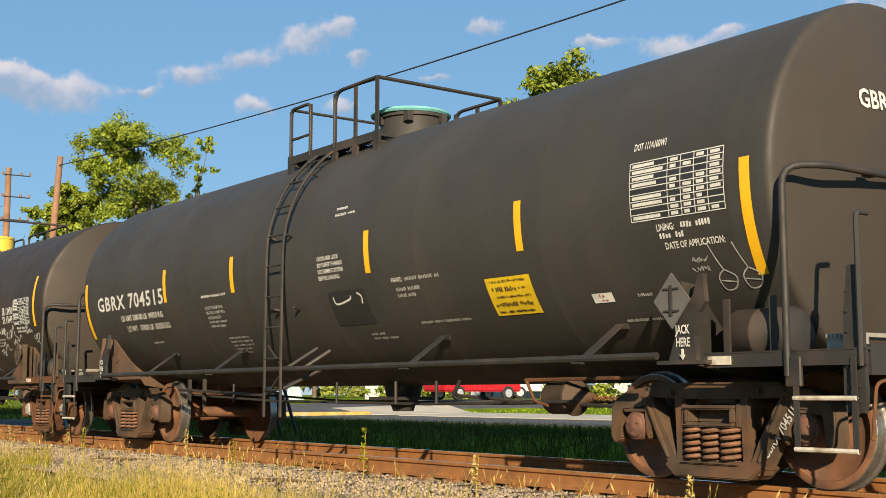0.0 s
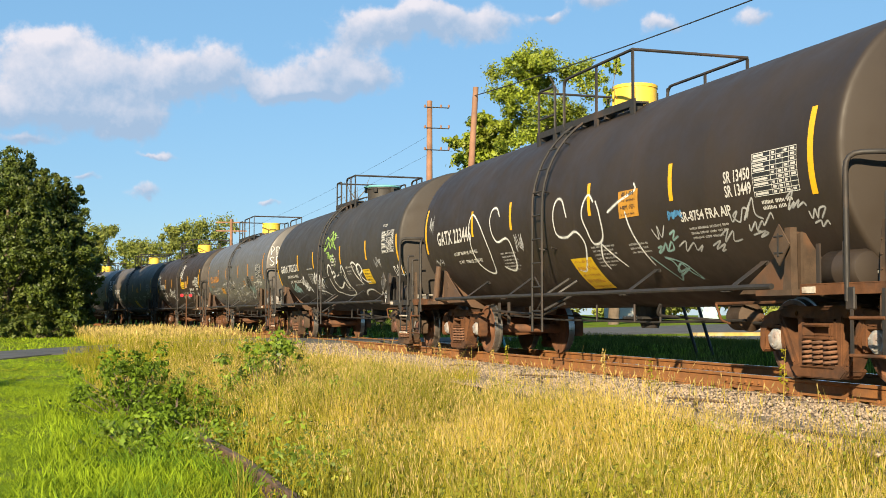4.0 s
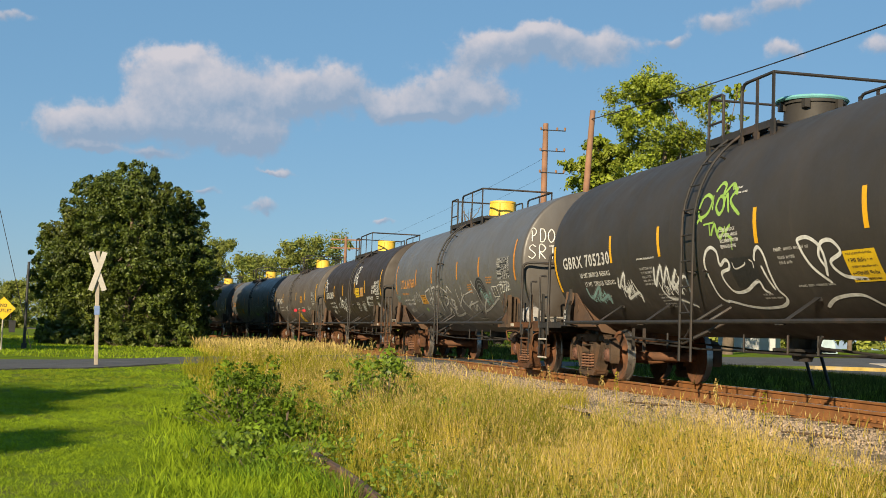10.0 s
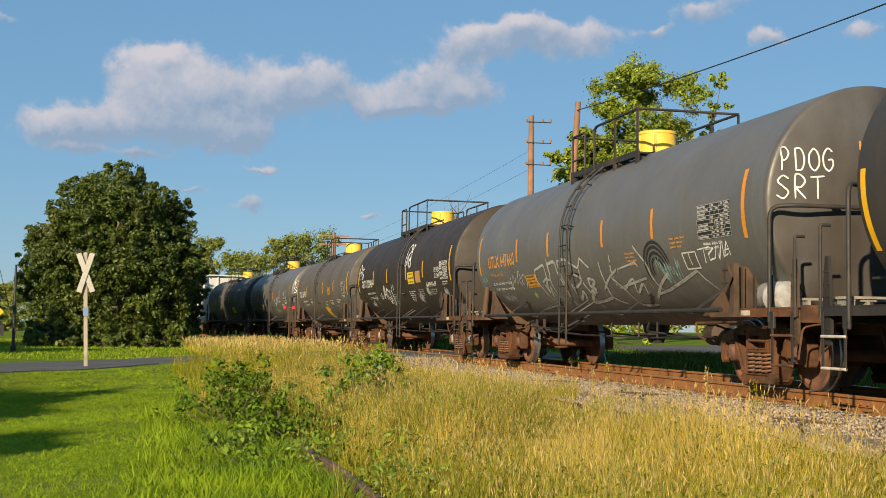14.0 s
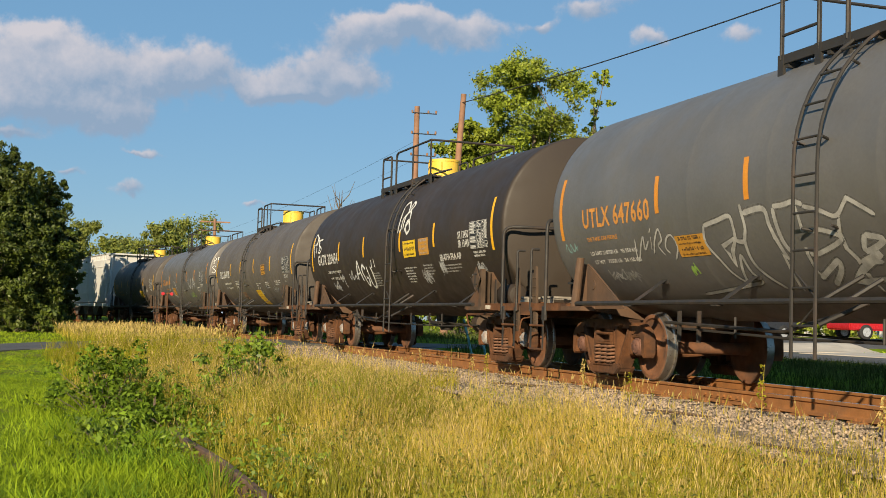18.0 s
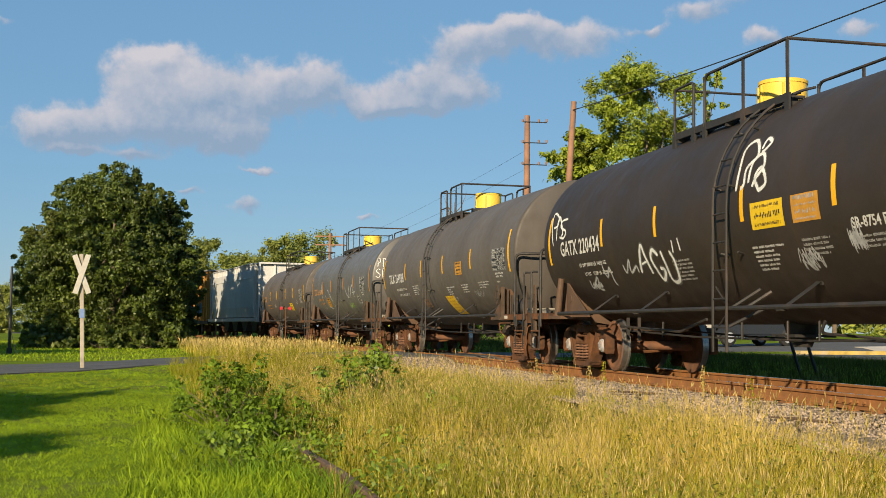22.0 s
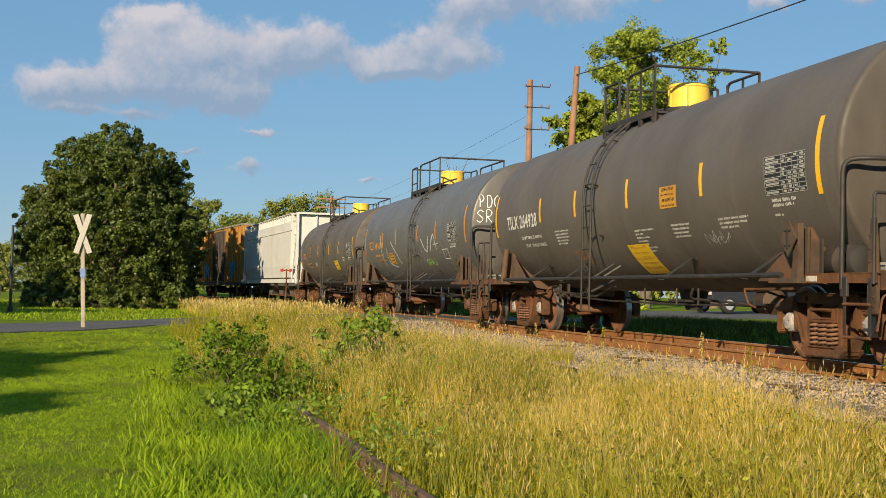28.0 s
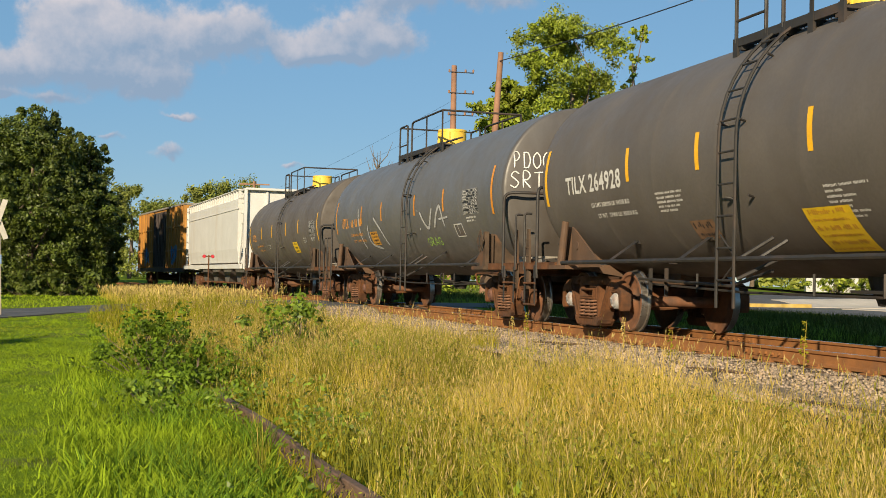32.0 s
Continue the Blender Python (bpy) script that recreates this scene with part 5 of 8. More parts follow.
def insulated_marks(tank, number, graffiti):
    text(tank, number, -6.38, 2.05, 0.215, space=1.15, width=2.52)
    weights(tank, -6.38)
    small_print(tank, -2.62, 2.07, (0.72,), LETTER, seed=2)
    for i, words in enumerate(("DO NOT STEAM TANK", "OR CLEAN TANK WITH", "BOILING WATER")):
        text(tank, words, -2.58, 1.88 - 0.065 * i, 0.042, LETTER_DIM, squeeze=0.85)
    small_print(tank, -2.58, 1.725, (0.5, 0.45), seed=3)
    small_print(tank, -2.25, 1.50, (0.55, 0.6, 0.55, 0.45, 0.4), seed=4)
    small_print(tank, -4.7, 1.52, (0.35,), seed=5)
    data_panel(tank, 5.58, 6.58, 2.15, 2.64, 9, PANEL_COLS)
    text(tank, "DOT 111A100W1", 5.60, 2.75, 0.062, width=0.36)
    small_print(tank, 0.84, 2.86, (0.26, 0.42), LETTER, line=0.075, seed=6)
    for i, words in enumerate(("CLOSE AND LOCK", "BOV SAFETY HANDLE", "SECUREMENT SYSTEM", "BEFORE LOADING")):
        text(tank, words, 0.50, 2.27 - 0.075 * i, 0.046, squeeze=0.85)
    sheet(tank, "notice", PANEL_BLACK, 0.62, 1.38, 1.52, 1.90, 0.0, "black instruction decal with a white diagram", 0)
    decal(tank, "diagram", LETTER, lambda bm: (stroke(bm, [(0.72, 1.85), (0.76, 1.76), (1.05, 1.80), (1.08, 1.84)], 0.022), stroke(bm, [(1.22, 1.86), (1.30, 1.82), (1.28, 1.74)], 0.022), stencil(bm, 0.76, 1.70, (0.4, 0.45, 0.4), 0.045, 0.025, 8)))
    text(tank, "PAINT:", 1.95, 1.92, 0.048, width=0.2)
    small_print(tank, 2.2, 1.96, (0.6,), tall=0.042, seed=19)
    small_print(tank, 2.0, 1.86, (0.42, 0.36), line=0.07, tall=0.042, seed=9)
    small_print(tank, 2.2, 1.50, (0.85,), seed=10)
    small_print(tank, 1.15, 1.42, (0.28, 0.48), seed=14)
    sheet(tank, "emergency_decal", SIGN_YELLOW, 3.50, 4.16, 1.49, 1.84, 0.0, "yellow emergency telephone decal", 5, 21)
    sheet(tank, "small_decal", SPRAY_WHITE, 4.88, 5.13, 1.53, 1.61, 0.0, "small pale red decal", 2, 22, RED)
    small_print(tank, 5.14, 1.38, (0.62,), seed=15)
    small_print(tank, 5.42, 1.58, (0.16,), seed=16)
    graffiti(tank)


def marks_first(tank):
    def own(t):
        text(t, "LINING:", 5.84, 2.05, 0.055, squeeze=0.7)
        text(t, "DATE OF APPLICATION:", 5.90, 1.90, 0.055, width=0.62)
        small_print(t, 6.10, 2.10, (0.32,), LETTER, tall=0.05, seed=31)
        small_print(t, 5.86, 2.03, (0.25,), LETTER, tall=0.05, seed=32)
        for dx in (0.0, 0.24):       # chalk sketch of two lamps on their cords
            spray(t, LETTER_DIM, lambda bm: (stroke(bm, [(6.33 + dx, 1.90), (6.38 + dx, 1.78), (6.42 + dx, 1.70)], 0.012),
                                             stroke(bm, [(6.42 + dx, 1.70), (6.35 + dx, 1.64), (6.38 + dx, 1.55), (6.48 + dx, 1.56), (6.52 + dx, 1.64), (6.42 + dx, 1.70)], 0.012),
                                             stroke(bm, [(6.36 + dx, 1.62), (6.51 + dx, 1.60)], 0.012)), "chalk sketch of a hanging lamp")
        spray(t, LETTER_DIM, lambda bm: (scribble(bm, 6.12, 1.77, 0.18, 0.05, 5, 0.01), scribble(bm, 6.12, 1.70, 0.2, 0.05, 6, 0.01)), "faint chalk scrawl")
        for words, y, z, h in (("GBRX", -0.63, 2.97, 0.15), ("CA", -0.33, 2.80, 0.085), ("C", -0.30, 2.66, 0.085)):
            end_text(t, words, y, z, h)
    insulated_marks(tank, "GBRX 704515", own)


def marks_third(tank):
    def own(t):
        upper = [[(-0.17, 2.81), (-0.25, 2.62), (-0.15, 2.52), (0.08, 2.58), (0.15, 2.75), (-0.03, 2.84), (-0.17, 2.81)], [(0.16, 2.82), (0.21, 2.6)],
                 [(0.37, 2.77), (0.32, 2.63), (0.45, 2.52), (0.57, 2.63), (0.49, 2.76), (0.37, 2.77)], [(0.54, 2.54), (0.6, 2.79), (0.74, 2.52)],
                 [(0.73, 2.89), (0.91, 2.52)], [(0.92, 2.84), (0.75, 2.68), (1.07, 2.46)], [(0.21, 2.86), (0.34, 2.97), (0.49, 2.92), (0.5, 2.8), (0.72, 2.92), (0.93, 2.75)]]
        lower = [[(-0.05, 2.41), (0.28, 2.42)], [(0.13, 2.42), (0.16, 2.24)], [(0.19, 2.24), (0.31, 2.39), (0.39, 2.23)], [(0.46, 2.33), (0.4, 2.24), (0.48, 2.19), (0.58, 2.28), (0.46, 2.33)],
                 [(0.63, 2.34), (0.64, 2.15)], [(0.8, 2.35), (0.66, 2.25), (0.85, 2.14)], [(0.79, 2.14), (0.78, 2.01)], [(-0.27, 2.45), (-0.19, 2.5), (-0.1, 2.47)]]
        lines(t, SPRAY_GREEN, upper, 0.055, 0.05, "lime green sprayed tag")
        lines(t, SPRAY_GREEN, lower, 0.050, 0.05, "lime green sprayed tag")
        first = [[(-0.05, 1.33), (-0.22, 1.4), (-0.22, 1.64), (-0.22, 1.86), (-0.09, 2.02), (0.1, 2.08), (0.26, 2.0), (0.26, 1.83), (0.45, 1.89), (0.54, 1.85), (0.49, 1.77), (0.23, 1.72), (0.22, 1.58), (0.35, 1.46), (0.7, 1.47), (1.16, 1.58), (1.2, 1.47), (1.31, 1.42)],
                 [(1.28, 1.84), (1.37, 1.96), (1.49, 2.0), (1.58, 1.88), (1.57, 1.65), (1.56, 1.46), (1.63, 1.36), (1.52, 1.29), (1.28, 1.25), (0.83, 1.24), (0.43, 1.27), (0.14, 1.32), (-0.06, 1.35)], [(1.42, 1.77), (1.45, 1.61), (1.49, 1.46)]]
        second = [[(2.94, 1.5), (2.66, 1.7), (2.52, 1.95), (2.52, 2.03), (2.75, 2.04), (2.97, 1.93), (3.01, 1.77), (2.91, 1.58)],
                  [(2.99, 1.66), (2.9, 1.81), (3.03, 1.96), (3.26, 1.97), (3.39, 1.83), (3.11, 1.73), (3.28, 1.57), (3.72, 1.52)], [(2.43, 1.23), (2.81, 1.33), (3.39, 1.35), (3.71, 1.22), (4.08, 1.29)]]
        lines(t, SPRAY_WHITE, first, 0.050, 0.08, "white sprayed outline lettering")
        lines(t, SPRAY_WHITE, second, 0.050, 0.08, "white sprayed outline lettering")
        tags = [[(-2.03, 1.91), (-2.22, 1.62), (-1.77, 1.92), (-1.87, 1.66), (-1.54, 1.88), (-1.61, 1.63), (-1.24, 1.84), (-1.64, 1.55), (-1.01, 1.73), (-1.09, 1.48)],
                [(-2.06, 1.56), (-1.95, 1.43), (-1.58, 1.39), (-1.33, 1.33), (-1.15, 1.28)], [(-3.7, 1.8), (-3.82, 1.63), (-3.37, 1.87), (-3.61, 1.56), (-3.24, 1.66), (-3.65, 1.45), (-3.05, 1.54), (-3.12, 1.38)]]
        lines(t, SPRAY_WHITE, tags, 0.045, 0.05, "white sprayed tag", 2.2)
        spray(t, SPRAY_WHITE, lambda bm: (scribble(bm, -2.0, 1.42, 0.95, 0.42, 81, 0.03, 15), scribble(bm, -3.7, 1.45, 0.7, 0.36, 82, 0.026, 13)), "white sprayed tag")
        lines(t, SPRAY_TEAL, [[(-5.43, 1.68), (-5.37, 1.49), (-4.71, 1.69), (-5.0, 1.45), (-4.45, 1.53), (-4.56, 1.38)]], 0.05, 0.0, "pale teal sprayed tag", 2.2)
        spray(t, SPRAY_TEAL, lambda bm: (scribble(bm, -5.4, 1.42, 1.0, 0.26, 83, 0.03, 15), scribble(bm, -5.3, 1.36, 0.9, 0.24, 84, 0.024, 13)), "pale teal sprayed tag")
        spray(t, SPRAY_WHITE, lambda bm: tag_word(bm, "DAZN", 6.2, 1.62, 0.22, 0.22, 0.03), "white sprayed tag")
        spray(t, SPRAY_GREY, lambda bm: (scribble(bm, 4.75, 1.8, 0.6, 0.3, 61, 0.02), scribble(bm, 5.0, 1.9, 0.35, 0.2, 62, 0.02)), "faint sprayed scrawl")
    insulated_marks(tank, "GBRX 705230", own)


def general_marks(tank, number, u, panel=(5.45, 6.30), mat=None, sr=False, heavy=True):
    text(tank, number, u, 2.10, 0.26, mat, space=1.1, width=2.02 if len(number) > 6 else 0.8)
    if heavy:
        weights(tank, u, mat, 0.064, 1.32)
    data_panel(tank, panel[0], panel[1], 2.03, 2.50, 9, PANEL_COLS, LETTER if sr else LETTER_DIM)
    if sr:
        text(tank, "SR 13450", 4.84, 2.24, 0.13, width=0.56)
        text(tank, "SR 13449", 4.84, 2.08, 0.13, width=0.56)
        text(tank, "SR-8754 FRA AIP", 3.72, 1.88, 0.12, width=1.18)
        small_print(tank, 3.85, 1.80, (0.9, 0.85, 0.7), seed=41)
    small_print(tank, panel[0] + 0.1, 1.98, (0.6, 0.5), LETTER, tall=0.045, seed=42)


def marks_second(tank):
    general_marks(tank, "GATX 223446", -6.05, sr=True)
    sheet(tank, "amber_decal", SIGN_AMBER, 2.08, 2.66, 2.04, 2.40, 0.05, "amber notice decal", 4, 43)
    sheet(tank, "yellow_decal", SIGN_YELLOW, 0.0, 0.75, 1.13, 1.58, -0.55 * 0, "worn yellow notice decal", 5, 44, SIGN_AMBER)
    small_print(tank, 0.9, 1.72, (0.75, 0.7, 0.72, 0.6, 0.65, 0.5), seed=45)
    small_print(tank, 2.1, 1.70, (0.55, 0.5, 0.55), seed=46)
    small_print(tank, -2.75, 1.80, (0.7, 0.66, 0.7, 0.6, 0.66, 0.55), seed=47)
    loops = [[(-4.18, 2.06), (-4.2, 2.28), (-4.1, 2.49), (-3.9, 2.54), (-3.53, 2.27), (-3.32, 1.87), (-3.44, 1.52), (-3.72, 1.49), (-4.07, 1.65), (-4.19, 1.91), (-4.19, 2.17)],
             [(-2.56, 2.41), (-2.69, 2.56), (-2.92, 2.56), (-3.05, 2.38), (-2.99, 2.13), (-2.8, 1.99), (-2.36, 2.03), (-2.21, 1.88), (-2.29, 1.61), (-2.55, 1.49), (-2.92, 1.57)]]
    bows = [[(0.26, 2.18), (0.15, 2.43), (-0.02, 2.49), (-0.17, 2.4), (-0.25, 2.19), (-0.2, 1.95), (0.12, 1.9), (0.49, 1.96), (0.68, 1.78), (0.5, 1.56), (0.2, 1.39), (-0.0, 1.43)],
            [(1.24, 2.33), (1.09, 2.45), (0.91, 2.36), (0.8, 2.17), (0.88, 1.96), (0.97, 1.76), (1.23, 1.77), (1.38, 1.9), (1.39, 2.17), (1.3, 2.35)], [(1.2, 1.75), (1.43, 1.57), (1.65, 1.4)], [(1.23, 1.77), (1.03, 1.53), (1.07, 1.39)]]
    tee = [[(1.65, 2.15), (2.04, 2.27), (2.53, 2.38), (2.5, 2.48)], [(2.19, 2.13), (2.23, 1.92), (2.31, 1.68), (2.43, 1.39)]]
    for group in (loops, bows, tee):
        lines(tank, SPRAY_WHITE, group, 0.034, 0.08, "white sprayed loops", 1.9)
    teal = [[(2.85, 1.6), (2.98, 1.62), (2.82, 1.54), (2.95, 1.57), (3.12, 1.65), (3.07, 1.55), (3.27, 1.66), (3.25, 1.57), (3.07, 1.55)],
            [(2.53, 1.51), (2.69, 1.38), (2.83, 1.24), (2.87, 1.19), (3.03, 1.29), (3.03, 1.42), (2.89, 1.48), (3.11, 1.44)],
            [(3.11, 1.44), (3.31, 1.36), (3.42, 1.19), (3.28, 1.28), (3.19, 1.39), (2.97, 1.29), (3.31, 1.33), (2.93, 1.24)],
            [(3.3, 1.75), (3.46, 1.79), (3.34, 1.68), (3.51, 1.72)]]
    scrawl = [[(4.85, 1.9), (4.86, 1.8), (5.01, 1.91), (4.9, 1.86), (5.01, 1.79), (5.14, 1.93), (5.23, 1.9), (5.1, 1.8), (5.31, 1.99)],
              [(5.17, 1.82), (5.37, 2.03), (5.36, 1.85), (5.49, 1.79)],
              [(6.0, 1.96), (6.16, 2.04), (6.0, 1.85), (6.14, 1.92), (6.08, 1.86), (6.23, 1.93), (6.17, 1.86), (6.29, 1.9), (6.33, 1.86)],
              [(6.34, 1.81), (6.36, 1.73), (6.45, 1.82), (6.45, 1.73), (6.53, 1.82), (6.63, 1.82), (6.51, 1.72)],
              [(6.36, 1.68), (6.48, 1.7), (6.47, 1.64), (6.58, 1.69), (6.6, 1.65)],
              [(5.17, 1.75), (5.15, 1.68), (5.31, 1.77), (5.28, 1.68), (5.44, 1.77), (5.45, 1.72), (5.57, 1.79), (5.66, 1.84), (5.67, 1.77)],
              [(5.16, 1.63), (5.43, 1.66), (5.29, 1.6), (5.47, 1.64), (5.27, 1.67)],
              [(4.2, 1.56), (4.42, 1.61), (4.25, 1.52), (4.49, 1.57), (4.34, 1.49), (4.45, 1.51)],
              [(4.47, 1.66), (4.69, 1.73), (4.52, 1.59), (4.78, 1.7), (4.72, 1.59), (4.91, 1.6)],
              [(2.89, 1.85), (2.99, 1.71), (3.06, 1.87), (3.09, 1.73), (3.25, 1.87)],
              [(3.4, 1.59), (3.63, 1.65), (3.54, 1.53), (3.8, 1.62), (3.8, 1.53), (3.98, 1.58), (3.86, 1.51)]]
    lines(tank, SPRAY_TEAL, teal, 0.026, 0.0, "pale teal sprayed tag", 1.7)
    lines(tank, SPRAY_GREY, scrawl, 0.020, 0.0, "faint sprayed scrawl", 1.7)
    spray(tank, SPRAY_BLUE, lambda bm: (scribble(bm, 3.42, 1.92, 0.35, 0.12, 49, 0.05), scribble(bm, 3.45, 1.96, 0.28, 0.08, 50, 0.05)), "blue sprayed patch")
    for k, (u, z, w, h) in enumerate(((-1.95, 1.75, 0.4, 0.35), (-6.4, 1.7, 0.45, 0.15), (-6.55, 2.3, 0.3, 0.45))):
        spray(tank, SPRAY_GREY, lambda bm: scribble(bm, u, z, w, h, 51 + k, 0.026, 12), "faint sprayed scrawl")


def marks_fourth(tank):
    general_marks(tank, "UTLX 647660", -5.92, (5.02, 6.02), LETTER_AMBER, heavy=False)
    text(tank, "THE TANK CAR PEOPLE", -5.86, 1.91, 0.055, LETTER_AMBER, width=0.95)
    text(tank, "LD LMT 210700 LB   95 550 KG", -5.88, 1.72, 0.055, LETTER, width=1.42)
    text(tank, "LT WT   73300 LB   34 150 KG", -5.85, 1.60, 0.055, LETTER, width=1.40)
    sheet(tank, "amber_decal", SIGN_AMBER, -3.40, -2.70, 1.60, 1.85, 0.0, "amber emergency decal", 4, 61)
    first = [[(-2.65, 1.93), (-2.34, 1.97), (-2.06, 2.0), (-2.03, 1.86), (-2.04, 1.73), (-1.86, 1.71)],
             [(-2.03, 1.77), (-2.38, 1.68), (-2.31, 1.59), (-2.31, 1.46), (-2.22, 1.62), (-2.03, 1.77)],
             [(-2.65, 1.93), (-2.71, 1.74), (-2.57, 1.54), (-2.46, 1.37), (-2.27, 1.26), (-2.01, 1.28), (-2.08, 1.39), (-2.09, 1.57), (-2.24, 1.4), (-2.3, 1.28)],
             [(-1.81, 2.11), (-1.79, 1.87), (-1.89, 1.7), (-1.92, 1.48), (-1.81, 1.33), (-1.64, 1.2)],
             [(-1.78, 2.01), (-1.37, 2.03), (-1.32, 1.84), (-1.27, 1.66), (-1.23, 1.49)],
             [(-1.35, 2.01), (-1.31, 1.73), (-1.28, 1.52), (-1.32, 1.37), (-1.39, 1.2), (-1.37, 1.17)]]
    second = [[(-1.18, 2.04), (-1.0, 2.04), (-0.81, 2.06), (-0.66, 2.02)],
              [(-1.19, 2.02), (-1.19, 1.84), (-1.17, 1.66), (-1.1, 1.54)],
              [(-3.48, 1.16), (-2.74, 1.21), (-2.03, 1.27)],
              [(-0.79, 2.05), (-0.77, 1.81), (-0.86, 1.53), (-0.88, 1.36), (-0.83, 1.29)],
              [(-0.89, 1.29), (-0.63, 1.38), (-0.42, 1.45), (-0.49, 1.35), (-0.75, 1.22)],
              [(-0.66, 2.0), (-0.4, 1.94), (-0.16, 1.87), (0.03, 2.0), (0.09, 2.01), (0.42, 1.84)],
              [(-0.69, 1.75), (-0.45, 1.75), (-0.2, 1.65), (-0.66, 1.53), (-0.81, 1.53)],
              [(-0.11, 1.9), (-0.19, 1.72), (-0.19, 1.56), (-0.11, 1.45), (-0.12, 1.29), (-0.1, 1.15)],
              [(-0.39, 1.25), (-0.08, 1.39), (0.24, 1.42)],
              [(-0.39, 1.25), (-0.2, 1.23), (0.08, 1.27)],
              [(0.16, 1.67), (0.41, 1.61), (0.08, 1.52), (0.16, 1.67)]]
    third = [[(1.7, 1.76), (2.51, 1.84), (2.71, 1.58), (1.39, 1.46), (1.7, 1.76)],
             [(0.94, 1.93), (0.87, 1.55), (0.79, 1.32), (1.21, 1.19)],
             [(-0.09, 1.42), (0.27, 1.49), (-0.33, 1.27), (0.17, 1.26), (0.79, 1.32)],
             [(2.6, 2.09), (2.93, 1.8), (2.95, 1.57), (3.08, 1.38), (3.34, 1.38)],
             [(2.73, 1.51), (2.73, 1.32), (3.3, 1.38), (4.01, 1.5), (4.61, 1.62), (4.71, 1.5), (4.95, 1.31)],
             [(1.27, 1.64), (1.56, 1.43), (1.74, 1.18), (2.38, 1.17)],
             [(1.65, 1.77), (1.17, 1.64), (0.67, 1.46)],
             [(3.61, 1.63), (3.12, 1.47), (2.57, 1.26)],
             [(1.49, 2.01), (1.38, 1.74), (1.32, 1.5)],
             [(1.56, 1.43), (2.15, 1.59), (1.99, 1.36), (2.45, 1.5), (2.31, 1.27)]]
    for k, w in enumerate(first + second + third):
        lines(tank, SPRAY_PALE, [w], (0.052, 0.064, 0.046)[k % 3], 0.0, "grey sprayed angular outline", 1.7, smooth=k % 4 != 1)
    name = [[(-4.26, 1.87), (-4.37, 1.59), (-4.03, 1.89), (-4.07, 1.73), (-3.91, 1.83)], [(-3.78, 1.98), (-3.83, 1.93)], [(-3.89, 1.72), (-3.82, 1.88)], [(-3.87, 1.67), (-3.73, 1.84), (-3.58, 1.96), (-3.56, 1.83), (-3.69, 1.76), (-3.6, 1.64)],
            [(-3.46, 1.66), (-3.52, 1.73), (-3.41, 1.85), (-3.28, 1.86), (-3.23, 1.72), (-3.39, 1.58)]]
    lines(tank, SPRAY_PALE, name, 0.030, -0.17, "pale grey sprayed tag", 1.6)
    spray(tank, SPRAY_PALE, lambda bm: (scribble(bm, -5.6, 1.36, 0.85, 0.2, 67, 0.02, 15), scribble(bm, -5.5, 1.33, 0.8, 0.2, 68, 0.018, 13)), "faint sprayed scrawl")
    spray(tank, SPRAY_GREEN, lambda bm: scribble(bm, -3.32, 1.37, 0.16, 0.2, 66, 0.035, 9), "small green sprayed tag")
    spray(tank, SPRAY_TEAL, lambda bm: (scribble(bm, 3.35, 1.45, 0.75, 0.5, 62, 0.03, 14), scribble(bm, -6.62, 1.78, 0.45, 0.14, 63, 0.03)), "teal sprayed tag")
    spray(tank, PANEL_BLACK, lambda bm: [ribbon(bm, [(3.35 + r * math.cos(radians(a)), round_v(1.66) + r * math.sin(radians(a))) for a in range(15, 200, 12)], 0.05) for r in (0.22, 0.31, 0.40, 0.48)], "dark sprayed arcs")
    end_text(tank, "UTLX", -0.35, 3.02, 0.16, LETTER_AMBER)
    word = [[(4.85, 1.9), (5.23, 1.92)], [(5.04, 1.91), (4.98, 1.71)], [(5.35, 1.9), (5.15, 1.82), (5.14, 1.74), (5.31, 1.76)], [(5.31, 1.75), (5.44, 1.92), (5.43, 1.74), (5.6, 1.93)],
            [(5.65, 1.94), (5.58, 1.76), (5.74, 1.8)], [(5.6, 1.76), (5.77, 1.96), (5.79, 1.77)], [(5.66, 1.85), (5.8, 1.86)]]
    lines(tank, SPRAY_WHITE, word, 0.035, 0.03, "white sprayed tag", smooth=False)
    bm = bmesh.new()
    patch(bm, 4.34, 4.80, round_v(1.64), round_v(1.89), 0.004)
    p = part("stencil_box", bm, FRAME_GREY, tank, "dark square outlined in white")
    bm = bmesh.new()
    for a, b, c, d in ((4.34, 4.80, 1.64, 1.66), (4.34, 4.80, 1.87, 1.89), (4.34, 4.37, 1.64, 1.89), (4.77, 4.80, 1.64, 1.89), (4.55, 4.57, 1.70, 1.89)):
        patch(bm, a, b, round_v(c), round_v(d), 0.008)
    part("outline", bm, LETTER, p)
    small_print(tank, 2.2, 2.0, (0.4, 0.35, 0.4, 0.36), LETTER_AMBER, seed=64)
    small_print(tank, 4.0, 2.12, (0.55, 0.5, 0.4), LETTER_AMBER, seed=65)
    spray(tank, SPRAY_WHITE, lambda bm: (tag_word(bm, "PDOG", -1.38, 2.78, 0.165, 0.29, 0.022, surface=on_head), tag_word(bm, "SRT", -1.44, 2.42, 0.20, 0.29, 0.022, surface=on_head)), "white sprayed tag on the tank's end")


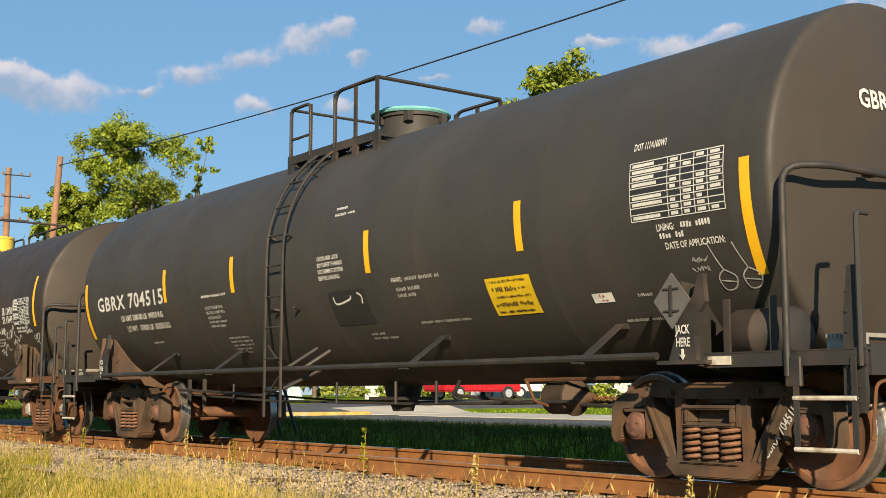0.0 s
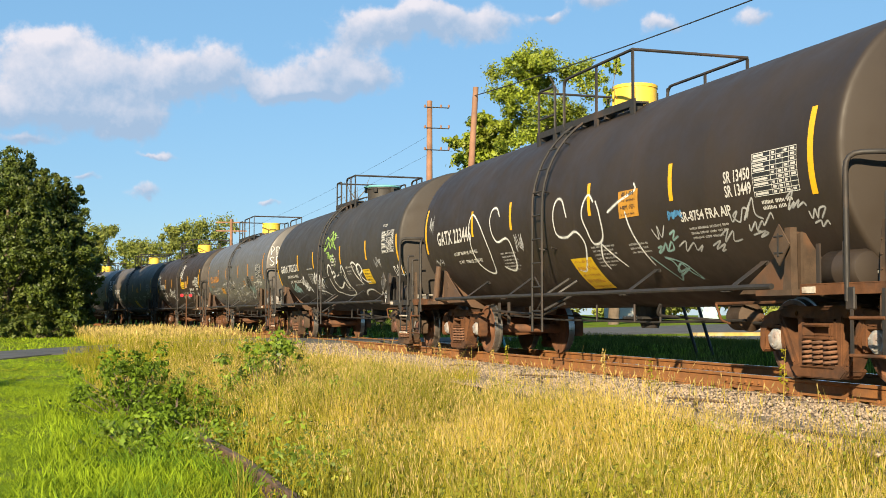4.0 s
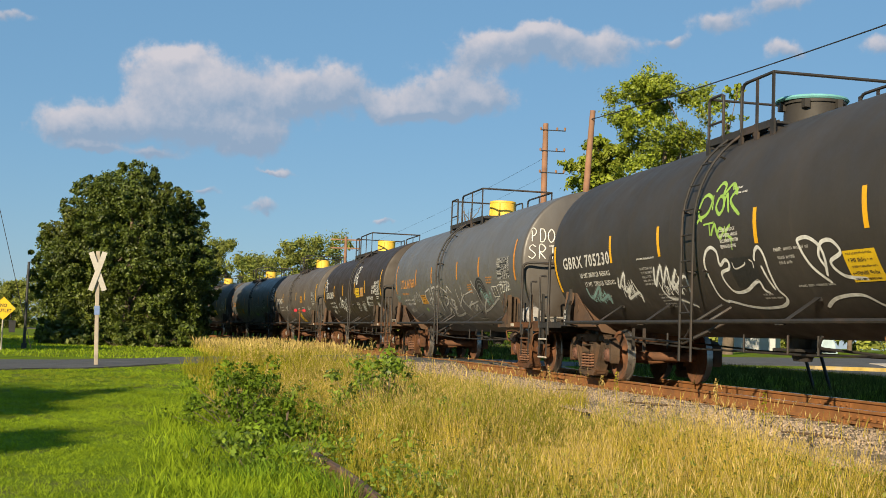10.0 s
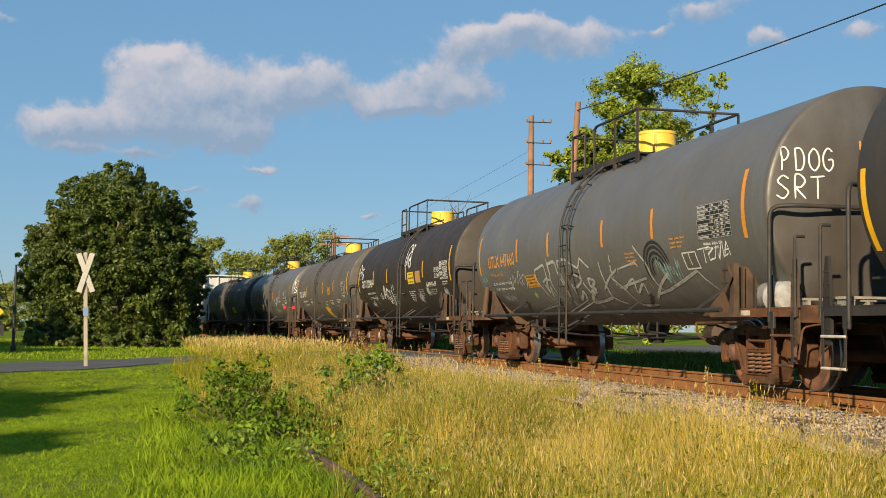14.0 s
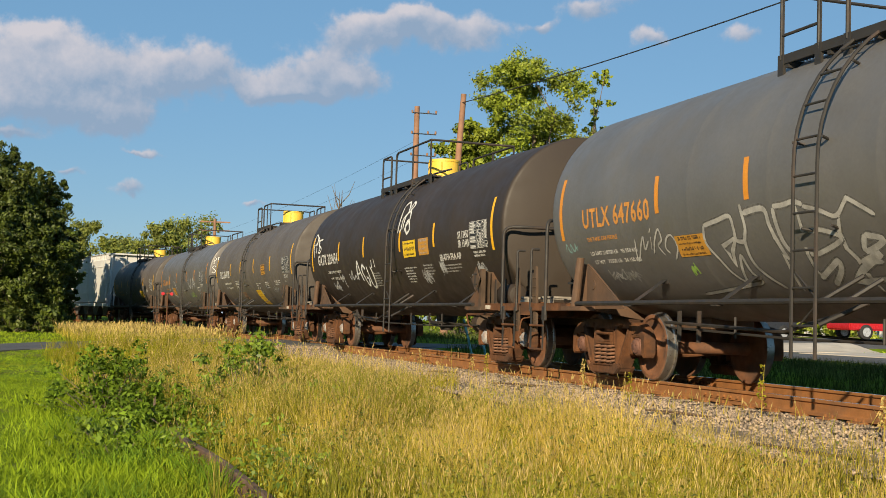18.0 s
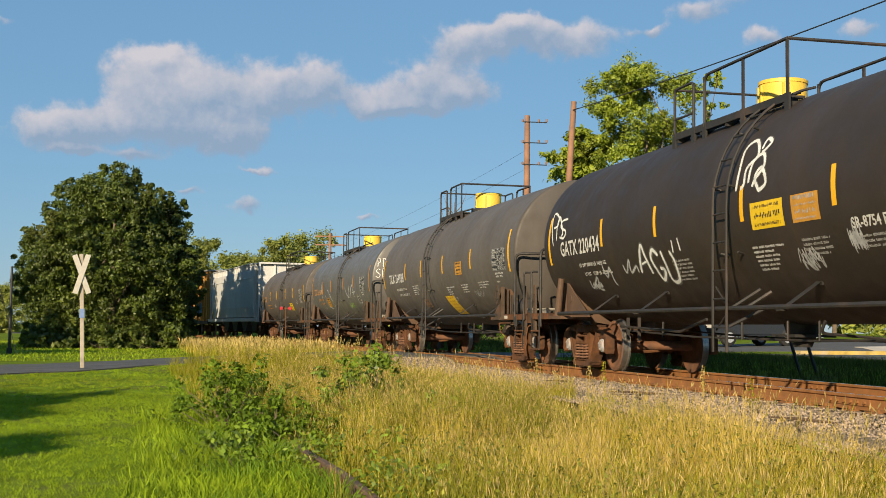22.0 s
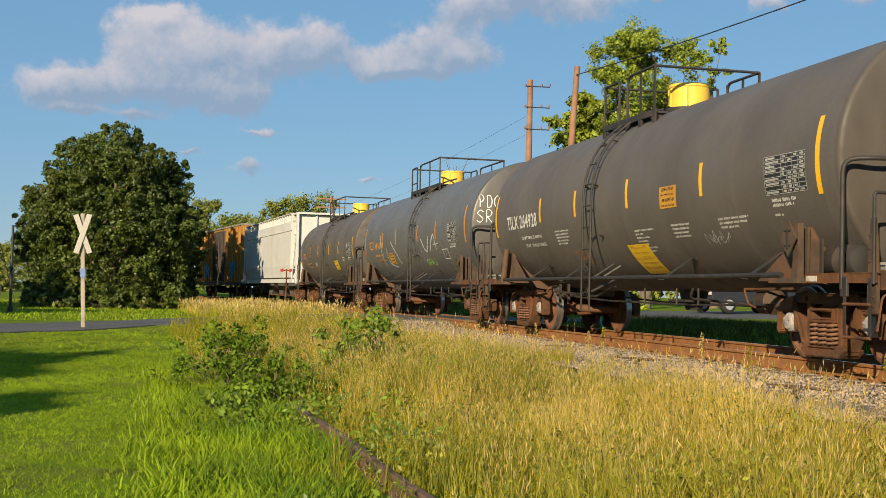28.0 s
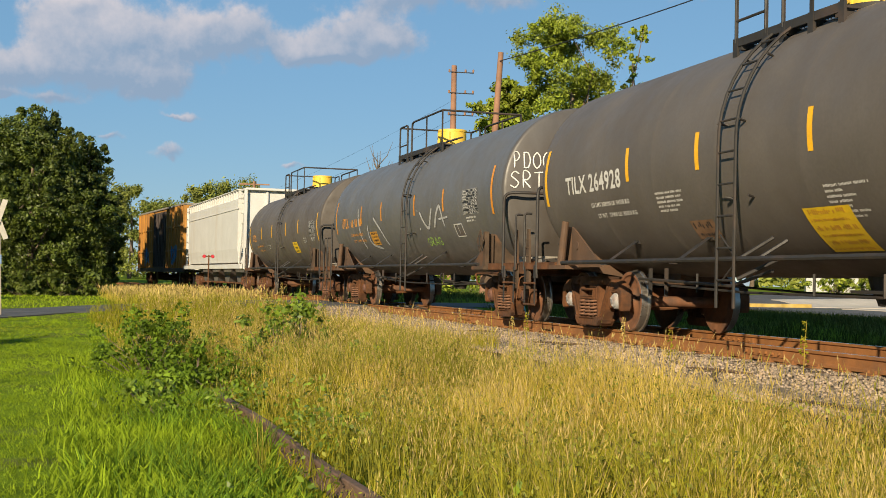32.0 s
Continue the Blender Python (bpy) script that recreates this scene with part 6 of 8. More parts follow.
def marks_fifth(tank):
    general_marks(tank, "GATX 220434", -6.0, sr=True)
    sheet(tank, "emergency_decal", SIGN_YELLOW, 1.50, 2.32, 2.02, 2.36, 0.0, "yellow emergency telephone decal", 3, 71)
    sheet(tank, "amber_decal", SIGN_AMBER, 2.52, 3.14, 2.03, 2.36, 0.0, "amber notice decal", 4, 72, LETTER_DIM)
    small_print(tank, 1.35, 1.82, (0.8, 0.5, 0.6, 0.55, 0.5, 0.4), LETTER, seed=73)
    small_print(tank, 2.6, 1.84, (0.6, 0.55, 0.6, 0.5), seed=74)
    small_print(tank, -1.2, 1.78, (0.6, 0.65, 0.6, 0.6, 0.5, 0.55), seed=75)
    crest = [[(1.11, 2.56), (1.11, 2.86), (1.07, 3.14), (1.3, 3.21), (1.52, 2.99), (1.31, 2.84), (1.31, 2.64), (1.23, 2.57)], [(1.43, 2.63), (1.45, 2.9), (1.66, 2.99), (1.78, 2.82), (1.6, 2.66), (1.55, 2.57)],
             [(1.71, 2.5), (1.9, 2.59), (1.73, 2.8), (1.59, 2.69), (1.73, 2.51)], [(1.57, 3.06), (1.6, 3.19), (1.76, 3.13), (1.67, 3.04), (1.59, 3.01)]]
    lines(tank, SPRAY_WHITE, crest, 0.052, 0.0, "white sprayed tag", 1.6)
    pas = [[(-6.44, 2.32), (-6.65, 2.92), (-6.31, 2.86), (-6.25, 2.7), (-6.47, 2.66)], [(-6.25, 2.41), (-6.27, 2.86), (-5.93, 2.58), (-5.97, 2.47)], [(-5.72, 2.78), (-6.02, 2.76), (-6.05, 2.65), (-5.74, 2.54), (-5.86, 2.43), (-6.08, 2.46)]]
    lines(tank, SPRAY_WHITE, pas, 0.040, 0.05, "white sprayed tag", 1.6)
    big = [[(-2.48, 1.65), (-2.21, 2.06), (-2.12, 1.88), (-2.08, 1.73), (-2.07, 1.62)], [(-2.34, 1.78), (-2.06, 1.82)], [(-1.63, 1.88), (-1.79, 1.97), (-1.92, 1.85), (-1.86, 1.67), (-1.79, 1.51), (-1.58, 1.65), (-1.72, 1.69)],
           [(-1.5, 1.94), (-1.46, 1.73), (-1.49, 1.49), (-1.25, 1.5), (-1.11, 1.75), (-1.19, 1.92)], [(-1.02, 2.07), (-1.05, 1.89)], [(-0.81, 2.09), (-0.79, 1.9)]]
    lines(tank, SPRAY_WHITE, big, 0.060, 0.0, "white sprayed letters that run", 2.0)
    lines(tank, SPRAY_GREY, [[(-3.13, 1.81), (-3.08, 1.68), (-2.82, 1.87), (-2.89, 1.67), (-2.6, 1.76), (-2.59, 1.66)], [(-4.95, 1.62), (-4.95, 1.48), (-4.51, 1.66), (-4.66, 1.47), (-4.5, 1.44)], [(-4.06, 1.86), (-4.02, 1.64), (-3.77, 1.79), (-3.8, 1.55), (-3.75, 1.5)]], 0.035, 0.0, "faint sprayed scrawl", 2.0)
    for k, (u, z, w, h) in enumerate(((-4.9, 1.45, 0.45, 0.2), (2.4, 1.45, 0.5, 0.35), (4.9, 1.3, 0.7, 0.4), (5.5, 1.55, 0.4, 0.3), (3.6, 1.6, 0.25, 0.4))):
        spray(tank, SPRAY_GREY, lambda bm: (scribble(bm, u, z, w, h, 77 + k, 0.03, 13), scribble(bm, u + 0.05, z, w, h * 0.8, 87 + k, 0.024, 11)), "faint sprayed scrawl")


def marks_sixth(tank):
    general_marks(tank, "TILX 264928", -5.95, (5.32, 6.30))
    sheet(tank, "amber_decal", SIGN_AMBER, 2.06, 2.66, 2.06, 2.38, 0.04, "amber notice decal", 4, 101)
    sheet(tank, "yellow_decal", SIGN_YELLOW, 0.3, 1.15, 1.12, 1.58, 0.0, "large yellow notice decal", 6, 102, SIGN_AMBER)
    sheet(tank, "faded_decal", FADED, -2.3, -1.7, 1.32, 1.55, 0.0, "faded brown notice decal", 2, 103)
    small_print(tank, -2.95, 1.95, (0.75, 0.7, 0.72, 0.6, 0.5), LETTER, seed=104)
    small_print(tank, 0.85, 1.80, (0.75, 0.3, 0.5, 0.4, 0.35, 0.6, 0.5), LETTER, seed=105)
    small_print(tank, 2.3, 1.82, (0.6, 0.55, 0.5, 0.55), LETTER, seed=106)
    small_print(tank, 3.85, 1.83, (0.85, 0.8, 0.5), LETTER, seed=107)
    small_print(tank, 5.4, 1.80, (0.2,), LETTER, seed=108)
    spray(tank, SPRAY_GREY, lambda bm: scribble(bm, 3.3, 1.45, 0.7, 0.3, 109, 0.018, 11), "faint scratched tag")


def marks_seventh(tank):
    general_marks(tank, "UTLX", -5.95, (4.70, 5.60), LETTER_AMBER)
    small_print(tank, -4.9, 2.30, (1.1,), LETTER_AMBER, tall=0.22, seed=120)
    washed = [[(-4.55, 2.24), (-4.29, 1.71)], [(-4.01, 2.56), (-3.99, 1.75), (-3.91, 1.51)], [(-3.11, 2.1), (-3.16, 1.64), (-2.35, 1.49)], [(-2.41, 2.26), (-1.87, 1.92), (-1.57, 1.56)],
              [(1.53, 2.27), (1.51, 1.83)], [(1.68, 2.22), (2.15, 1.85), (2.61, 2.26)], [(2.59, 1.84), (3.14, 2.28), (3.32, 1.85)], [(3.01, 2.01), (3.64, 2.03)]]
    lines(tank, SPRAY_GREY, washed, 0.075, 0.0, "pale washed-out graffiti", 1.9)
    spray(tank, SPRAY_GREEN, lambda bm: tag_word(bm, "GRAG", 1.7, 1.48, 0.24, 0.18, 0.03), "pale green sprayed tag")
    spray(tank, SPRAY_WHITE, lambda bm: (tag_word(bm, "PDOG", -1.38, 2.78, 0.165, 0.29, 0.022, surface=on_head), tag_word(bm, "SRT", -1.44, 2.42, 0.20, 0.29, 0.022, surface=on_head)), "white sprayed tag on the tank's end")
    sheet(tank, "amber_decal", SIGN_AMBER, -3.0, -2.3, 1.58, 1.92, 0.0, "amber emergency decal", 4, 121)
    bm = bmesh.new()
    patch(bm, 3.93, 4.44, round_v(1.61), round_v(1.87), 0.004)
    p = part("stencil_box", bm, FRAME_GREY, tank, "dark square outlined in white")
    bm = bmesh.new()
    for a, b, c, d in ((3.93, 4.44, 1.61, 1.63), (3.93, 4.44, 1.85, 1.87), (3.93, 3.96, 1.61, 1.87), (4.41, 4.44, 1.61, 1.87), (4.14, 4.16, 1.68, 1.87)):
        patch(bm, a, b, round_v(c), round_v(d), 0.008)
    part("outline", bm, LETTER, p)


def marks_eighth(tank):
    general_marks(tank, "UTLX", -5.9, (5.3, 6.2), LETTER_AMBER)
    sheet(tank, "yellow_decal", SIGN_YELLOW, 2.2, 3.0, 1.55, 1.90, 0.0, "yellow emergency decal", 3, 131)
    small_print(tank, -2.7, 1.9, (0.5, 0.5, 0.4), LETTER, seed=132)
    small_print(tank, 4.2, 2.0, (0.5, 0.5, 0.4), LETTER, seed=133)


STRIPES_A = (-6.85, -3.78, -1.67, 1.55, 4.12, 6.78)
STRIPES_B = (-6.80, -3.93, -1.98, 1.16, 3.58, 6.54)
STRIPES_C = (-6.66, -3.70, -1.65, 1.27, 3.42, 6.40)
STRIPES_D = (-6.80, -3.70, -1.68, 0.78, 3.50, 6.57)
STRIPES_E = (-6.65, -3.85, -1.57, 1.26, 3.47, 6.52)
LID_RAIL, DOME_RAIL = (-1.2, -0.1, 0.85), (-2.16, -1.08, 1.39)
tank_car(0, "black tank car with white lettering and a teal manway lid", TANK_BLACK, FRAME_BLACK, "lid", False, "rust", 2.52, STRIPES_A, YELLOW, marks_first, LID_RAIL, 0.25, -0.32)
tank_car(1, "brown-black tank car sprayed with white loops, yellow dome on top", TANK_BROWN, FRAME_BLACK, "yellow", True, "grey", 2.87, STRIPES_B, YELLOW, marks_second, DOME_RAIL, -0.4, -0.54)
tank_car(2, "black tank car with lime green and white graffiti", TANK_BLACK, FRAME_BLACK, "lid", False, "rust", 2.52, STRIPES_A, YELLOW, marks_third, LID_RAIL, 0.25, -0.32)
tank_car(3, "grey tank car with amber lettering and angular grey graffiti", TANK_GREY, FRAME_BLACK, "yellow", True, "rust", 2.87, STRIPES_C, ORANGE, marks_fourth, (-1.9, -0.7, 1.4), 0.05, -0.40)
tank_car(4, "brown-black tank car with yellow decals and white tags", TANK_BROWN, FRAME_BLACK, "yellow", True, "grey", 2.87, STRIPES_E, YELLOW, marks_fifth, DOME_RAIL, -0.45, 0.85)
tank_car(5, "clean grey-brown tank car with white lettering and a yellow decal", TANK_TAUPE, FRAME_BLACK, "yellow", True, "grey", 2.87, STRIPES_D, YELLOW, marks_sixth, (-1.80, -0.72, 0.45), -0.25, -0.75)
tank_car(6, "weathered grey tank car with pale streaked graffiti", TANK_GREY, FRAME_BLACK, "yellow", True, "rust", 2.87, STRIPES_C, ORANGE, marks_seventh, DOME_RAIL, -0.8, 0.85)
tank_car(7, "dark grey tank car with a small yellow decal", TANK_TAUPE, FRAME_BLACK, "yellow", True, "rust", 2.72, STRIPES_E, YELLOW, marks_eighth, DOME_RAIL, 0.0, 0.3)


def hopper_car(behind, half):
    """White covered hopper, 18 m long, seen behind the tanks."""
    car = thing("hopper_car", "white covered hopper car with ribbed roof edge", "hopper car", group="cars of the freight train")
    CARS.append((car, behind, half - 2.1))
    bm = bmesh.new()
    prof = [(-0.75, 1.02), (-1.52, 1.30), (-1.60, 1.9), (-1.60, 4.08), (-1.30, 4.20), (-0.9, 4.28), (0.9, 4.28), (1.30, 4.20), (1.60, 4.08), (1.60, 1.9), (1.52, 1.30), (0.75, 1.02)]
    n = 24
    prev = None
    for i in range(n + 1):
        x = -half + 1.55 + (2 * half - 3.1) * i / n
        bow = 1.0
        cur = [bm.verts.new((x, y * bow, z)) for y, z in prof]
        if prev:
            for k in range(len(prof)):
                bm.faces.new((prev[k], prev[(k + 1) % len(prof)], cur[(k + 1) % len(prof)], cur[k]))
        else:
            bm.faces.new(cur[::-1])
        prev = cur
    bm.faces.new(prev)
    body = part("body", bm, HOPPER_WHITE, car)
    for k in (-1, 1):
        bm = bmesh.new()           # sloped end sheet and the open frame before it
        prism(bm, [(k * (half - 1.55), 4.3), (k * (half - 1.55), 1.4), (k * (half - 2.4), 1.4)][::k], -1.35, 1.35)
        part("slope_sheet", bm, HOPPER_WHITE, car)
        for y in (-1.5, 1.5):
            bm = bmesh.new()
            box(bm, k * (half - 0.35) - 0.06, k * (half - 0.35) + 0.06, y - 0.06, y + 0.06, 1.0, 4.45)
            part("corner_post", bm, HOPPER_WHITE, car)
            for z in np.arange(1.3, 4.4, 0.42):
                bm = bmesh.new()
                tube(bm, [(k * (half - 0.85), y * 1.05, z), (k * (half - 0.36), y * 1.05, z)], 0.014, 6)
                part("rung", bm, HOPPER_WHITE, car)
            bm = bmesh.new()
            tube(bm, [(k * (half - 0.4), y, 4.3), (k * (half - 1.6), y, 1.25)], 0.05, 6)
            part("brace", bm, HOPPER_WHITE, car)
        bm = bbox(min(k * (half - 1.6), k * (half - 0.25)), max(k * (half - 1.6), k * (half - 0.25)), -1.5, 1.5, 0.98, 1.16)
        part("end_sill", bm, HOPPER_WHITE, car)
        bm = bbox(min(k * (half - 1.6), k * (half - 0.25)), max(k * (half - 1.6), k * (half - 0.25)), -1.5, 1.5, 4.40, 4.50)
        part("roof_end", bm, HOPPER_WHITE, car)
        bm = bbox(min(k * (half - 0.55), k * (half - 0.50)), max(k * (half - 0.55), k * (half - 0.50)), -1.38, 1.38, 1.16, 4.40)
        part("end_panel", bm, HOPPER_WHITE, car)
        for y in (-0.55, 0.55):
            bm = bbox(min(k * (half - 0.50), k * (half - 0.40)), max(k * (half - 0.50), k * (half - 0.40)), y - 0.05, y + 0.05, 1.16, 4.40)
            part("end_post", bm, HOPPER_WHITE, car)
        bm = bbox(min(k * (half - 0.3), k * (half + 0.3)), max(k * (half - 0.3), k * (half + 0.3)), -0.16, 0.16, 0.70, 0.98)
        part("coupler", bm, RUSTY, car)
        truck(car, k * (half - 2.1), "rust")
    for y in (-1.64, 1.64):
        bm = bbox(-half + 0.3, half - 0.3, y - 0.06, y + 0.06, 1.02, 1.22)
        part("side_sill", bm, HOPPER_WHITE, car)
        for i in range(24):            # running board brackets along the roof
            x = -half + 1.6 + i * (2 * half - 3.2) / 23
            bm = bmesh.new()
            box(bm, x - 0.05, x + 0.05, min(y * 0.80, y * 0.97), max(y * 0.80, y * 0.97), 4.06, 4.46)
            part("roof_bracket", bm, HOPPER_WHITE, car)
        bm = bbox(-half + 1.5, half - 1.5, min(y * 0.70, y * 0.99), max(y * 0.70, y * 0.99), 4.46, 4.51)
        part("running_board", bm, HOPPER_WHITE, car)
        bm = bbox(-half + 1.5, half - 1.5, min(y * 0.97, y * 0.995), max(y * 0.97, y * 0.995), 3.62, 3.68)
        part("side_seam", bm, HOPPER_WHITE, car)
    for x in (-5.0, -1.7, 1.7, 5.0):     # discharge chutes
        bm = bmesh.new()
        prism(bm, [(x - 1.4, 1.2), (x + 1.4, 1.2), (x + 0.45, 0.42), (x - 0.45, 0.42)], -1.0, 1.0)
        part("chute", bm, FRAME_GREY, car)
        bm = bbox(x - 0.5, x + 0.5, -1.05, 1.05, 0.34, 0.42)
        part("gate", bm, RUSTY, car)
    return car


def box_car(behind, half):
    car = thing("box_car", "ochre-yellow ribbed boxcar with a dark sliding door", "boxcar", group="cars of the freight train")
    CARS.append((car, behind, half - 2.2))
    bm = bbox(-half + 0.3, half - 0.3, -1.45, 1.45, 1.05, 4.75, 0.03)
    part("body", bm, BOX_YELLOW, car)
    bm = bmesh.new()
    prism(bm, [(-half + 0.25, 4.74), (half - 0.25, 4.74), (half - 0.25, 4.84), (-half + 0.25, 4.84)], -1.53, 1.53)
    part("roof", bm, STEEL_WORN, car)
    for y in (-1, 1):
        xs = [x for x in np.linspace(-half + 0.4, half - 0.4, 19) if abs(x) > 2.2]
        for x in xs:
            bm = bmesh.new()
            box(bm, x - 0.07, x + 0.07, min(y * 1.44, y * 1.56), max(y * 1.44, y * 1.56), 1.1, 4.72)
            part("rib", bm, BOX_YELLOW, car)
        for k in (-1, 1):
            bm = bbox(min(0.02 * k, 2.0 * k), max(0.02 * k, 2.0 * k), min(y * 1.45, y * 1.54), max(y * 1.45, y * 1.54), 1.12, 4.6)
            d = part("door", bm, BOX_BROWN, car, "dark brown plug door")
            for x in (0.35, 0.8, 1.3, 1.7):
                bm = bmesh.new()
                tube(bm, [(k * x, y * 1.57, 1.2), (k * x, y * 1.57, 4.5)], 0.03, 6)
                part("lock_bar", bm, BOX_BROWN, d)
        bm = bbox(-half + 0.3, half - 0.3, min(y * 1.44, y * 1.55), max(y * 1.44, y * 1.55), 0.86, 1.10)
        part("side_sill", bm, BOX_BROWN, car)
        for z in (2.1, 3.5):
            for k in (-1, 1):
                bm = bbox(min(2.3 * k, (half - 0.35) * k), max(2.3 * k, (half - 0.35) * k), min(y * 1.445, y * 1.53), max(y * 1.445, y * 1.53), z, z + 0.09)
                part("side_band", bm, BOX_YELLOW, car)
        for i, (x, w) in enumerate(((-5.2, 1.6), (4.2, 1.9))):
            bm = bmesh.new()
            rnd = random.Random(300 + i)
            for q in range(26):
                u = x + rnd.uniform(0, w)
                z = rnd.uniform(1.2, 2.1)
                box(bm, u, u + rnd.uniform(0.1, 0.3), min(y * 1.565, y * 1.575), max(y * 1.565, y * 1.575), z, z + rnd.uniform(0.15, 0.5))
            part("graffiti", bm, SPRAY_BLUE, car, "blue sprayed tag")
    for k in (-1, 1):
        bm = bbox(min(k * (half - 0.3), k * (half + 0.3)), max(k * (half - 0.3), k * (half + 0.3)), -0.16, 0.16, 0.70, 0.98)
        part("coupler", bm, RUSTY, car)
        truck(car, k * (half - 2.2), "rust")


hopper_car(7 * PITCH + SLACK[7] + 7.95 + 9.45, 9.15)
box_car(7 * PITCH + SLACK[7] + 7.95 + 18.9 + 8.6, 8.3)

# ---- crossing, poles, wires ----


def crossbuck():
    x, y = bearing(40.42, 32.4)
    z = ground_at(x, y)
    t = thing("crossbuck", "weathered white wooden crossbuck on a leaning grey post", "railroad sign", pose(x, y, z - 0.05, 0, -2.0, 40) )
    bm = bmesh.new()
    box(bm, -0.052, 0.052, -0.052, 0.052, -0.3, 2.98)
    bmesh.ops.bevel(bm, geom=bm.edges[:], offset=0.012, segments=1, affect="EDGES")
    part("post", bm, POLE_GREY, t)
    for a in (19, -19):
        bm = bmesh.new()
        box(bm, -0.065, 0.065, -0.012, 0.012, -0.52, 0.52)
        for v in bm.verts:         # pointed ends
            pass
        part("blade", bm, SIGN_WHITE, t, at=pose(0, -0.10 - (0.013 if a > 0 else -0.013), 2.46, 0, a, 0))
    bm = bbox(-0.065, 0.065, -0.065, 0.065, 1.35, 1.58, 0.004)
    part("band", bm, LAMP_GREEN, t, "faded blue band")


def marker():
    x, y = bearing(31.35, 41)
    z = ground_at(x, y)
    t = thing("crossing_marker", "small red twin-lens marker on a thin post", "signal", pose(x, y, z, 0, 0, 31))
    bm = bmesh.new()
    tube(bm, [(0, 0, -0.1), (0, 0, 1.75)], 0.022, 8)
    part("post", bm, RUSTY, t)
    bm = bmesh.new()
    tube(bm, [(-0.16, 0, 1.70), (0.16, 0, 1.70)], 0.02, 6)
    part("arm", bm, RUSTY, t)
    for k in (-0.15, 0.13):
        bm = bmesh.new()
        turned(bm, [(-0.05, 0.0), (-0.05, 0.055), (0.03, 0.06), (0.05, 0.05), (0.05, 0.0)], 16, "y", (k, -0.03, 1.70))
        part("lens", bm, LAMP_RED, t, smooth=True)


def utility_pole(az, dist, top, lean, arms, label):
    x, y = bearing(az, dist)
    z = ground_at(x, y)
    h = top - z
    t = thing("utility_pole", label, "pole", pose(x, y, z, 0, 0, az))
    bm = bmesh.new()
    tube(bm, [(0, 0, -0.4), (lean * 0.5, 0, h * 0.5), (lean, 0, h)], [0.19, 0.165, 0.13], 12)
    part("shaft", bm, POLE_WOOD, t, smooth=True)
    for zz in arms:
        bm = bmesh.new()
        cx = lean * zz / h
        tube(bm, [(cx - 0.25, -0.14, zz), (cx + 0.95, -0.14, zz - 0.05)], 0.025, 6)
        a = part("arm", bm, WIRE, t, "dark steel standoff arm")
        for q in (-0.22, 0.55, 0.92):
            bm = bmesh.new()
            turned(bm, [(0.0, 0.0), (0.0, 0.03), (0.05, 0.055), (0.09, 0.045), (0.13, 0.05), (0.16, 0.0)], 10, "z", (cx + q, -0.14, zz - 0.03))
            part("insulator", bm, POLE_WOOD, a, smooth=True)
    return Vector((x, y, z)), h


def wire(name, a, b, sag, r=0.018, label="thin black overhead cable"):
    a, b = Vector(a), Vector(b)
    bm = bmesh.new()
    pts = []
    for i in range(33):
        t = i / 32
        p = a.lerp(b, t)
        p.z -= sag * 4 * t * (1 - t)
        pts.append(p)
    tube(bm, pts, r, 5)
    tagged(part(name, bm, WIRE, None), label, "cable")


crossbuck()
marker()
utility_pole(20.1, 58, 11.85, 0.0, (10.6, 9.6, 8.55), "brown wooden utility pole with steel standoff arms")
utility_pole(18.55, 55, 11.95, 0.62, (), "brown wooden utility pole that leans")
WTOP = bearing(18.0, 55)
wire("overhead_cable", (WTOP[0], WTOP[1], 11.55), (14.0, 16.6, 11.25), 0.55, 0.023)
wire("overhead_cable", (bearing(20.1, 58)[0], bearing(20.1, 58)[1], 10.2), (-70, 118, 9.5), 0.7, 0.006)
wire("overhead_cable", (bearing(20.1, 58)[0], bearing(20.1, 58)[1], 9.3), (-70, 118, 8.6), 0.7, 0.006)
wire("overhead_cable", (WTOP[0], WTOP[1], 8.2), (12.0, 18.0, 8.4), 0.5, 0.014)


def far_pole(az, dist, top, arms=True):
    x, y = bearing(az, dist)
    t = thing("utility_pole", "distant wooden pole with cross arms", "pole", pose(x, y, 0.6, 0, 0, az))
    bm = bmesh.new()
    tube(bm, [(0, 0, -0.5), (0, 0, top)], [0.2, 0.14], 8)
    part("shaft", bm, POLE_WOOD, t)
    if arms:
        for zz in (top - 0.4, top - 1.3):
            bm = bmesh.new()
            box(bm, -1.6, 1.6, -0.06, 0.06, zz, zz + 0.14)
            part("cross_arm", bm, POLE_WOOD, t)


far_pole(29.35, 130, 11.0)
x_, y_ = bearing(44.1, 60)


def thin_pole(az, dist, top, label):
    x, y = bearing(az, dist)
    t = thing("light_pole", label, "pole", pose(x, y, ground_at(x, y), 0, 0, az))
    bm = bmesh.new()
    tube(bm, [(0, 0, -0.3), (0, 0, top)], [0.06, 0.045], 8)
    part("shaft", bm, WIRE, t)
    bm = bbox(-0.10, 0.10, -0.10, 0.10, 0.0, 0.25)
    part("base", bm, WIRE, t)


thin_pole(43.55, 50, 3.4, "slim dark post beside the road")
thin_pole(45.05, 46, 6.2, "tall dark pole beside the road")
wire("guy_wire", (*bearing(45.05, 46), 5.9), (*bearing(43.2, 45), 0.45), 0.0, 0.012, "taut dark guy wire")


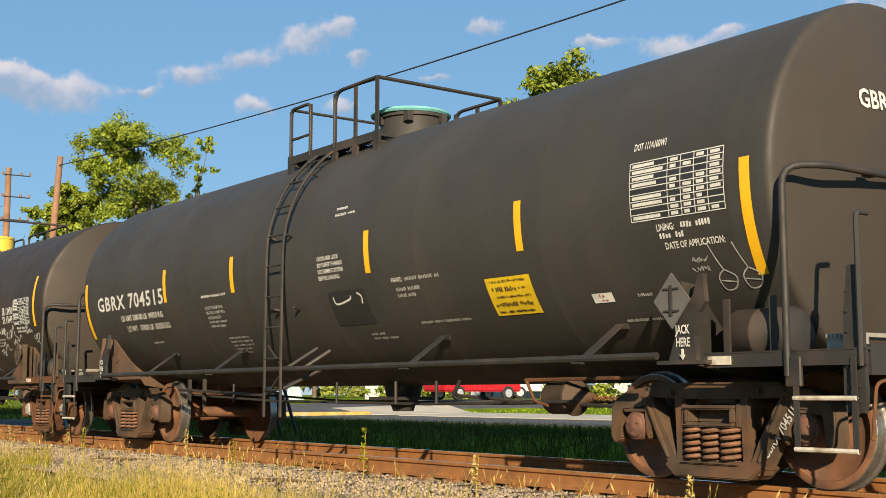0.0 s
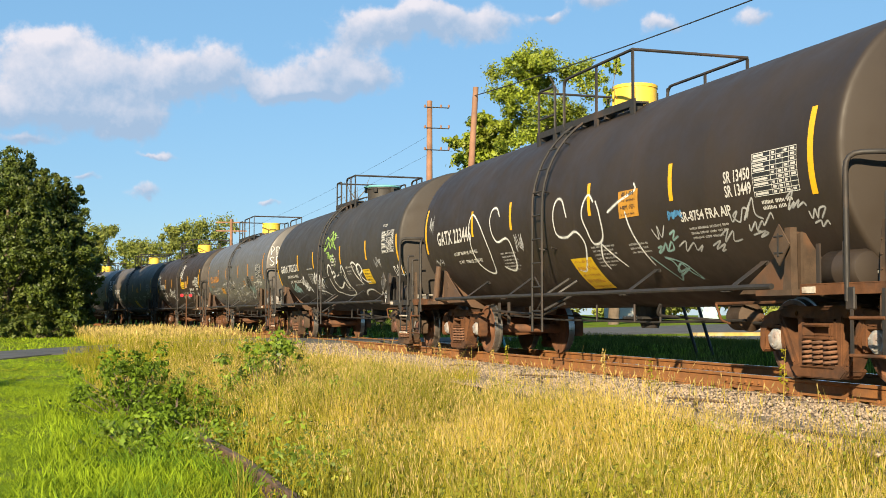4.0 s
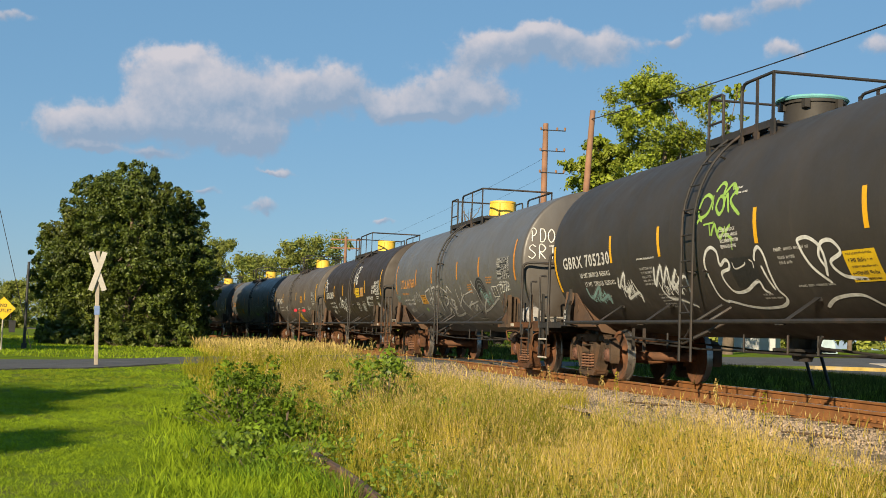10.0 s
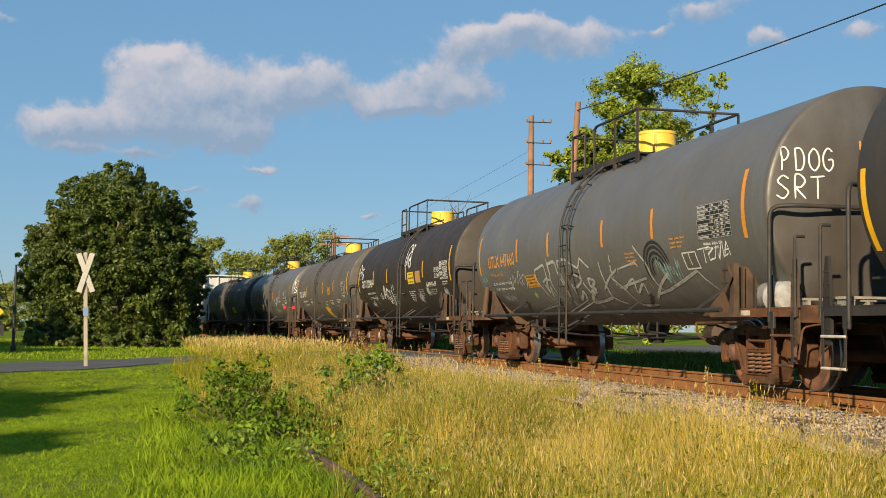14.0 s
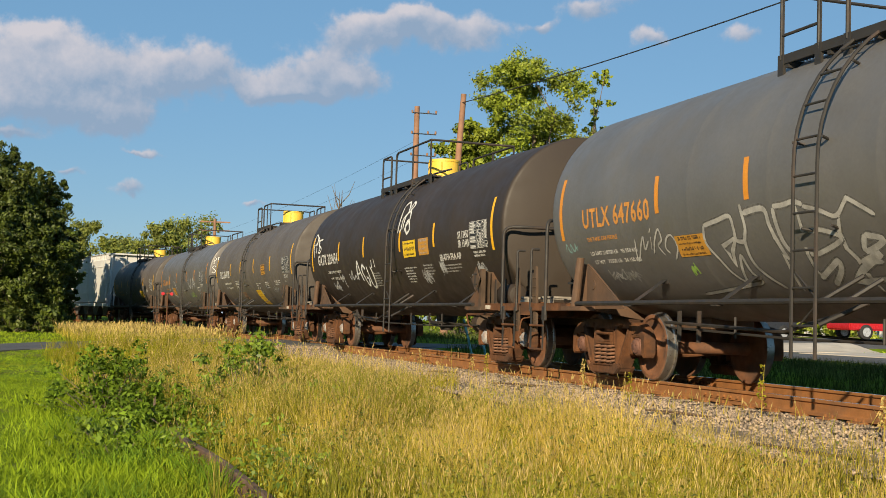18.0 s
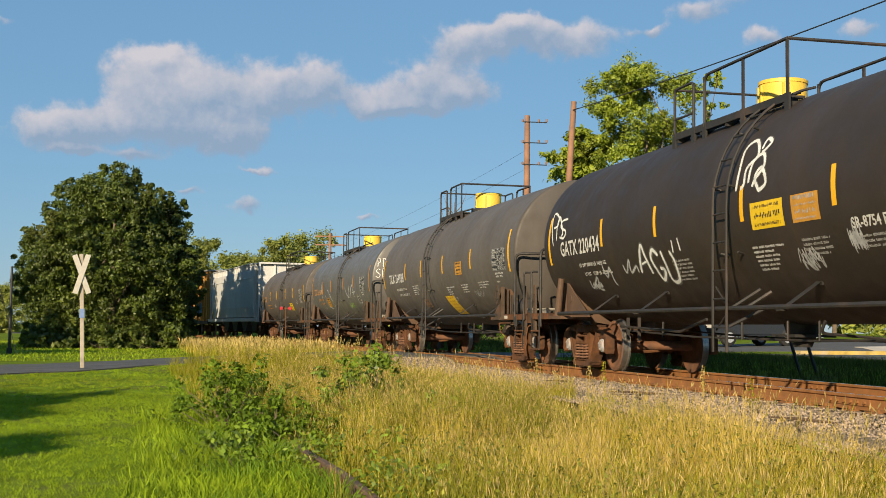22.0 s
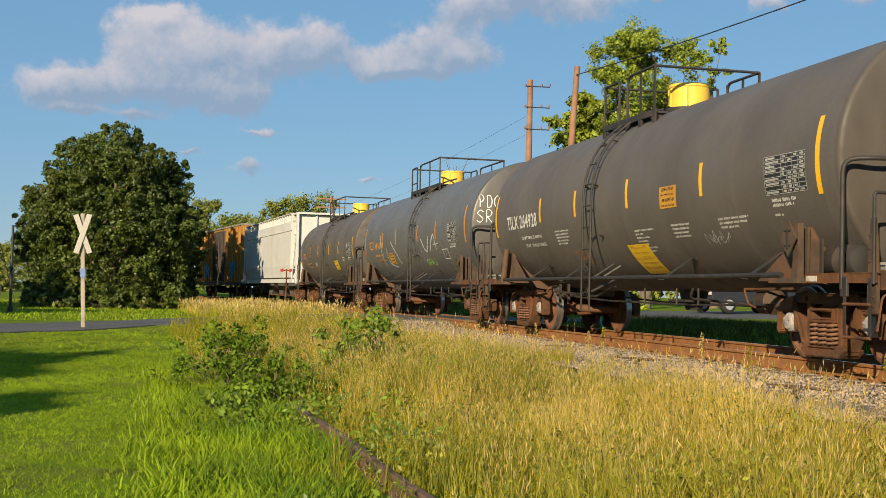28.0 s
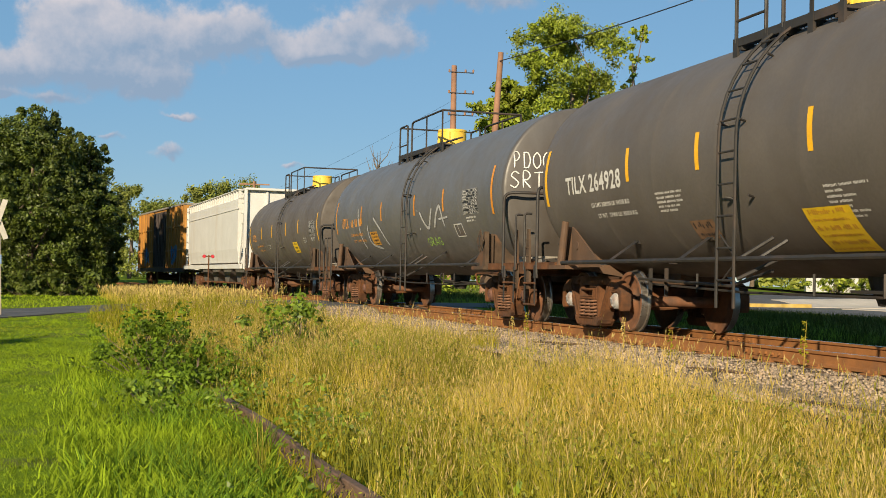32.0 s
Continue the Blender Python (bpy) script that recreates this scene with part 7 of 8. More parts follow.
def diamond_sign():
    x, y = bearing(44.5, 48)
    t = thing("warning_sign", "yellow diamond road sign with black words", "road sign", pose(x, y, ground_at(x, y), 0, 0, 44))
    bm = bmesh.new()
    tube(bm, [(0, 0.04, -0.3), (0, 0.04, 1.9)], 0.03, 8)
    part("post", bm, STEEL_WORN, t)
    bm = bmesh.new()
    prism(bm, [(0, 1.11), (0.43, 1.54), (0, 1.97), (-0.43, 1.54)], -0.01, 0.01)
    face = part("face", bm, SIGN_YELLOW, t)
    for words, dz in (("NO", 1.59), ("OUTLET", 1.40)):
        vs, fs = letters(words, 0.125, 0.85)
        w = max(a for a, _ in vs)
        bm = bmesh.new()
        made = [bm.verts.new((a - w / 2, -0.016, dz + b)) for a, b in vs]
        for f in fs:
            bm.faces.new([made[i] for i in f])
        tagged(part("lettering", bm, PANEL_BLACK, face), kind="stuff")


diamond_sign()


def bin_(az, dist):
    x, y = bearing(az, dist)
    t = thing("rubbish_bin", "dark wheeled rubbish bin on the grass", "bin", pose(x, y, ground_at(x, y), 0, 0, az))
    bm = bmesh.new()
    prism(bm, [(-0.24, 0.0), (0.24, 0.0), (0.29, 0.95), (-0.29, 0.95)], -0.28, 0.28)
    part("body", bm, WIRE, t)
    bm = bbox(-0.32, 0.32, -0.32, 0.32, 0.95, 1.02)
    part("lid", bm, WIRE, t)


bin_(44.1, 110)


# ---- beyond the track: parked vehicles and buildings ----


def vehicle(kind, az, dist, turn, paint, label):
    x, y = bearing(az, dist)
    t = thing(kind, label, "car", pose(x, y, ground_at(x, y) + 0.03, 0, 0, turn), group="vehicles beyond the track")
    if kind == "pickup_truck":
        low = [(-2.7, 0.45), (-2.7, 1.05), (-0.55, 1.08), (-0.55, 1.12), (1.35, 1.12), (2.55, 1.02), (2.7, 0.85), (2.7, 0.45)]
        top = [(-0.5, 1.12), (-0.25, 1.78), (0.85, 1.80), (1.5, 1.12)]
    else:
        low = [(-2.3, 0.42), (-2.34, 0.95), (-2.25, 1.08), (1.1, 1.08), (2.15, 0.95), (2.32, 0.75), (2.32, 0.42)]
        top = [(-2.25, 1.08), (-1.95, 1.66), (0.25, 1.68), (1.2, 1.08)]
    bm = bmesh.new()
    prism(bm, low, -0.92, 0.92)
    bmesh.ops.bevel(bm, geom=bm.edges[:], offset=0.06, segments=2, affect="EDGES")
    part("body", bm, paint, t, smooth=True)
    bm = bmesh.new()
    prism(bm, top, -0.80, 0.80)
    bmesh.ops.bevel(bm, geom=bm.edges[:], offset=0.05, segments=2, affect="EDGES")
    part("cabin", bm, paint, t, smooth=True)
    a, b = top[0][0], top[-1][0]
    for k in (-1, 1):
        bm = bmesh.new()
        prism(bm, [(a + 0.32, 1.16), (a + 0.50, 1.56), (b - 0.95, 1.56), (b - 0.35, 1.16)], min(k * 0.78, k * 0.812), max(k * 0.78, k * 0.812))
        part("side_window", bm, GLASS_DARK, t)
        for wx in (-1.45, 1.5):
            bm = bmesh.new()
            turned(bm, [(-0.12, 0.0), (-0.12, 0.30), (-0.09, 0.345), (0.09, 0.345), (0.12, 0.30), (0.12, 0.0)], 20, "y", (wx, k * 0.84, 0.345))
            w = part("wheel", bm, TYRE, t, smooth=True)
            bm = bmesh.new()
            turned(bm, [(-0.135, 0.0), (-0.135, 0.21), (0.135, 0.21), (0.135, 0.0)], 14, "y", (wx, k * 0.84, 0.345))
            part("rim", bm, CAR_SILVER, w)
    for y in (-0.68, 0.68):
        bm = bbox(low[-2][0] - 0.04, low[-2][0] + 0.03, y - 0.16, y + 0.16, 0.72, 0.88)
        part("headlight", bm, SIGN_WHITE, t)
        bm = bbox(low[0][0] - 0.04, low[0][0] + 0.04, y - 0.10, y + 0.10, 0.75, 0.98)
        part("tail_light", bm, LAMP_RED, t)
    bm = bbox(low[-2][0] - 0.03, low[-2][0] + 0.02, -0.42, 0.42, 0.62, 0.86)
    part("grille", bm, TYRE, t)
    for y in (-0.94, 0.94):
        bm = bbox(top[-1][0] - 0.45, top[-1][0] - 0.28, y - 0.09, y + 0.09, 1.10, 1.24, 0.03)
        part("side_mirror", bm, paint, t)
    return t


vehicle("sport_utility", -1.2, 60, 35, CAR_RED, "red car parked on the asphalt lot")
vehicle("sport_utility", -9.3, 47, 185, CAR_SILVER, "silver sport utility parked on the asphalt lot")
vehicle("sport_utility", -12.0, 68, 230, CAR_WHITE, "white sport utility parked on the asphalt lot")
vehicle("sport_utility", -14.6, 64, 200, CAR_DARK, "dark sport utility parked on the asphalt lot")
STOP = bearing(10.1, 51.8)
DRIVEN = vehicle("sport_utility", 10.1, 51.8, 229, CAR_GREY, "dark grey sport utility that drives up to the crossing")
vehicle("sport_utility", -4.4, 70, 10, CAR_WHITE, "white sport utility parked by the lawn")


def house(az, dist, turn, w, d, h, label):
    x, y = bearing(az, dist)
    t = thing("house", label, "house", pose(x, y, ground_at(x, y) - 0.05, 0, 0, turn))
    bm = bbox(-w / 2, w / 2, -d / 2, d / 2, 0, h, 0.02)
    part("wall", bm, HOUSE_WHITE, t)
    bm = bmesh.new()
    v = [bm.verts.new(c) for c in ((-w / 2 - 0.4, -d / 2 - 0.4, h), (w / 2 + 0.4, -d / 2 - 0.4, h), (w / 2 + 0.4, d / 2 + 0.4, h), (-w / 2 - 0.4, d / 2 + 0.4, h),
                                   (-w / 2 - 0.4, 0, h + d * 0.27), (w / 2 + 0.4, 0, h + d * 0.27))]
    for f in ((0, 1, 5, 4), (2, 3, 4, 5), (0, 4, 3), (1, 2, 5), (0, 3, 2, 1)):
        bm.faces.new([v[i] for i in f])
    part("roof", bm, ROOF_GREY, t)
    for i in range(int(w / 2.6)):
        cx = -w / 2 + 1.3 + i * 2.6
        bm = bbox(cx - 0.5, cx + 0.5, -d / 2 - 0.05, -d / 2 + 0.02, 0.9, 2.1, 0.01)
        win = part("window", bm, SIGN_WHITE, t)
        bm = bbox(cx - 0.42, cx + 0.42, -d / 2 - 0.07, -d / 2 - 0.05, 0.98, 2.02, 0.005)
        part("pane", bm, GLASS_DARK, win)


house(10.5, 78, 5, 3.4, 4, 2.3, "low white house with a grey roof")
house(2.3, 74, 5, 4.0, 4, 2.3, "low white house behind clipped bushes")
house(-6.0, 105, 0, 18, 9, 3.2, "low white building behind the parking lot")


def prop_posts(az, dist, height, gap, lean, mat, label):
    x, y = bearing(az, dist)
    t = thing("prop_posts", label, "post", pose(x, y, ground_at(x, y), 0, 0, az))
    for a in (0.0, gap):
        bm = bmesh.new()
        tube(bm, [(a, 0, -0.15), (a - lean * height, 0, height)], 0.032, 8)
        part("post", bm, mat, t)


prop_posts(17.0, 31, 1.1, 0.35, 0.30, LID_TEAL, "pair of thin leaning pale green posts")
prop_posts(7.55, 24.5, 2.0, 0.30, 0.30, WIRE, "pair of dark leaning steel posts behind the track")


def tarpaulin(az, dist, turn):
    x, y = bearing(az, dist)
    t = thing("covered_load", "pale blue tarpaulin stretched over a low load", "tarpaulin", pose(x, y, ground_at(x, y), 0, 0, turn))
    bm = bmesh.new()
    prism(bm, [(-0.5, 0.0), (-0.4, 0.6), (-0.25, 0.95), (0.1, 1.0), (0.3, 0.8), (0.6, 0.0)], -0.5, 0.5)
    bmesh.ops.subdivide_edges(bm, edges=bm.edges[:], cuts=2, use_grid_fill=True)
    rnd = random.Random(6)
    for v in bm.verts:
        v.co += Vector((rnd.uniform(-0.05, 0.05), rnd.uniform(-0.06, 0.06), rnd.uniform(-0.04, 0.04) if v.co.z > 0.1 else 0.0))
    part("cover", bm, TARP, t)


tarpaulin(7.2, 74, 20)

# ---- trees, bushes, grass, stones ----


def leaf_mesh(name, centers, outward, size, mat, seed, flat=0.35, tip=0.75):
    """Leaves as small pointed blades, each bent once; sizes vary."""
    rng = np.random.default_rng(seed)
    n = len(centers)
    nrm = outward + rng.normal(0, 0.75, (n, 3))
    nrm[:, 2] += flat
    nrm /= np.linalg.norm(nrm, axis=1, keepdims=True) + 1e-9
    t = np.cross(nrm, rng.normal(0, 1, (n, 3)))
    t /= np.linalg.norm(t, axis=1, keepdims=True) + 1e-9
    b = np.cross(nrm, t)
    s = (size * rng.uniform(0.6, 1.35, n))[:, None]
    a = centers - t * s * 0.5
    m1, m2 = centers + b * s * 0.34 + nrm * s * 0.05, centers - b * s * 0.34 + nrm * s * 0.05
    c = centers + t * s * tip
    verts = np.stack([a, m2, c, m1], 1).reshape(-1, 3)
    return raw_mesh(name, verts, np.arange(4 * n), 4, [mat])


def crown(rng, clumps, per, spread):
    """Leaf places round clump centres, and the way out of each clump."""
    cs, outs = [], []
    for c, r in clumps:
        d = rng.normal(0, 1, (per, 3))
        d /= np.linalg.norm(d, axis=1, keepdims=True)
        rad = r * np.abs(rng.normal(0.62, 0.34, (per, 1)))
        cs.append(np.asarray(c) + d * rad * np.array([1, 1, spread]))
        outs.append(d)
    return np.concatenate(cs), np.concatenate(outs)


def trunk_mesh(rng, height, r, limbs, tips):
    bm = bmesh.new()
    tube(bm, [(0, 0, -0.3), (0.02 * height, 0, height * 0.35), (0, 0.02 * height, height * 0.75)], [r, r * 0.75, r * 0.3], 10)
    for i in range(limbs):
        tip = Vector(tips[int(rng.integers(len(tips)))])
        z0 = height * rng.uniform(0.2, 0.6)
        a = Vector((0, 0, z0))
        mid = a.lerp(tip, 0.5) + Vector(rng.normal(0, 0.06, 3) * height * 0.5)
        tube(bm, [a, mid, tip], [r * 0.26, r * 0.15, r * 0.04], 6)
    return finish("trunk", bm, BARK, smooth=True)


def tree(label, az, dist, height, width, seed, mat, style, leaves, leaf, z=None):
    rng = np.random.default_rng(seed)
    x, y = bearing(az, dist)
    t = thing("tree", label, "tree", pose(x, y, ground_at(x, y) if z is None else z, 0, 0, 0))
    clumps = []
    if style == "round":           # a dense dome that reaches the ground
        for i in range(1300):
            u = rng.uniform(-1, 1)
            a = rng.uniform(0, 2 * math.pi)
            k = math.sqrt(1 - u * u)
            lump = 1.0 + 0.13 * noise.noise(Vector((k * math.cos(a), k * math.sin(a), u)) * 2.6 + Vector((seed, 0, 0)))
            rad = rng.uniform(0.70, 0.99) * lump
            zz = 0.50 + 0.48 * u * rad
            k = max(k, 0.86) if u < 0 else k
            wide = 1.0 if zz < 0.42 else 1.0 - 0.40 * (zz - 0.42)
            if i % 4 == 0:         # sprigs that stand out of the dome
                rad = rng.uniform(0.98, 1.09) * lump
                zz = min(1.03, 0.50 + 0.48 * u * rad)
                clumps.append(((width / 2 * k * rad * wide * math.cos(a), width / 2 * k * rad * wide * math.sin(a), height * zz), width * rng.uniform(0.010, 0.024)))
                continue
            clumps.append(((width / 2 * k * rad * wide * math.cos(a), width / 2 * k * rad * wide * math.sin(a), height * zz), width * rng.uniform(0.022, 0.062)))
    elif style == "open":          # tall, airy crown: boughs of several small leaf masses
        for i in range(88):
            zz = rng.uniform(0.32, 0.97)
            wide = 0.5 * width * (0.30 + 0.70 * math.sin(math.pi * min(1.0, (zz - 0.1) / 0.95)) ** 0.8)
            a = rng.uniform(0, 2 * math.pi)
            rad = wide * rng.uniform(0.15, 0.95)
            for j in range(9):
                d = rng.normal(0, 0.072 * width, 3)
                clumps.append(((rad * math.cos(a) + d[0], rad * math.sin(a) + d[1], min(height, height * zz + d[2] * 0.6)), width * rng.uniform(0.035, 0.085)))
    elif style == "sprig":         # a few thin boughs with sparse leaves
        for i in range(34):
            zz = rng.uniform(0.55, 1.0)
            clumps.append(((rng.normal(0, 0.22) * width, rng.normal(0, 0.22) * width, height * zz), width * rng.uniform(0.06, 0.13)))
    else:                          # far, loose dome
        for i in range(90):
            zz = rng.uniform(0.04, 0.95)
            wide = 0.5 * width * math.sin(math.pi * min(1.0, zz * 0.85 + 0.12)) ** 0.6
            a = rng.uniform(0, 2 * math.pi)
            rad = wide * rng.uniform(0.2, 1.0)
            clumps.append(((rad * math.cos(a), rad * math.sin(a), height * zz), width * rng.uniform(0.05, 0.12)))
    c, o = crown(rng, clumps, leaves // len(clumps), 0.8)
    part("trunk", trunk_mesh(rng, height, max(0.12, height * 0.022), 14 if style != "far" else 5, [q for q, _ in clumps]), None, t)
    part("crown", leaf_mesh("crown", c, o, leaf, mat, seed + 1), None, t)
    return t


tree("dense round dark green maple at the roadside", 39.3, 66, 9.9, 9.05, 11, LEAF_DARK, "round", 210000, 0.135, -0.05)
# four trees the maple hides, added so that shade reaches the far cars
tree("green tree hidden by the maple, added to shade the train", 38.2, 84, 8.3, 6.4, 24, LEAF_DARK, "round", 9000, 0.42, 0.0)
tree("green tree hidden by the maple, added to shade the train", 37.5, 75, 8.2, 5.6, 25, LEAF_DARK, "round", 22000, 0.26, 0.0)
tree("green tree hidden by the maple, added to shade the train", 39.8, 96, 11.0, 8.6, 26, LEAF_DARK, "round", 9000, 0.5, 0.0)
tree("green tree hidden by the maple, added to shade the train", 38.4, 108, 9.6, 10, 17, LEAF_DARK, "round", 14000, 0.55, 0.2)
tree("tall light green tree with an airy crown", 14.6, 62, 14.2, 6.4, 12, LEAF_LIGHT, "open", 92000, 0.125)
tree("slender sparse tree beside a taller one", 11.5, 64, 13.9, 2.0, 13, LEAF_LIGHT, "sprig", 900, 0.24)
tree("bushy light green tree low beside the poles", 17.6, 64, 11.3, 4.0, 14, LEAF_LIGHT, "open", 28000, 0.21)
tree("light green tree behind the street", -5.4, 70, 19.5, 8.5, 15, LEAF_LIGHT, "open", 56000, 0.26)
# trees out of view, behind and to the left, placed to shade the lawn


def shade_trees():
    for x, y, h, w, seed in ((-15.7, -8.8, 9.6, 6.0, 18), (-11.0, -8.8, 7.6, 2.6, 19), (-26.3, -2.0, 9.0, 3.6, 20), (-48.0, 30.2, 12.0, 9.0, 21), (-37.3, 16.2, 9.5, 8.0, 22), (-42.3, 24.0, 10.0, 8.0, 23)):
        t = tree("unseen leafy tree placed to shade the lawn", 0, 1, h, w, seed, LEAF_LIGHT, "open", 7000, 0.45, 0.0)
        t.matrix_basis = pose(x, y, 0)


shade_trees()
# a bare, thin treetop
FAR = random.Random(77)
for k, (az, dist, h, w) in enumerate(((34.9, 150, 11.4, 9), (33.2, 165, 10.6, 11), (31.6, 150, 11.6, 10), (30.4, 155, 12.8, 11), (28.6, 160, 9.5, 9), (26.6, 150, 10.5, 8), (36.6, 170, 10, 11),
                                      (25.0, 120, 9.5, 7), (23.2, 125, 8.5, 8), (21.6, 110, 8.0, 8), (38.5, 185, 11, 13), (40.5, 190, 11, 13), (42.6, 210, 9, 14), (44.2, 160, 6.2, 6.5), (45.4, 190, 7, 12), (46.8, 200, 8, 14))):
    tree("distant green tree at the edge of the fields", az, dist, h, w, 100 + k, LEAF_FAR, "far", 15000, 0.27)
for k in range(16):
    tree("distant green tree behind the buildings", 17 - k * 2.7, FAR.uniform(95, 130), FAR.uniform(5.5, 9.0), FAR.uniform(7, 10), 140 + k, LEAF_FAR, "far", 3600, 0.42)


def dead_tree():
    x, y = bearing(23.6, 110)
    rng = np.random.default_rng(5)
    bm = bmesh.new()
    tube(bm, [(0, 0, 0), (0, 0, 7), (0.2, 0, 12.5)], [0.2, 0.13, 0.02], 6)
    for i in range(26):
        z = rng.uniform(6, 11.5)
        a = rng.uniform(0, 6.28)
        ln = rng.uniform(0.8, 2.2)
        tube(bm, [(0, 0, z), (ln * 0.5 * math.cos(a), ln * 0.5 * math.sin(a), z + ln * 0.5), (ln * 0.8 * math.cos(a), ln * 0.8 * math.sin(a), z + ln * 1.2)], [0.05, 0.035, 0.01], 5)
    t = thing("bare_tree", "thin bare grey treetop behind the train", "tree", pose(x, y, 0.6))
    part("trunk", bm, BARK, t)


dead_tree()


def bush(s, lat, height, width, seed, leaves, leaf, label, mat=None):
    rng = np.random.default_rng(seed)
    p = stand(s, lat)
    t = thing("bush", label, "bush", pose(p.x, p.y, p.z))
    clumps = []
    for i in range(44):
        d = abs(rng.normal(0, 0.36))
        a = rng.uniform(0, 6.283)
        clumps.append(((width * d * math.cos(a), width * d * math.sin(a), height * rng.uniform(0.15, 1.0) * max(0.25, 1 - d * 0.9)), width * rng.uniform(0.035, 0.10)))
    c, o = crown(rng, clumps, leaves // 44, 0.8)
    c[:, 2] = np.abs(c[:, 2])
    part("crown", leaf_mesh("crown", c, o, leaf, mat or LEAF_BUSH, seed), None, t)
    bm = bmesh.new()
    for (q, _) in clumps:
        tube(bm, [(q[0] * 0.2, q[1] * 0.2, 0), Vector(q) * 0.9], [0.010, 0.004], 5)
    part("wood", bm, BARK, t)


bush(8.6, 7.6, 1.15, 2.1, 31, 2200, 0.06, "loose dark green shrub among dry grass")
bush(7.4, 7.9, 0.92, 2.2, 32, 2400, 0.06, "loose dark green shrub among dry grass")
bush(6.2, 7.3, 0.66, 1.8, 33, 2300, 0.06, "loose dark green shrub among dry grass")
bush(5.0, 7.0, 0.5, 1.5, 37, 1600, 0.06, "loose dark green shrub beside an old rail")
bush(6.9, 5.9, 1.25, 2.5, 34, 2300, 0.065, "leafy green sapling among dry grass", LEAF_SAPLING)
bush(8.0, 5.6, 1.3, 1.7, 38, 1300, 0.065, "leafy green sapling among dry grass", LEAF_SAPLING)
bush(4.2, 8.0, 0.36, 1.3, 35, 700, 0.075, "low leafy green weeds at the lawn's edge", LEAF_SAPLING)
bush(2.6, 8.0, 0.30, 1.3, 36, 800, 0.06, "low leafy green weeds at the lawn's edge", LEAF_BUSH)
for az, dist in ((36.6, 62.5), (38.0, 62.0), (39.5, 61.6), (41.0, 62.0), (42.2, 63.0)):
    hs, hl = to_track(*bearing(az, dist))
    bush(float(hs[0]), float(hl[0]), 1.2, 2.5, 80 + int(az * 2), 2200, 0.2, "dark green undergrowth at a maple's foot", LEAF_DARK)
for az, dist in ((2.4, 66), (1.5, 68), (0.5, 69)):
    hs, hl = to_track(*bearing(az, dist))
    bush(float(hs[0]), float(hl[0]), 1.3, 2.6, 60 + int(az * 2), 1500, 0.16, "clipped yellow-green hedge bush beside the lot", LEAF_LIGHT)
for k, (s, lat, h, w) in enumerate(((20, -24, 1.3, 2.6), (21, -22, 1.7, 3.0), (9, -36, 1.6, 3.5), (43, -11, 2.2, 4), (46, -12, 2.6, 5), (43, -6, 2.4, 5), (47, -7, 3.0, 5), (-2, -30, 1.2, 3))):
    bush(s, lat, h, w, 40 + k, 1800, 0.17, "leafy roadside bush behind the track", LEAF_LIGHT if k % 2 else LEAF_BUSH)


def blades(name, label, n, s0, s1, l0, l1, tall, wide, mat, seed, lean=0.35, density=None, category="grass", seed_head=None, head=(0.10, 0.022), tuft=None):
    """Standing blades over a stretch of the plan: each a bent strip that narrows; with seed_head, a small spike at the tip;
    tuft: blades to a tuft and its radius."""
    rng = np.random.default_rng(seed)
    per = tuft[0] if tuft else 1
    s, l = rng.uniform(s0, s1, n // per), rng.uniform(l0, l1, n // per)
    if density is not None:
        keep = rng.uniform(0, 1, len(s)) < density(s, l)
        s, l = s[keep], l[keep]
    n = len(s) * per
    h = (tall(s, l) if callable(tall) else tall) * (rng.uniform(0.68, 1.2, len(s)) if tuft else 1.0) * np.ones(len(s))
    off = np.zeros((n, 2))
    if tuft:
        off = rng.normal(0, 0.6, (n, 2)) * tuft[1]
        s, l, h = np.repeat(s, per) + off[:, 0], np.repeat(l, per) + off[:, 1], np.repeat(h, per)
    x, y = track_grid(s, l)
    z = ground_z(s, l) - 0.02
    h = h * rng.uniform(0.55, 1.15, n)
    a = rng.uniform(0, 2 * np.pi, n)
    d = np.stack([np.cos(a), np.sin(a), np.zeros(n)], -1)
    fall = rng.normal(0, 1, (n, 2)) * lean
    top = np.stack([fall[:, 0] * h, fall[:, 1] * h, h], -1)
    base = np.stack([x, y, z], -1)
    mid = base + top * np.array([0.35, 0.35, 0.55])
    tip = base + top
    w = (wide * rng.uniform(0.7, 1.3, n))[:, None]
    v = np.stack([base - d * w / 2, base + d * w / 2, mid - d * w * 0.42, mid + d * w * 0.42, tip - d * w * 0.08, tip + d * w * 0.08], 1)
    f = np.array([0, 1, 3, 2, 2, 3, 5, 4])
    faces = (np.arange(n)[:, None] * 6 + f).ravel()
    verts = v.reshape(-1, 3)
    idx = np.zeros(2 * n, int)
    mats = [mat]
    if seed_head is not None:
        hh, hw = head
        ln = (hh * rng.uniform(0.6, 1.4, n))[:, None]
        up = tip - mid
        up /= np.linalg.norm(up, axis=1, keepdims=True)
        e = np.cross(up, d)
        q = np.stack([tip - up * ln * 0.6, tip + e * hw * 0.5, tip + up * ln * 0.6, tip - e * hw * 0.5], 1).reshape(-1, 3)
        faces = np.concatenate([faces, len(verts) + np.arange(4 * n)])
        verts = np.concatenate([verts, q])
        idx = np.concatenate([idx, np.ones(n, int)])
        mats.append(seed_head)
    me = raw_mesh(name, verts, faces, 4, mats, idx)
    tagged(new(name, me), label, category, kind="stuff")


def patchy(scale, seed, lo=0.35):
    off = Vector((seed * 17.3, seed * 5.1, 0))

    def f(s, l):
        return np.array([lo + (1 - lo) * min(1.0, max(0.0, 0.5 + 1.1 * noise.noise(Vector((a * scale, b * scale, 0)) + off))) for a, b in zip(s, l)])
    return f


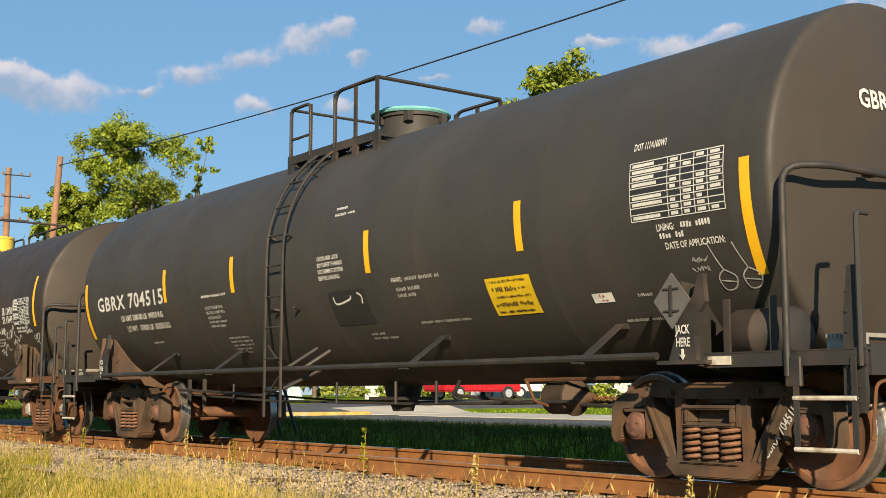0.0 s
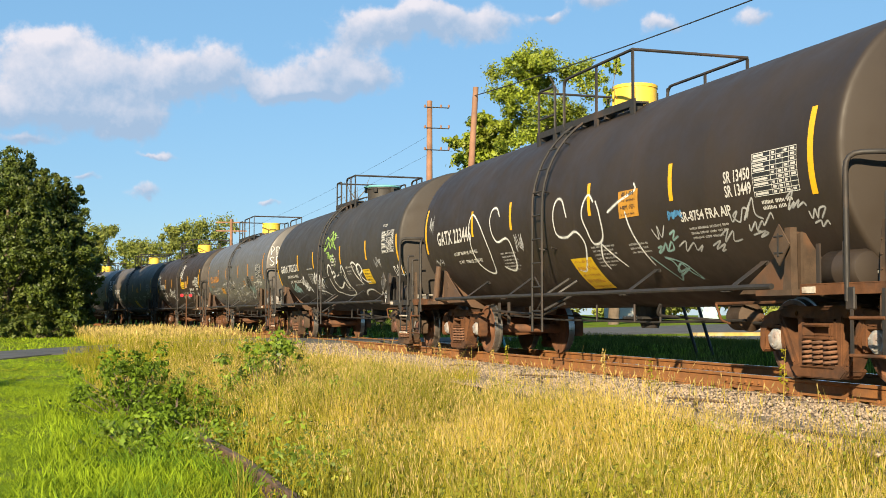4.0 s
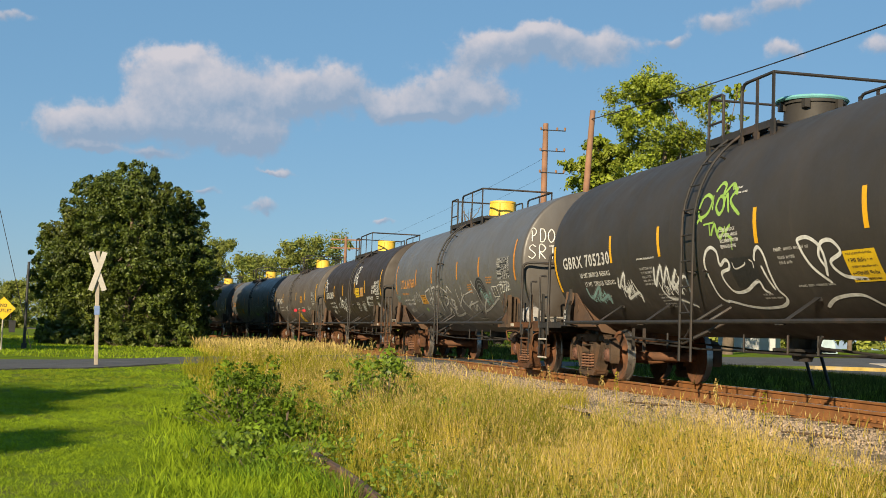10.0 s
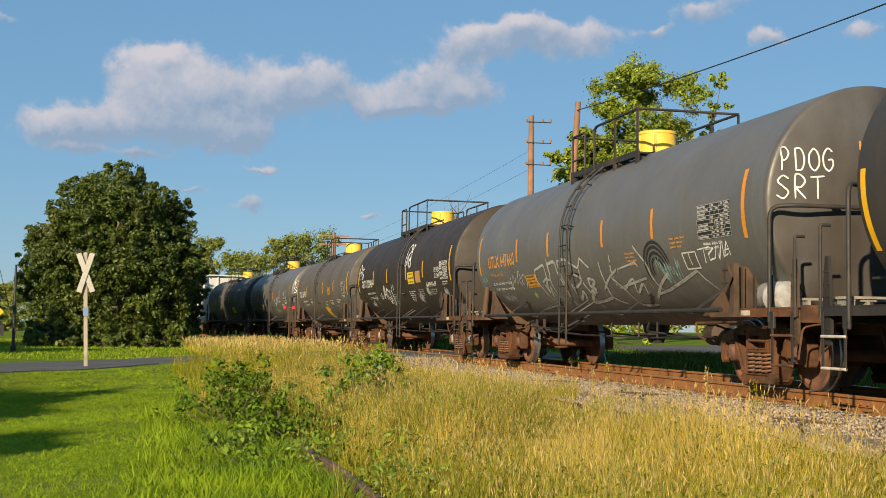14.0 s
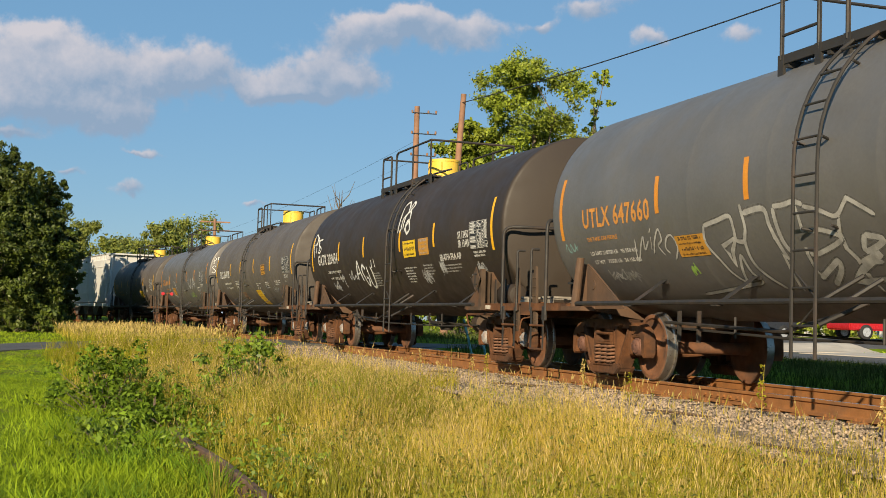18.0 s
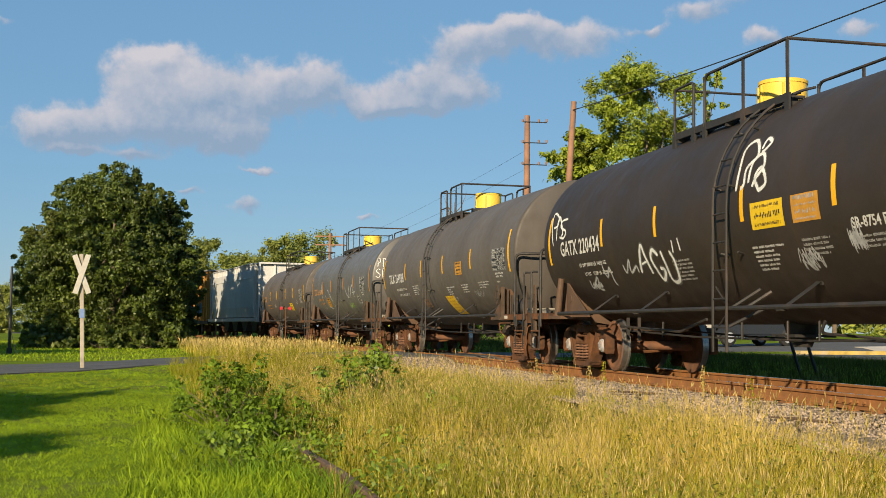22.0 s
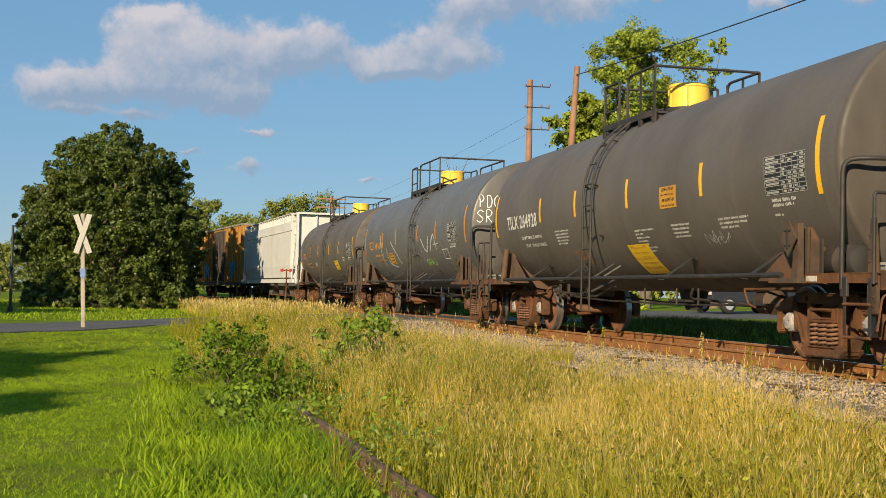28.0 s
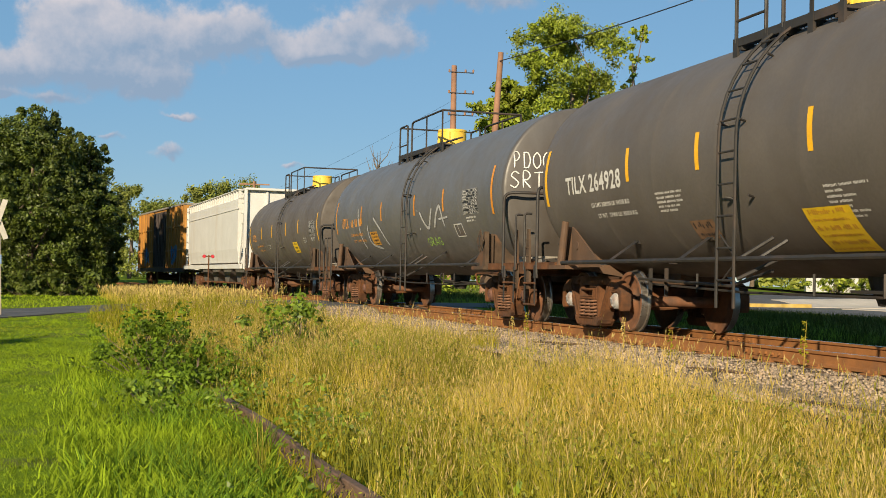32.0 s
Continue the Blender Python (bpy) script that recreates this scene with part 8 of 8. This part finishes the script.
def dry_edge(s, l):
    """Dry grass thins out towards the stones and the lawn."""
    wob = 0.35 * np.sin(s * 0.9) + 0.25 * np.sin(s * 2.3 + 1)
    lim = 6.75 + 1.0 * smooth01(5.0, 8.5, s) + 0.5 * smooth01(13, 18, s)
    return smooth01(2.3, 3.6, l + wob * 0.6) * (1 - smooth01(-1.9 - 0.8 * smooth01(6, 10, s), 0.8, l + wob * 0.5 - lim))


CLUMP = patchy(0.55, 4, 0.0)
BARE = patchy(0.8, 9, 0.25)


GREENER = patchy(0.75, 15, 0.02)
TUFT = patchy(1.1, 12, 0.0)


def straw_height(s, l):
    low = (1 - 0.5 * smooth01(15, 20, s) * (1 - smooth01(4.2, 5.6, l))) * (1 - 0.38 * smooth01(8, 15, s) * (1 - TUFT(s, l)))
    low = low * (1 - 0.55 * smooth01(7, 12, s) * smooth01(5.4, 8.0, l)) * (1 - 0.2 * smooth01(8, 14, s))
    return (0.26 + 0.34 * smooth01(2.3, 4.6, l)) * (0.42 + 0.75 * CLUMP(s, l) + 0.5 * TUFT(s, l)) * low * (1 - 0.45 * smooth01(6.3, 8.6, l - 1.2 * smooth01(5.0, 8.5, s)))


blades("tall_grass", "tall dry straw-yellow grass with seed heads", 240000, -16, 22.2, 2.0, 8.3, straw_height, 0.0046, STRAW, 1, 0.20, lambda s, l: dry_edge(s, l) * (0.12 + 0.88 * BARE(s, l)) * (1 - 0.62 * smooth01(8, 16, s) * (1.15 - CLUMP(s, l))), seed_head=SEED, head=(0.06, 0.0065), tuft=(26, 0.07))
blades("tall_grass", "tall dry straw-yellow grass with seed heads", 2500, 9, 22.4, 2.2, 8.2, straw_height, 0.0056, STRAW, 21, 0.24, dry_edge, seed_head=SEED, head=(0.09, 0.009))
blades("green_stems", "upright yellow-green stems among the dry grass", 95000, -16, 22, 2.6, 8.4, lambda s, l: straw_height(s, l) * 0.95, 0.0055, WEED_GREEN, 25, 0.18, lambda s, l: dry_edge(s, l) * np.clip(GREENER(s, l) + 0.35 * smooth01(6, 10, s) * smooth01(5, 7.5, l), 0, 1), tuft=(22, 0.06))
blades("tall_stems", "scattered taller weed stems above the dry grass", 500, 2, 22.3, 2.8, 7.6, 0.80, 0.005, STRAW, 22, 0.14, dry_edge, seed_head=SEED, head=(0.09, 0.010))
blades("tall_stems", "scattered taller weed stems above the dry grass", 700, 9, 22.4, 3.4, 7.4, 0.80, 0.006, SEED, 24, 0.2, lambda s, l: TUFT(s, l) ** 3, seed_head=SEED, head=(0.12, 0.016))
blades("rail_weeds", "coarse weeds over the old rail", 3200, -7, 5.2, 6.6, 7.6, 0.17, 0.010, WEED_GREEN, 23, 0.5, patchy(0.9, 6, 0.1))
blades("under_grass", "yellow-green blades at the foot of the dry grass", 100000, -16, 22.3, 2.0, 8.4, lambda s, l: (0.27 + 0.26 * smooth01(2.5, 5, l)) * (0.6 + 0.7 * CLUMP(s, l)), 0.008, WEED_GREEN, 2, 0.4, lambda s, l: dry_edge(s, l) * 0.9, tuft=(18, 0.07))
blades("lawn", "mown bright green lawn", 270000, -10, 22.4, 7.0, 24, 0.066, 0.0085, GRASS, 3, 0.6, lambda s, l: smooth01(7.1, 7.6, l) * (1 - 0.35 * smooth01(13, 24, l)) * (s < 22.3 - 0.9 * np.clip(l - 8.5, 0, 16)), tuft=(12, 0.045))
blades("lawn_thatch", "fine short grass between the lawn's blades", 120000, -5, 14, 7.0, 15, 0.046, 0.008, GRASS, 33, 0.7, lambda s, l: smooth01(7.1, 7.6, l))
blades("far_lawn", "green grass beyond the road", 32000, 28.6, 80, 3.5, 32, 0.11, 0.03, GRASS, 4, 0.5)
blades("field_grass", "tall dry grass beyond the road", 5000, 28.8, 60, 2.2, 7, 0.5, 0.014, STRAW, 5, 0.2, seed_head=SEED, head=(0.16, 0.035))
blades("lawn_edge_weeds", "coarse green grass along the old rail", 16000, -6, 10, 7.1, 9.3, 0.20, 0.016, GRASS, 6, 0.5, lambda s, l: smooth01(7.15, 7.6, l) * (1 - smooth01(8.2, 9.3, l)))
blades("edge_clumps", "coarse dark green tufts along the old rail", 9000, -5, 7, 7.15, 9.0, 0.26, 0.017, EDGE_GREEN, 26, 0.5, lambda s, l: smooth01(0.55, 0.85, CLUMP(s * 1.6, l * 1.6)) * (1 - smooth01(8.0, 9.0, l)))
blades("verge", "green grass behind the track, the train's shade put in its colour", 60000, -24, 22.2, -8.1, -2.4, lambda s, l: 0.24 - 0.16 * smooth01(4.0, 8.0, -l), 0.010, VERGE_SHADE, 7, 0.35)
blades("verge_far", "green grass behind the crossing", 12000, 28.7, 70, -8, -2.4, 0.25, 0.02, VERGE_SHADE, 8, 0.35)
blades("lot_lawn", "lawn between pavement and parking lot", 22000, -60, 22, -36, -15.8, 0.08, 0.045, GRASS, 9, 0.4)
blades("ballast_weeds", "sparse weeds growing in the stones", 600, -16, 22, 0.9, 2.6, 0.30, 0.010, STRAW, 10, 0.25, seed_head=SEED, head=(0.08, 0.02))
blades("track_weeds", "small green weeds between the rails", 2600, -16, 22, -2.4, 1.2, 0.16, 0.014, WEED_GREEN, 11, 0.5, patchy(0.9, 3, 0.0))


def weed_leaves(name, label, n, s0, s1, l0, l1, leaf, mat, seed, where):
    """Small broad leaves on low weeds, in patches among the stems."""
    rng = np.random.default_rng(seed)
    s, l = rng.uniform(s0, s1, n), rng.uniform(l0, l1, n)
    keep = rng.uniform(0, 1, n) < where(s, l)
    s, l = s[keep], l[keep]
    x, y = track_grid(s, l)
    z = ground_z(s, l) + rng.uniform(0.03, 0.85, len(s)) * straw_height(s, l)
    c = np.stack([x, y, z], -1)
    me = leaf_mesh(name, c, np.tile(np.array([0.0, 0.0, 0.4]), (len(s), 1)), leaf, mat, seed)
    tagged(new(name, me), label, "weeds", kind="stuff")


weed_leaves("weed_leaves", "yellow-green leaves of low weeds in the dry grass", 150000, -12, 18, 3.0, 7.4, 0.034, LEAF_WEED, 61, lambda s, l: dry_edge(s, l) * GREENER(s, l))
weed_leaves("rail_weed_leaves", "leafy green weeds beside the old rail", 16000, -5, 9, 6.5, 8.3, 0.05, LEAF_SAPLING, 62, lambda s, l: smooth01(0.55, 0.9, GREENER(s, l)) * (1 - smooth01(7.4, 8.3, l)))


def weed_stalk(s, lat, h, seed, label="single dry weed stalk in the stones", spread=0.07):
    rng = np.random.default_rng(seed)
    p = stand(s, lat)
    t = thing("weed", label, "weed", pose(p.x, p.y, p.z))
    bm = bmesh.new()
    h *= 0.8
    tube(bm, [(0, 0, 0), (0.01, 0.0, h * 0.5), (0.03, 0.01, h)], [0.006, 0.004, 0.002], 5)
    part("stem", bm, STRAW, t)
    n = 70
    zz = rng.uniform(0.35, 1.0, n) * h
    r = spread * (1.1 - zz / h)
    a = rng.uniform(0, 6.28, n)
    c = np.stack([r * np.cos(a), r * np.sin(a), zz], -1)
    part("foliage", leaf_mesh("foliage", c, c * np.array([1, 1, 0]) * 5, 0.03, SEED if seed % 3 else WEED_GREEN, seed), None, t)


for k, (s, lat, h) in enumerate(((5.0, 1.5, 0.7), (0.6, 1.45, 0.85), (-1.6, 1.6, 0.6), (9.0, 1.7, 0.55), (2.8, 1.9, 0.6), (-4.2, 1.5, 0.5), (12.2, 1.6, 0.6), (7.0, 2.2, 0.75), (-6.5, 1.7, 0.7), (-8.2, 1.5, 0.5))):
    weed_stalk(s, lat, h, 200 + k)
TALL = random.Random(31)
for k in range(34):
    weed_stalk(TALL.uniform(7.5, 21.5), TALL.uniform(3.4, 7.6), TALL.uniform(0.7, 1.15), 230 + k, "tall branching weed among the dry grass", 0.11)


def stones(name, label, n, s0, s1, l0, l1, size, seed, bed):
    """Broken stones: each an uneven eight-sided lump."""
    rng = np.random.default_rng(seed)
    s, l = rng.uniform(s0, s1, n), rng.uniform(l0, l1, n)
    x, y = track_grid(s, l)
    z = bed(s, l)
    c = np.stack([x, y, z], -1)
    r = size * rng.uniform(0.55, 1.35, n)
    o = np.array([[1, 0, 0], [-1, 0, 0], [0, 1, 0], [0, -1, 0], [0, 0, 1], [0, 0, -1]], float)
    v = o[None] * rng.uniform(0.6, 1.15, (n, 6, 1)) + rng.normal(0, 0.16, (n, 6, 3))
    v[:, :, 2] *= 0.75
    q = rng.normal(0, 1, (n, 4))
    q /= np.linalg.norm(q, axis=1, keepdims=True)
    w, i, j, k = q.T
    R = np.stack([1 - 2 * (j * j + k * k), 2 * (i * j - k * w), 2 * (i * k + j * w), 2 * (i * j + k * w), 1 - 2 * (i * i + k * k), 2 * (j * k - i * w),
                  2 * (i * k - j * w), 2 * (j * k + i * w), 1 - 2 * (i * i + j * j)], -1).reshape(n, 3, 3)
    v = np.einsum("nab,nkb->nka", R, v) * r[:, None, None] + c[:, None]
    f = np.array([0, 2, 4, 2, 1, 4, 1, 3, 4, 3, 0, 4, 2, 0, 5, 1, 2, 5, 3, 1, 5, 0, 3, 5])
    me = raw_mesh(name, v.reshape(-1, 3), (np.arange(n)[:, None] * 6 + f).ravel(), 3, [STONE])
    tagged(new(name, me), label, "gravel", kind="stuff")


def bed_height(s, l):
    a = np.abs(l)
    return np.where(a < 1.35, 0.685, 0.685 - 0.13 * smooth01(1.35, 2.4, a)) - 0.02


stones("ballast", "pale grey-brown crushed stone beside the rails", 46000, -17, 22.2, 0.86, 2.9, 0.026, 1, lambda s, l: np.maximum(bed_height(s, l), ground_z(s, l)))
stones("ballast_middle", "pale grey-brown crushed stone between the rails", 9000, -17, 22.2, -0.66, 0.66, 0.036, 2, lambda s, l: bed_height(s, l) - 0.02)
stones("ballast_far", "pale grey-brown crushed stone beyond the rails", 7000, -17, 22.2, -2.3, -0.86, 0.036, 3, bed_height)


def ballast_bed():
    """The raised bed under the stones, with ties and tie plates set in it."""
    bm = bmesh.new()
    prof = [(-3.0, 0.30), (-2.4, 0.54), (-1.35, 0.645), (1.35, 0.645), (2.4, 0.54), (3.2, 0.30)]
    prev = None
    for i in range(140):
        s = -45 + i
        if ROAD_A - 1.0 < s < ROAD_B + 1.0:
            prev = None
            continue
        cur = []
        for lat, z in prof:
            p = on_track(s, lat)
            p.z = z
            cur.append(bm.verts.new(p))
        if prev:
            for k in range(len(prof) - 1):
                bm.faces.new((prev[k], prev[k + 1], cur[k + 1], cur[k]))
        prev = cur
    bed = tagged(part("track_bed", bm, STONE_BED, None), "raised bed of crushed stone under the ties", "track bed", kind="structure")
    rnd = random.Random(8)

    def tie():
        b = bmesh.new()
        box(b, -0.115, 0.115, -1.3, 1.3, -0.09, 0.09)
        bmesh.ops.bevel(b, geom=b.edges[:], offset=0.012, segments=1, affect="EDGES")
        return finish("tie", b, TIE)

    def plate():
        b = bmesh.new()
        box(b, -0.10, 0.10, -0.17, 0.17, 0.0, 0.018)
        for x in (-0.06, 0.06):
            for y in (-0.09, 0.09):
                box(b, x - 0.010, x + 0.010, y - 0.010, y + 0.010, 0.018, 0.05)
        return finish("tie_plate", b, RAIL_SIDE)
    s = -20.0
    while s < 48:
        if not ROAD_A - 0.4 < s < ROAD_B + 0.4:
            p = on_track(s)
            t = part("tie", shared("tie", tie), None, bed, at=pose(p.x, p.y, RAIL_Z - 0.175 - 0.018 - 0.09, 0, rnd.uniform(-0.4, 0.4), heading(s) + rnd.uniform(-1.5, 1.5)))
            if -14 < s < 20:
                for k in (-1, 1):
                    part("tie_plate", shared("plate", plate), None, t, at=pose(0, k * GAUGE, 0.0905))
        s += 0.52 + rnd.uniform(-0.02, 0.02)


ballast_bed()


def joint_bars():
    def bar():
        b = bmesh.new()
        for k in (-1, 1):
            prism(b, [(-0.45, 0.045), (0.45, 0.045), (0.45, 0.125), (-0.45, 0.125)], min(k * 0.011, k * 0.034), max(k * 0.011, k * 0.034))
            for x in (-0.37, -0.22, -0.07, 0.07, 0.22, 0.37):
                turned(b, [(k * 0.03, 0.0), (k * 0.03, 0.022), (k * 0.06, 0.022), (k * 0.06, 0.0)], 6, "y", (x, 0, 0.085))
        return finish("joint_bar", b, RAIL_SIDE)
    for rail, lat in (("rail_near", GAUGE), ("rail_far", -GAUGE)):
        for s in (-9.4, 2.5, 14.4):
            s2 = s + (3.2 if lat < 0 else 0)
            p = on_track(s2, lat)
            part("joint_bar", shared("bar", bar), None, bpy.data.objects[rail], "bolted joint bar", at=pose(p.x, p.y, RAIL_Z - 0.175, 0, 0, heading(s2)))


joint_bars()


def scraps():
    rnd = random.Random(4)
    for k, (s, lat, ln, turn) in enumerate(((6.6, 1.75, 1.3, 25), (6.2, 1.95, 0.8, -20), (1.6, 1.9, 1.1, 12), (1.3, 2.1, 0.9, -30), (-1.8, 2.5, 1.6, 6), (10.5, 1.7, 0.7, 30), (3.9, 2.2, 0.6, -14), (-4.5, 2.1, 1.0, 15))):
        p = on_track(s, lat)
        z = max(float(bed_height(s, lat)), float(ground_z(s, lat))) + 0.03
        bm = bmesh.new()
        tube(bm, [(-ln / 2, 0, 0), (0, rnd.uniform(-0.05, 0.05), 0.015), (ln / 2, 0, 0.01)], [0.012, 0.018, 0.010], 6)
        t = tagged(part("wood_scrap", bm, TIE, None, at=pose(p.x, p.y, z, 0, 0, heading(s) + turn)), "weathered brown stick lying on the stones", "stick")


scraps()

# ---- motion: the train rolls towards the camera's right and slows down ----
RUN = ((0, 7.10), (0.5, 5.66), (1, 4.22), (1.5, 2.75), (2, 1.30), (2.5, -0.14), (3, -1.58), (3.5, -3.03), (7, -12.95), (10, -21.38), (13, -29.69), (15.5, -36.52), (17.5, -41.96),
       (19, -46.05), (20, -48.65), (21, -51.15), (22, -53.55), (23, -55.84), (25, -60.14), (28, -65.93), (30, -69.65), (31.5, -72.41), (32, -73.31))
AHEAD = ((0, 0.08), (4, -0.06), (9, -0.12), (13, 0.03), (19, 0.26), (23, 0.25), (28, 0.29), (32, 0.27))
RUN_FIT = np.polynomial.Polynomial.fit([a for a, _ in RUN], [b - np.interp(a, *zip(*AHEAD)) for a, b in RUN], 9)


# metres before the spot at which the car stops
DRIVE = ((0, 85), (8, 85), (10, 71), (12, 53), (14, 36), (16, 20), (17.5, 9.4), (19, 3.4), (20.6, 0.5), (21.6, 0.0), (26, 0.0), (32, 0.0))


def motions():
    rows = []
    for t, away in DRIVE:
        x, y = STOP[0] + 0.656 * away, STOP[1] + 0.755 * away
        rows.append((t, pose(x, y, ground_at(x, y) + 0.03, 0, 0, 229)))
    walk(DRIVEN, rows)
    for car, behind, half in CARS:
        rows = []
        for i in range(65):
            t = i * 0.5
            s = float(RUN_FIT(t)) + 0.889 - TRUCK_X + behind      # the car's middle
            a, b = on_track(s - half), on_track(s + half)
            mid, d = (a + b) / 2, a - b
            rows.append((t, pose(mid.x, mid.y, RAIL_Z, 0, 0, math.degrees(math.atan2(d.y, d.x)))))
        walk(car, rows)
    start = float(RUN_FIT(0))
    for wheel, x in WHEELS:
        rows = []
        for i in range(161):
            t = i * 0.2
            turn = math.degrees((start - float(RUN_FIT(t))) / WHEEL_R)
            rows.append((t, pose(x, 0, WHEEL_R) @ Matrix.Rotation(radians(turn % 360), 4, "Y")))
        walk(wheel, rows)


motions()
